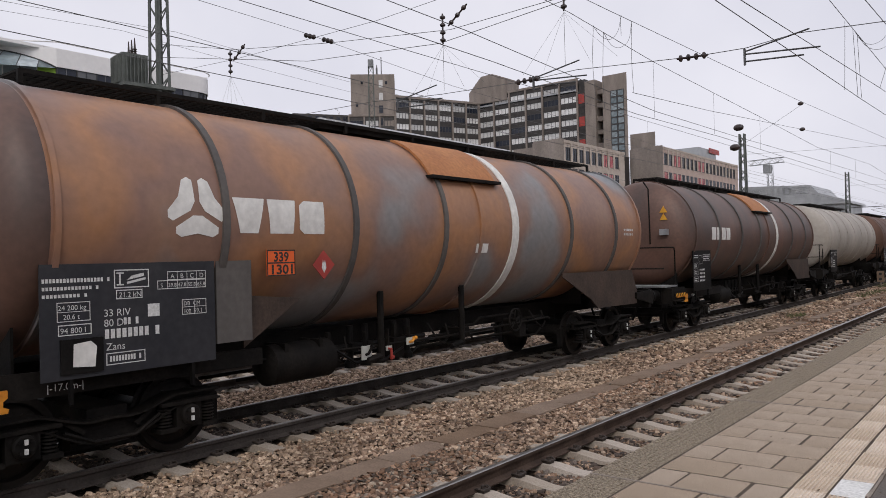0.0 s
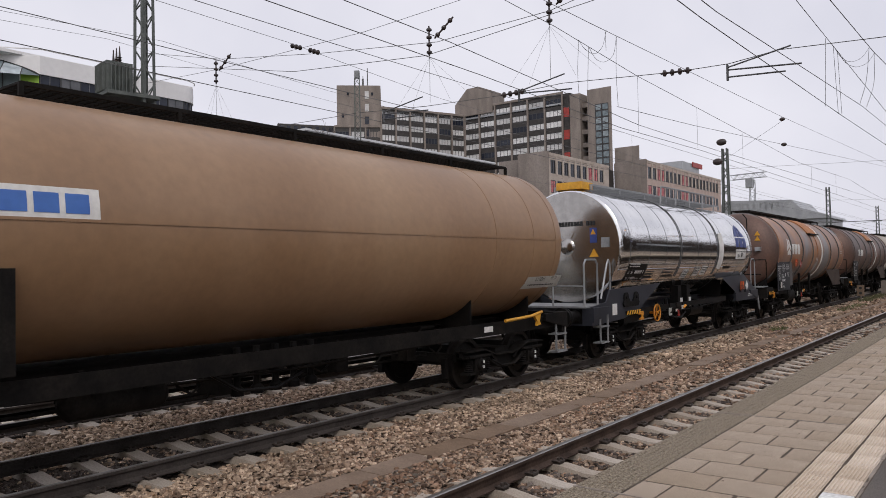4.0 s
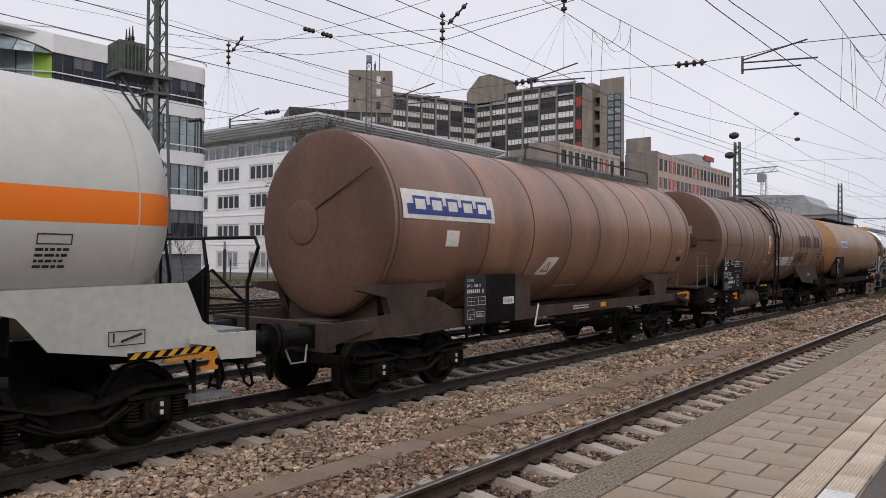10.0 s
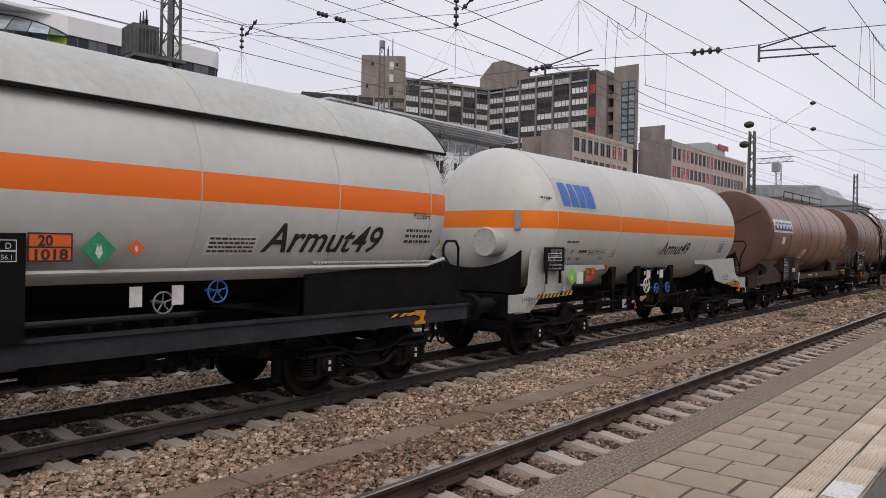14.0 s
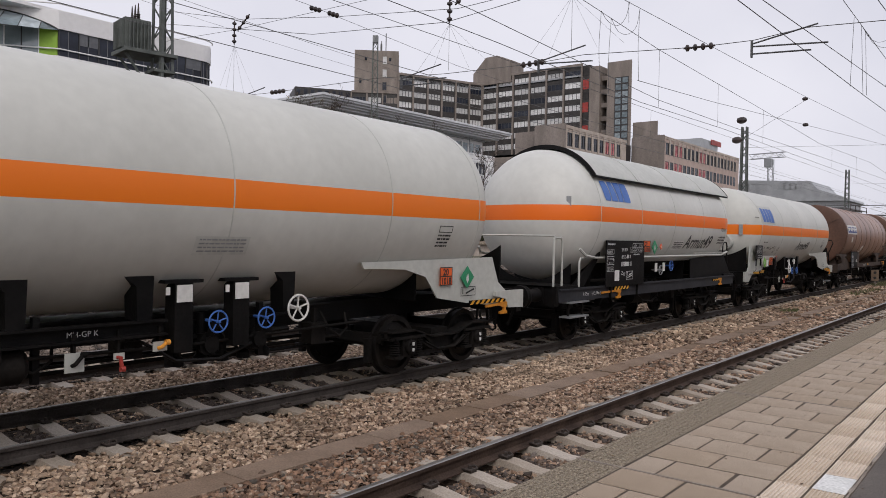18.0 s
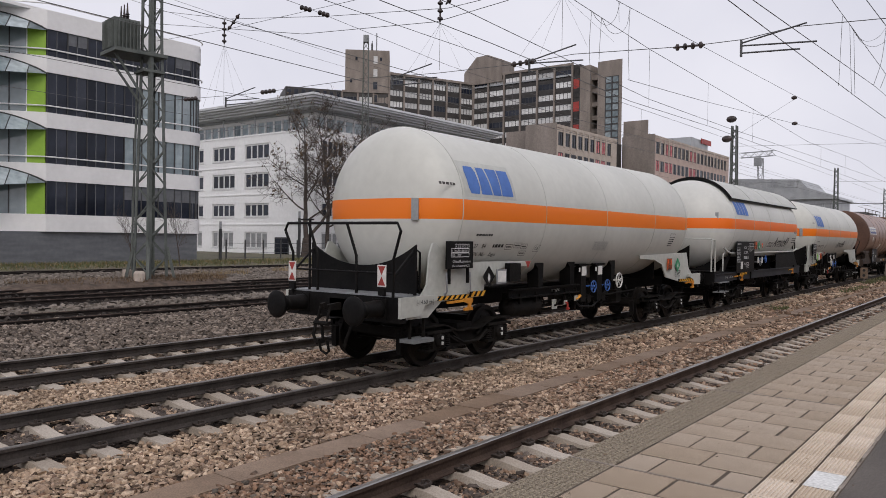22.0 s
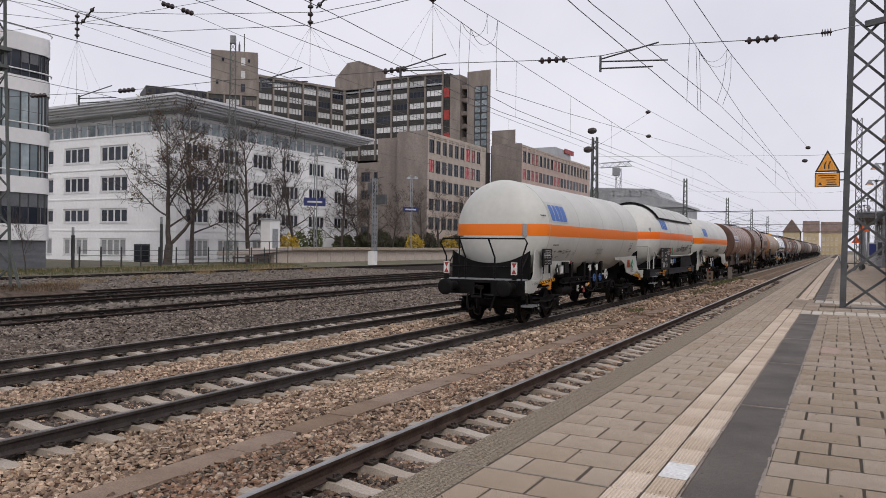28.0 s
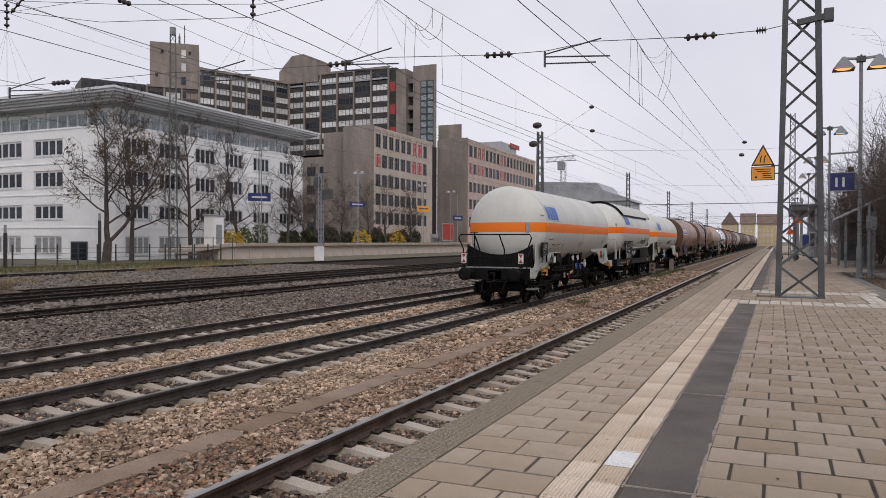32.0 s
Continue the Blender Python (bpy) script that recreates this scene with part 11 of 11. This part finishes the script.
bush2 = set_at(bare_tree("bare_thicket", 47, 6.4, 0.055, 3, "dense brown leafless thicket behind the platform", 0.5, 0, 9, 0.1, (8, 6, 4), 0.009), pose(7.6, 39.5, 0.9))
rnd = random.Random(77)
for k in range(30):
    y = 31 + k * 2.4 + rnd.uniform(-0.8, 0.8)
    x = (4.9 if y < 60 else 6.0) + rnd.uniform(0.4, 4.2) + (0.03 * y if k % 3 == 0 else 0)
    copy_thing((bush, bush2)[k % 2], pose(x, y, 0.8, 0, 0, rnd.uniform(0, 360)) @ Matrix.Scale(rnd.uniform(0.72, 1.15), 4))
rt = set_at(bare_tree("bare_tree", 55, 12.0, 0.17, 4, "bare tree overhanging the platform's rear", 0.6, 0, 2, 0.25, (7, 6, 5, 4), 0.008), pose(10.4, 37.0, 0.7))
copy_thing(rt, pose(12.5, 46.0, 0.7, 0, 0, 130))
copy_thing(rt, pose(9.0, 62.0, 0.7, 0, 0, 220) @ Matrix.Scale(0.8, 4))
g = Geo()
nx, ny = 10, 40
vs = []
for j in range(ny + 1):
    for i in range(nx + 1):
        x, y = 2.95 + i * 1.3 + (1.7 if j > 4 else 0), 23 + j * 4.0
        h = 0.72 + 0.06 * i + (1.3 * min(1, max(0, (i - 2) / 5)) if j > 1 else 0) + rnd.uniform(-0.06, 0.06) * (i > 0)
        vs.append((x, y, h))
g.add(vs, [(j * (nx + 1) + i, j * (nx + 1) + i + 1, (j + 1) * (nx + 1) + i + 1, (j + 1) * (nx + 1) + i) for j in range(ny) for i in range(nx)])
# unseen stretch of bank added behind the camera
for j in range(14):
    for i in range(8):
        q = [(5.4 + (i + a) * 1.5, -33 + (j + b) * 4.0) for a, b in ((0, 0), (1, 0), (1, 1), (0, 1))]
        h = lambda x, y: 0.72 + 1.7 * min(1.0, max(0.0, (x - 6.5) / 6.0)) + 0.12 * math.sin(x * 1.7 + y * 0.9)
        g.add([(x, y, h(x, y)) for x, y in q], [(0, 1, 2, 3)])
# unseen thickets added to block sky light and darken the tanks' reflections
for k in range(15):
    copy_thing((bush, bush2)[k % 2], pose(11.0 + 1.3 * (k % 3), -31 + k * 3.7, 1.9, 0, 0, 67 * k) @ Matrix.Scale(0.8 + 0.1 * (k % 3), 4))
solid("earth_bank", g, M["leafy_soil"], "bank of bare soil and fallen leaves, continued unseen behind the camera", "ground", kind="structure", smooth=60)


def blades(name, label, spots, material, count, hmin, hmax, w, seed, zf):
    """Loose grass blades scattered over round spots (x, y, rx, ry)."""
    rn = np.random.default_rng(seed)
    sp = np.array(spots)
    which = rn.integers(0, len(sp), count)
    a, r = rn.uniform(0, 2 * np.pi, count), np.sqrt(rn.random(count))
    x = sp[which, 0] + np.cos(a) * r * sp[which, 2]
    y = sp[which, 1] + np.sin(a) * r * sp[which, 3]
    z = np.array([zf(q) for q in x])
    h, b = rn.uniform(hmin, hmax, count), rn.uniform(0, 2 * np.pi, count)
    lean = rn.normal(0, 0.35, (count, 2)) * h[:, None]
    dx, dy = np.cos(b) * w, np.sin(b) * w
    v = np.empty((count, 3, 3))
    v[:, 0] = np.stack([x - dx, y - dy, z], 1)
    v[:, 1] = np.stack([x + dx, y + dy, z], 1)
    v[:, 2] = np.stack([x + lean[:, 0], y + lean[:, 1], z + h], 1)
    me = bpy.data.meshes.new(name)
    me.from_pydata(v.reshape(-1, 3).tolist(), [], np.arange(count * 3).reshape(-1, 3).tolist())
    me.materials.append(M[material])
    return tagged(new(name, me), label, "grass", kind="stuff")


far_spots = [(-49.3, 12 + k * 1.3, 2.0, 1.2) for k in range(38)]
blades("grass_strip", "rough green grass strip beyond the tracks", far_spots, "grass_bright", 13000, 0.06, 0.28, 0.022, 1, lambda q: ground_height(q))
blades("dry_grass", "straw-coloured dead grass in the green strip", far_spots, "dry_grass", 3600, 0.05, 0.26, 0.022, 11, lambda q: ground_height(q))
# low heap of brown soil round the mast's foot, with a pale marker stone on it
g = Geo()
rn7 = random.Random(70)
NX, NY = 16, 28
hv = []
for j in range(NY + 1):
    for i in range(NX + 1):
        u, w = i / NX * 2 - 1, j / NY * 2 - 1
        h = max(0.0, 1 - u * u) * max(0.0, 1 - w ** 4)
        hv.append((-31.0 + 1.9 * u, 17.6 + 5.2 * w, -0.20 + 0.42 * h ** 0.6 + (rn7.uniform(-0.03, 0.03) if h > 0.02 else 0)))
g.add(hv, [(j * (NX + 1) + i, j * (NX + 1) + i + 1, (j + 1) * (NX + 1) + i + 1, (j + 1) * (NX + 1) + i) for j in range(NY) for i in range(NX)])
solid("soil_heap", g, M["leafy_soil"], "low heap of brown soil and dead grass round a mast's foot", "soil", kind="structure", smooth=60)
g = Geo()
g.cyl((-30.15, 17.75, 0.08), (-30.15, 17.75, 0.47), 0.24, 8)
g.cyl((-30.15, 17.75, 0.47), (-30.15, 17.75, 0.56), 0.24, 8, 0.17)
solid("marker_stone", g, M["concrete_pale"], "pale eight-sided concrete stone beside the mast foot", "stone", smooth=0)
blades("dry_grass", "tufts of dry straw-coloured grass between the far tracks", [(-41.5, 41, 0.6, 0.9), (-38, 33, 0.8, 1.5), (-41, 46, 0.5, 0.8), (-37, 27, 1.0, 2.0), (-40, 52, 0.8, 1.4), (-46.5, 48, 1.0, 3.0), (-47, 55, 1.0, 3.0)], "dry_grass", 3000, 0.10, 0.45, 0.012, 2, lambda q: ground_height(q))
blades("dead_grass", "flattened dead grass on the soil round the mast", [(-31.0, 17.0, 1.4, 4.3), (-30.6, 20.5, 1.2, 2.0)], "litter", 3200, 0.05, 0.22, 0.014, 6, lambda q: 0.0 + 0.18 * max(0.0, 1 - ((q + 31) / 1.9) ** 2))
blades("weeds", "green weeds beside the cable duct", [(-6.7, 40 + k * 1.6, 0.3, 0.8) for k in range(4)] + [(-6.7, 28, 0.25, 0.6), (-15.6, 60, 0.4, 6)], "grass", 1100, 0.06, 0.26, 0.012, 3, lambda q: -0.22)
blades("weeds", "green weeds round two marker boards beside the tracks", [(-7.2, 50 + k * 2.2, 0.4, 1.2) for k in range(7)], "grass_bright", 2600, 0.08, 0.34, 0.02, 13, lambda q: -0.24)
mk = thing("track_marker", "weathered red-brown marker board with two dark spots", "marker", "markers beside the tracks", at=pose(-7.45, 50.5, -0.3))
plate = part("plate", Geo().box(-0.19, 0.19, -0.03, 0.03, 0.42, 1.06), M["duct"], mk, smooth=0)
for z in (0.60, 0.90):
    part("spot", Geo().cyl((0, -0.045, z), (0, -0.03, z), 0.08, 14), M["ink"], plate, "dark round spot")
part("post", Geo().box(-0.05, 0.05, 0.03, 0.09, 0, 1.0), M["concrete"], mk, smooth=0)
mk = thing("track_marker", "plain weathered grey marker stone", "marker", "markers beside the tracks", at=pose(-7.3, 59.0, -0.3))
part("stone", Geo().prism([(-0.15, 0), (0.15, 0), (0.15, 1.1), (0.1, 1.16), (-0.1, 1.16), (-0.15, 1.1)], "y", -0.09, 0.09), M["concrete"], mk, smooth=0)
blades("bank_grass", "thin dead grass and leaves along the platform's rear edge", [(3.4, 25 + k * 1.2, 0.5, 0.8) for k in range(12)], "litter", 1500, 0.03, 0.12, 0.012, 4, lambda q: 0.72)


def hedge(name, label, x, y, lx, ly, h, material, count, seed, leaf=0.10, z0=0.1):
    """A shrub of many small leaves over an uneven body, with stems inside."""
    rn = np.random.default_rng(seed)
    th = thing(name, label, "hedge", at=pose(x, y, z0))
    d = rn.normal(0, 1, (count, 3))
    d /= np.linalg.norm(d, axis=1)[:, None]
    lump = 0.75 + 0.12 * np.sin(d[:, 1] * 9 + seed) + 0.10 * np.sin(d[:, 2] * 7 + d[:, 0] * 6 + seed * 2) + 0.08 * rn.random(count)
    r = lump * (0.72 + 0.28 * rn.random(count) ** 0.5)
    c = d * r[:, None] * np.array([lx, ly, h * 0.55]) + np.array([0, 0, h * 0.48])
    u, w = rn.normal(0, leaf, (count, 3)), rn.normal(0, leaf, (count, 3))
    v = np.stack([c - u, c + w, c + u, c - w], 1).reshape(-1, 3)
    me = bpy.data.meshes.new("foliage")
    me.from_pydata(v.tolist(), [], np.arange(count * 4).reshape(-1, 4).tolist())
    me.materials.append(M[material])
    tagged(part("foliage", me, None, th), kind="stuff")
    g = Geo()
    rr = random.Random(seed)
    for k in range(14):
        g.tube([(rr.uniform(-0.3, 0.3) * lx, rr.uniform(-0.5, 0.5) * ly, 0), (rr.uniform(-0.6, 0.6) * lx, rr.uniform(-0.8, 0.8) * ly, h * rr.uniform(0.5, 0.85))], 0.03, 4, r2=0.012)
    part("stem_core", g, M["bark"], th)
    return th


for k in range(9):
    hedge("evergreen_hedge", "dark evergreen shrub behind the far platform", -59.3 + 0.3 * (k % 2), 83.5 + k * 4.6, 1.2, 2.7, 3.5 + 0.5 * (k % 3), "leaf", 2600, 100 + k)
for k, (y, h, l) in enumerate(((99.9, 4.0, 3.4), (111.5, 3.9, 3.3), (70.2, 3.4, 2.2))):
    hedge("forsythia_bush", "yellow flowering forsythia bush", -57.9, y, 0.8, l, h, "yellow_leaf", 1500, 200 + k, 0.07)
for y, h in ((76.0, 4.6), (73.0, 3.6)):
    hedge("green_shrub", "pale green budding shrub", -58.4, y, 1.0, 1.4, h, "grass", 900, int(y), 0.08)

# fence and posts before the white house
fence = thing("metal_fence", "dark steel fence with thin bars before the white house", "fence", at=pose(-51.6, 38.0, 0.05))
for k in range(13):
    part("post", Geo().box(-0.05, 0.05, k * 1.9 - 0.04, k * 1.9 + 0.04, 0, 1.75), M["frame_dark"], fence, smooth=0)
for z in (0.25, 0.65, 1.05, 1.45):
    part("rail", Geo().box(-0.02, 0.02, 0, 22.8, z - 0.015, z + 0.015), M["steel_dark"], fence, smooth=0)
kerb = Geo().box(-51.9, -51.3, 30, 61.0, -0.1, 0.16)
solid("retaining_kerb", kerb, M["dark_band"], "dark kerb at the foot of the fence", "kerb", kind="structure", smooth=0)
for y, h in ((37.0, 2.6), (45.3, 3.7)):
    ps = thing("steel_post", "dark square steel post by the fence", "post", "posts by the fence", at=pose(-51.0, y, 0.05))
    part("shaft", Geo().box(-0.09, 0.09, -0.09, 0.09, 0, h), M["frame_dark"], ps, smooth=0)
    part("cap", Geo().box(-0.07, 0.07, -0.07, 0.07, h, h + 0.6), M["galv"], ps, "pale upper tube", smooth=0)
rail = thing("wooden_rail", "low brown timber barrier among the weeds", "barrier", at=pose(-49.6, 52.5, 0.05))
for k in range(4):
    part("post", Geo().box(-0.06, 0.06, k * 1.6 - 0.06, k * 1.6 + 0.06, 0, 0.95), M["bark"], rail, smooth=0)
part("rail", Geo().box(-0.04, 0.04, -0.2, 5.0, 0.75, 0.9), M["bark"], rail, smooth=0)

# signs, lamps and a cabin on the far platform
def station_sign(x, y, z0, z1, w, post_h, label, colour="sign_blue"):
    th = thing("station_sign", label, "sign", "station signs", at=pose(x, y, 1.86, 0, 0, 58))
    part("post", Geo().cyl((0, 0.06, 0), (0, 0.06, post_h), 0.07, 8), M["galv"], th)
    bd = part("board", Geo().box(-w / 2, w / 2, -0.06, 0.0, z0 - 1.86, z1 - 1.86), M[colour], th, smooth=0)
    zc = (z0 + z1) / 2 - 1.86
    part("text_bar", Geo().box(-w * 0.34, w * 0.34, -0.072, -0.06, zc - 0.1, zc + 0.1), M["letter" if colour == "sign_blue" else "ink"], bd, smooth=0)
    return th


def at_az(a, x):
    return x / -math.tan(radians(a))


station_sign(-55.0, at_az(37.6, -55.0), 6.7, 7.65, 2.7, 11.5, "dark blue station name sign on a grey lamp post")
station_sign(-55.0, at_az(30.4, -55.0), 7.0, 7.7, 2.5, 10.5, "dark blue station name sign on a grey lamp post")
station_sign(-55.0, at_az(25.4, -55.0), 7.1, 8.1, 2.6, 9.8, "yellow departure sign on a grey lamp post", "sign_orange")
station_sign(-55.0, at_az(22.8, -55.0), 6.0, 6.9, 2.2, 9.0, "dark blue station name sign on a grey lamp post")
for a, z in ((30.4, 11.9), (25.6, 11.5), (23.4, 11.2), (37.6, 12.8)):
    lamp = thing("far_platform_lamp", "small twin lamp head on a tall pole", "street lamp", "lamps on the far platform", at=pose(-54.8, at_az(a, -54.8) + 0.4, 1.86))
    part("pole", Geo().cyl((0, 0, 0), (0, 0, z - 1.86), 0.06, 8), M["galv"], lamp)
    for s in (-1, 1):
        part("shade", Geo().lathe([(z - 2.06, 0.42), (z - 1.8, 0.3), (z - 1.66, 0.05)], "z", at=(s * 0.55, 0, 0), seg=10).beam((0, 0, z - 1.95), (s * 0.5, 0, z - 1.8), 0.06), M["galv"], lamp)
cab = thing("pale_cabin", "pale grey equipment cabin on the far platform's ramp", "cabin", at=pose(-55.0, 63.7, 1.62))
part("wall", Geo().box(-0.65, 0.65, -0.8, 0.8, 0, 3.1), M["white_panel"], cab, smooth=0)
part("roof", Geo().prism([(-0.75, 3.1), (0.75, 3.1), (0.75, 3.18), (-0.75, 3.35)], "y", -0.9, 0.9), M["galv"], cab, smooth=0)
part("door", Geo().box(0.65, 0.68, -0.4, 0.5, 0.1, 2.2), M["galv"], cab, smooth=0)
rl = thing("far_railing", "steel tube railing at the far platform's end", "railing", at=pose(-53.2, 55.5, 0.75))
for k in range(4):
    part("post", Geo().cyl((0, k * 3.0, -0.7), (0, k * 3.0, 1.7), 0.045, 6), M["steel_dark"], rl)
for z in (0.7, 1.65):
    part("rail", Geo().cyl((0, 0, z), (0, 9.0, z), 0.04, 6), M["steel_dark"], rl)
bench = thing("platform_bench", "pale metal bench on the far platform", "bench", at=pose(-55.5, 122.0, 1.86))
part("seat", Geo().box(-0.3, 0.3, -1.6, 1.6, 0.75, 0.85), M["galv"], bench, smooth=0)
part("backrest", Geo().box(-0.35, -0.28, -1.6, 1.6, 0.9, 1.5), M["galv"], bench, smooth=0)
for y in (-1.4, 0, 1.4):
    part("leg", Geo().box(-0.25, 0.25, y - 0.05, y + 0.05, 0, 0.75), M["galv"], bench, smooth=0)
case = thing("poster_case", "poster case with a red poster", "display case", at=pose(-56.3, 129.0, 1.86, 0, 0, 60))
part("frame", Geo().box(-1.3, 1.3, -0.1, 0.1, 0.3, 3.6), M["galv"], case, smooth=0)
part("poster", Geo().box(-1.15, 1.15, -0.13, -0.1, 0.5, 3.4), M["red"], case, "red poster", smooth=0)


# ---- ballast stones ----
# a rough block with a broken, smaller upper face; its underside lies hidden
ROCK_V = np.array([(-0.85, -0.8, -0.6), (0.85, -0.8, -0.6), (0.85, 0.8, -0.6), (-0.85, 0.8, -0.6), (-0.62, -0.55, 0.6), (0.62, -0.6, 0.6), (0.6, 0.55, 0.6), (-0.6, 0.6, 0.6)], float)
ROCK_F = np.array([(4, 5, 6), (4, 6, 7), (0, 1, 5), (0, 5, 4), (1, 2, 6), (1, 6, 5), (2, 3, 7), (2, 7, 6), (3, 0, 4), (3, 4, 7)])


def stones(name, label, x0, x1, y0, y1, per_m2, size, z, seed, materials, tracks=(), keep=None):
    """Broken stones lying on the bed; none on the sleepers, rails or duct covers."""
    rn = np.random.default_rng(seed)
    n = int((x1 - x0) * (y1 - y0) * per_m2)
    x, y = rn.uniform(x0, x1, n), rn.uniform(y0, y1, n)
    ok = np.ones(n, bool)
    lift = np.zeros(n)
    for tx in tracks:
        d = np.abs(x - tx)
        ph = np.abs((y + 9.0 + 0.315) % 0.63 - 0.315)
        ok &= ~((d < 1.33) & (ph < 0.12) & (rn.random(n) > np.where(d > rn.uniform(1.0, 1.2, n), 0.8, 0.02)))
        ok &= np.abs(d - GAUGE) > 0.10
        lift[(d > 0.98) & (d < 1.34) & (ph < 0.15)] = 0.024
    ok &= ~((x > -6.30) & (x < -5.86) & (rn.random(n) > 0.008))
    if keep is not None:
        ok &= keep(x, y)
    x, y, lift = x[ok], y[ok], lift[ok]
    n = len(x)
    bv, bf = ROCK_V, ROCK_F
    v = np.repeat(bv[None], n, 0) + rn.uniform(-0.40, 0.40, (n, len(bv), 3))
    s = size * rn.uniform(0.55, 1.35, n) ** 1.0
    v *= s[:, None, None] * np.stack([rn.uniform(0.8, 1.6, n), rn.uniform(0.65, 1.1, n), rn.uniform(0.5, 0.95, n)], 1)[:, None, :]
    a, b = rn.uniform(0, 6.283, n), rn.normal(0, 0.75, n)
    ca, sa, cb, sb = np.cos(a), np.sin(a), np.cos(b), np.sin(b)
    X, Y, Z = v[..., 0], v[..., 1] * cb[:, None] - v[..., 2] * sb[:, None], v[..., 1] * sb[:, None] + v[..., 2] * cb[:, None]
    zz = z(x) if callable(z) else np.full(n, z)
    zz = zz + lift + s * 0.35 + rn.uniform(-0.9, 1.0, n) * s * 0.55
    P = np.stack([X * ca[:, None] - Y * sa[:, None] + x[:, None], X * sa[:, None] + Y * ca[:, None] + y[:, None], Z + zz[:, None]], 2)
    nv, nf = len(bv), len(bf)
    faces = (bf[None] + (np.arange(n) * nv)[:, None, None]).reshape(-1)
    me = bpy.data.meshes.new(name)
    me.vertices.add(n * nv)
    me.vertices.foreach_set("co", P.reshape(-1))
    me.loops.add(n * nf * 3)
    me.loops.foreach_set("vertex_index", faces)
    me.polygons.add(n * nf)
    me.polygons.foreach_set("loop_start", np.arange(0, n * nf * 3, 3))
    me.polygons.foreach_set("loop_total", np.full(n * nf, 3))
    for m in materials:
        me.materials.append(M[m])
    if len(materials) > 1:
        patch = np.sin(x * 1.7 + 1.3 * np.sin(y * 0.9)) + 0.8 * np.sin(y * 0.63 + x * 0.4) + rn.normal(0, 0.9, n)
        me.polygons.foreach_set("material_index", np.repeat(np.where(patch > 0.5, 1, 0), nf))
    if tracks:
        # darker stones between the rails
        inner = np.zeros(n, bool)
        for tx in tracks:
            inner |= np.abs(x - tx) < 0.74
        me.materials.append(M["stone_dark"])
        idx = np.empty(n * nf, np.int32)
        me.polygons.foreach_get("material_index", idx)
        idx[np.repeat(inner & (rn.random(n) < (0.45 if tracks == (X_NEAR,) else 0.8)), nf)] = len(materials)
        me.polygons.foreach_set("material_index", idx)
    me.update(calc_edges=True)
    me.validate()
    return tagged(new(name, me), label, "ballast", kind="stuff")


seen = lambda x, y: x * x + y * y > 25.0
near_z = np.vectorize(bed_height)
stones("ballast_stones", "broken brown ballast stones of the platform track", -6.3, -2.45, 1.6, 13.0, 920, 0.0245, near_z, 1, ["stone", "stone_red"], (X_NEAR,), seen)
stones("ballast_stones", "broken brown ballast stones of the platform track", -6.3, -2.45, 13.0, 26.0, 440, 0.034, near_z, 2, ["stone", "stone_red"], (X_NEAR,))
stones("ballast_stones", "broken brown ballast stones of the platform track", -7.3, -2.45, 26.0, 50.0, 115, 0.051, near_z, 3, ["stone", "stone_red"], (X_NEAR,))
stones("ballast_stones", "pale grey-brown ballast stones between the goods tracks", -14.4, -6.3, 2.5, 16.0, 720, 0.0255, near_z, 4, ["stone_beige", "stone"], (X_TRAIN, X_B))
stones("ballast_stones", "pale grey-brown ballast stones between the goods tracks", -14.4, -6.3, 16.0, 34.0, 190, 0.043, near_z, 5, ["stone_beige", "stone"], (X_TRAIN, X_B))
stones("ballast_stones", "grey-brown ballast stones farther along the tracks", -14.4, -2.45, 34.0, 62.0, 42, 0.068, near_z, 15, ["stone", "stone_beige"], (X_NEAR, X_TRAIN, X_B), lambda x, y: (x < -6.3) | (y > 50))
sh_z = lambda q: np.where(q > -15.4, -0.202, np.where(q > -18.0, -0.202 + 0.075 * (-15.4 - q) / 2.6, -0.125))
stones("ballast_stones", "coarse grey stones on the raised shoulder", -19.4, -14.4, 5.0, 34.0, 310, 0.039, sh_z, 6, ["stone_grey"])
stones("ballast_stones", "coarse grey stones on the raised shoulder", -19.4, -14.4, 34.0, 70.0, 85, 0.068, sh_z, 7, ["stone_grey"])
stones("ballast_stones", "pale grey stones between the far tracks", -44.0, -19.4, 8.0, 60.0, 50, 0.07, lambda q: np.where(q > -29.5, -0.19, -0.165), 8, ["stone_pale"], (), lambda x, y: ((x > -24.2) | (x < -30.6)) & (x < -22.2))
stones("ballast_stones", "near-black stones along the older tracks", -30.6, -19.4, 8.0, 60.0, 25, 0.06, -0.165, 9, ["stone_black"], (), lambda x, y: ((x > -22.2) | (x < -24.2)) & (np.abs(np.abs(x - X_C) - GAUGE) > 0.1) & (np.abs(np.abs(x - X_D) - GAUGE) > 0.1))


# ---- what moves ----
def motions():
    """The train runs along its track and its wheels turn."""
    tt = [r[0] for r in TRAIN_WAY]
    ss = [r[1] for r in TRAIN_WAY]
    fine = [i * 0.02 for i in range(1601)]
    way = np.interp(fine, tt, ss)
    turns, last = [(0.0, 0.0)], 0.0
    for t, s in zip(fine, way):
        if s - last > 0.62:
            turns.append((t, s))
            last = s
    turns.append((32.0, float(way[-1])))
    wheel_rows = [(t, -math.degrees(s / R_WHEEL)) for t, s in turns]
    for th, u, wheels in WAGONS:
        walk(th, [(t, pose(X_TRAIN, s + u, 0)) for t, s in TRAIN_WAY])
        for w in wheels:
            y = w.location.y
            walk(w, [(t, pose(0, y, R_WHEEL, a)) for t, a in wheel_rows])


motions()
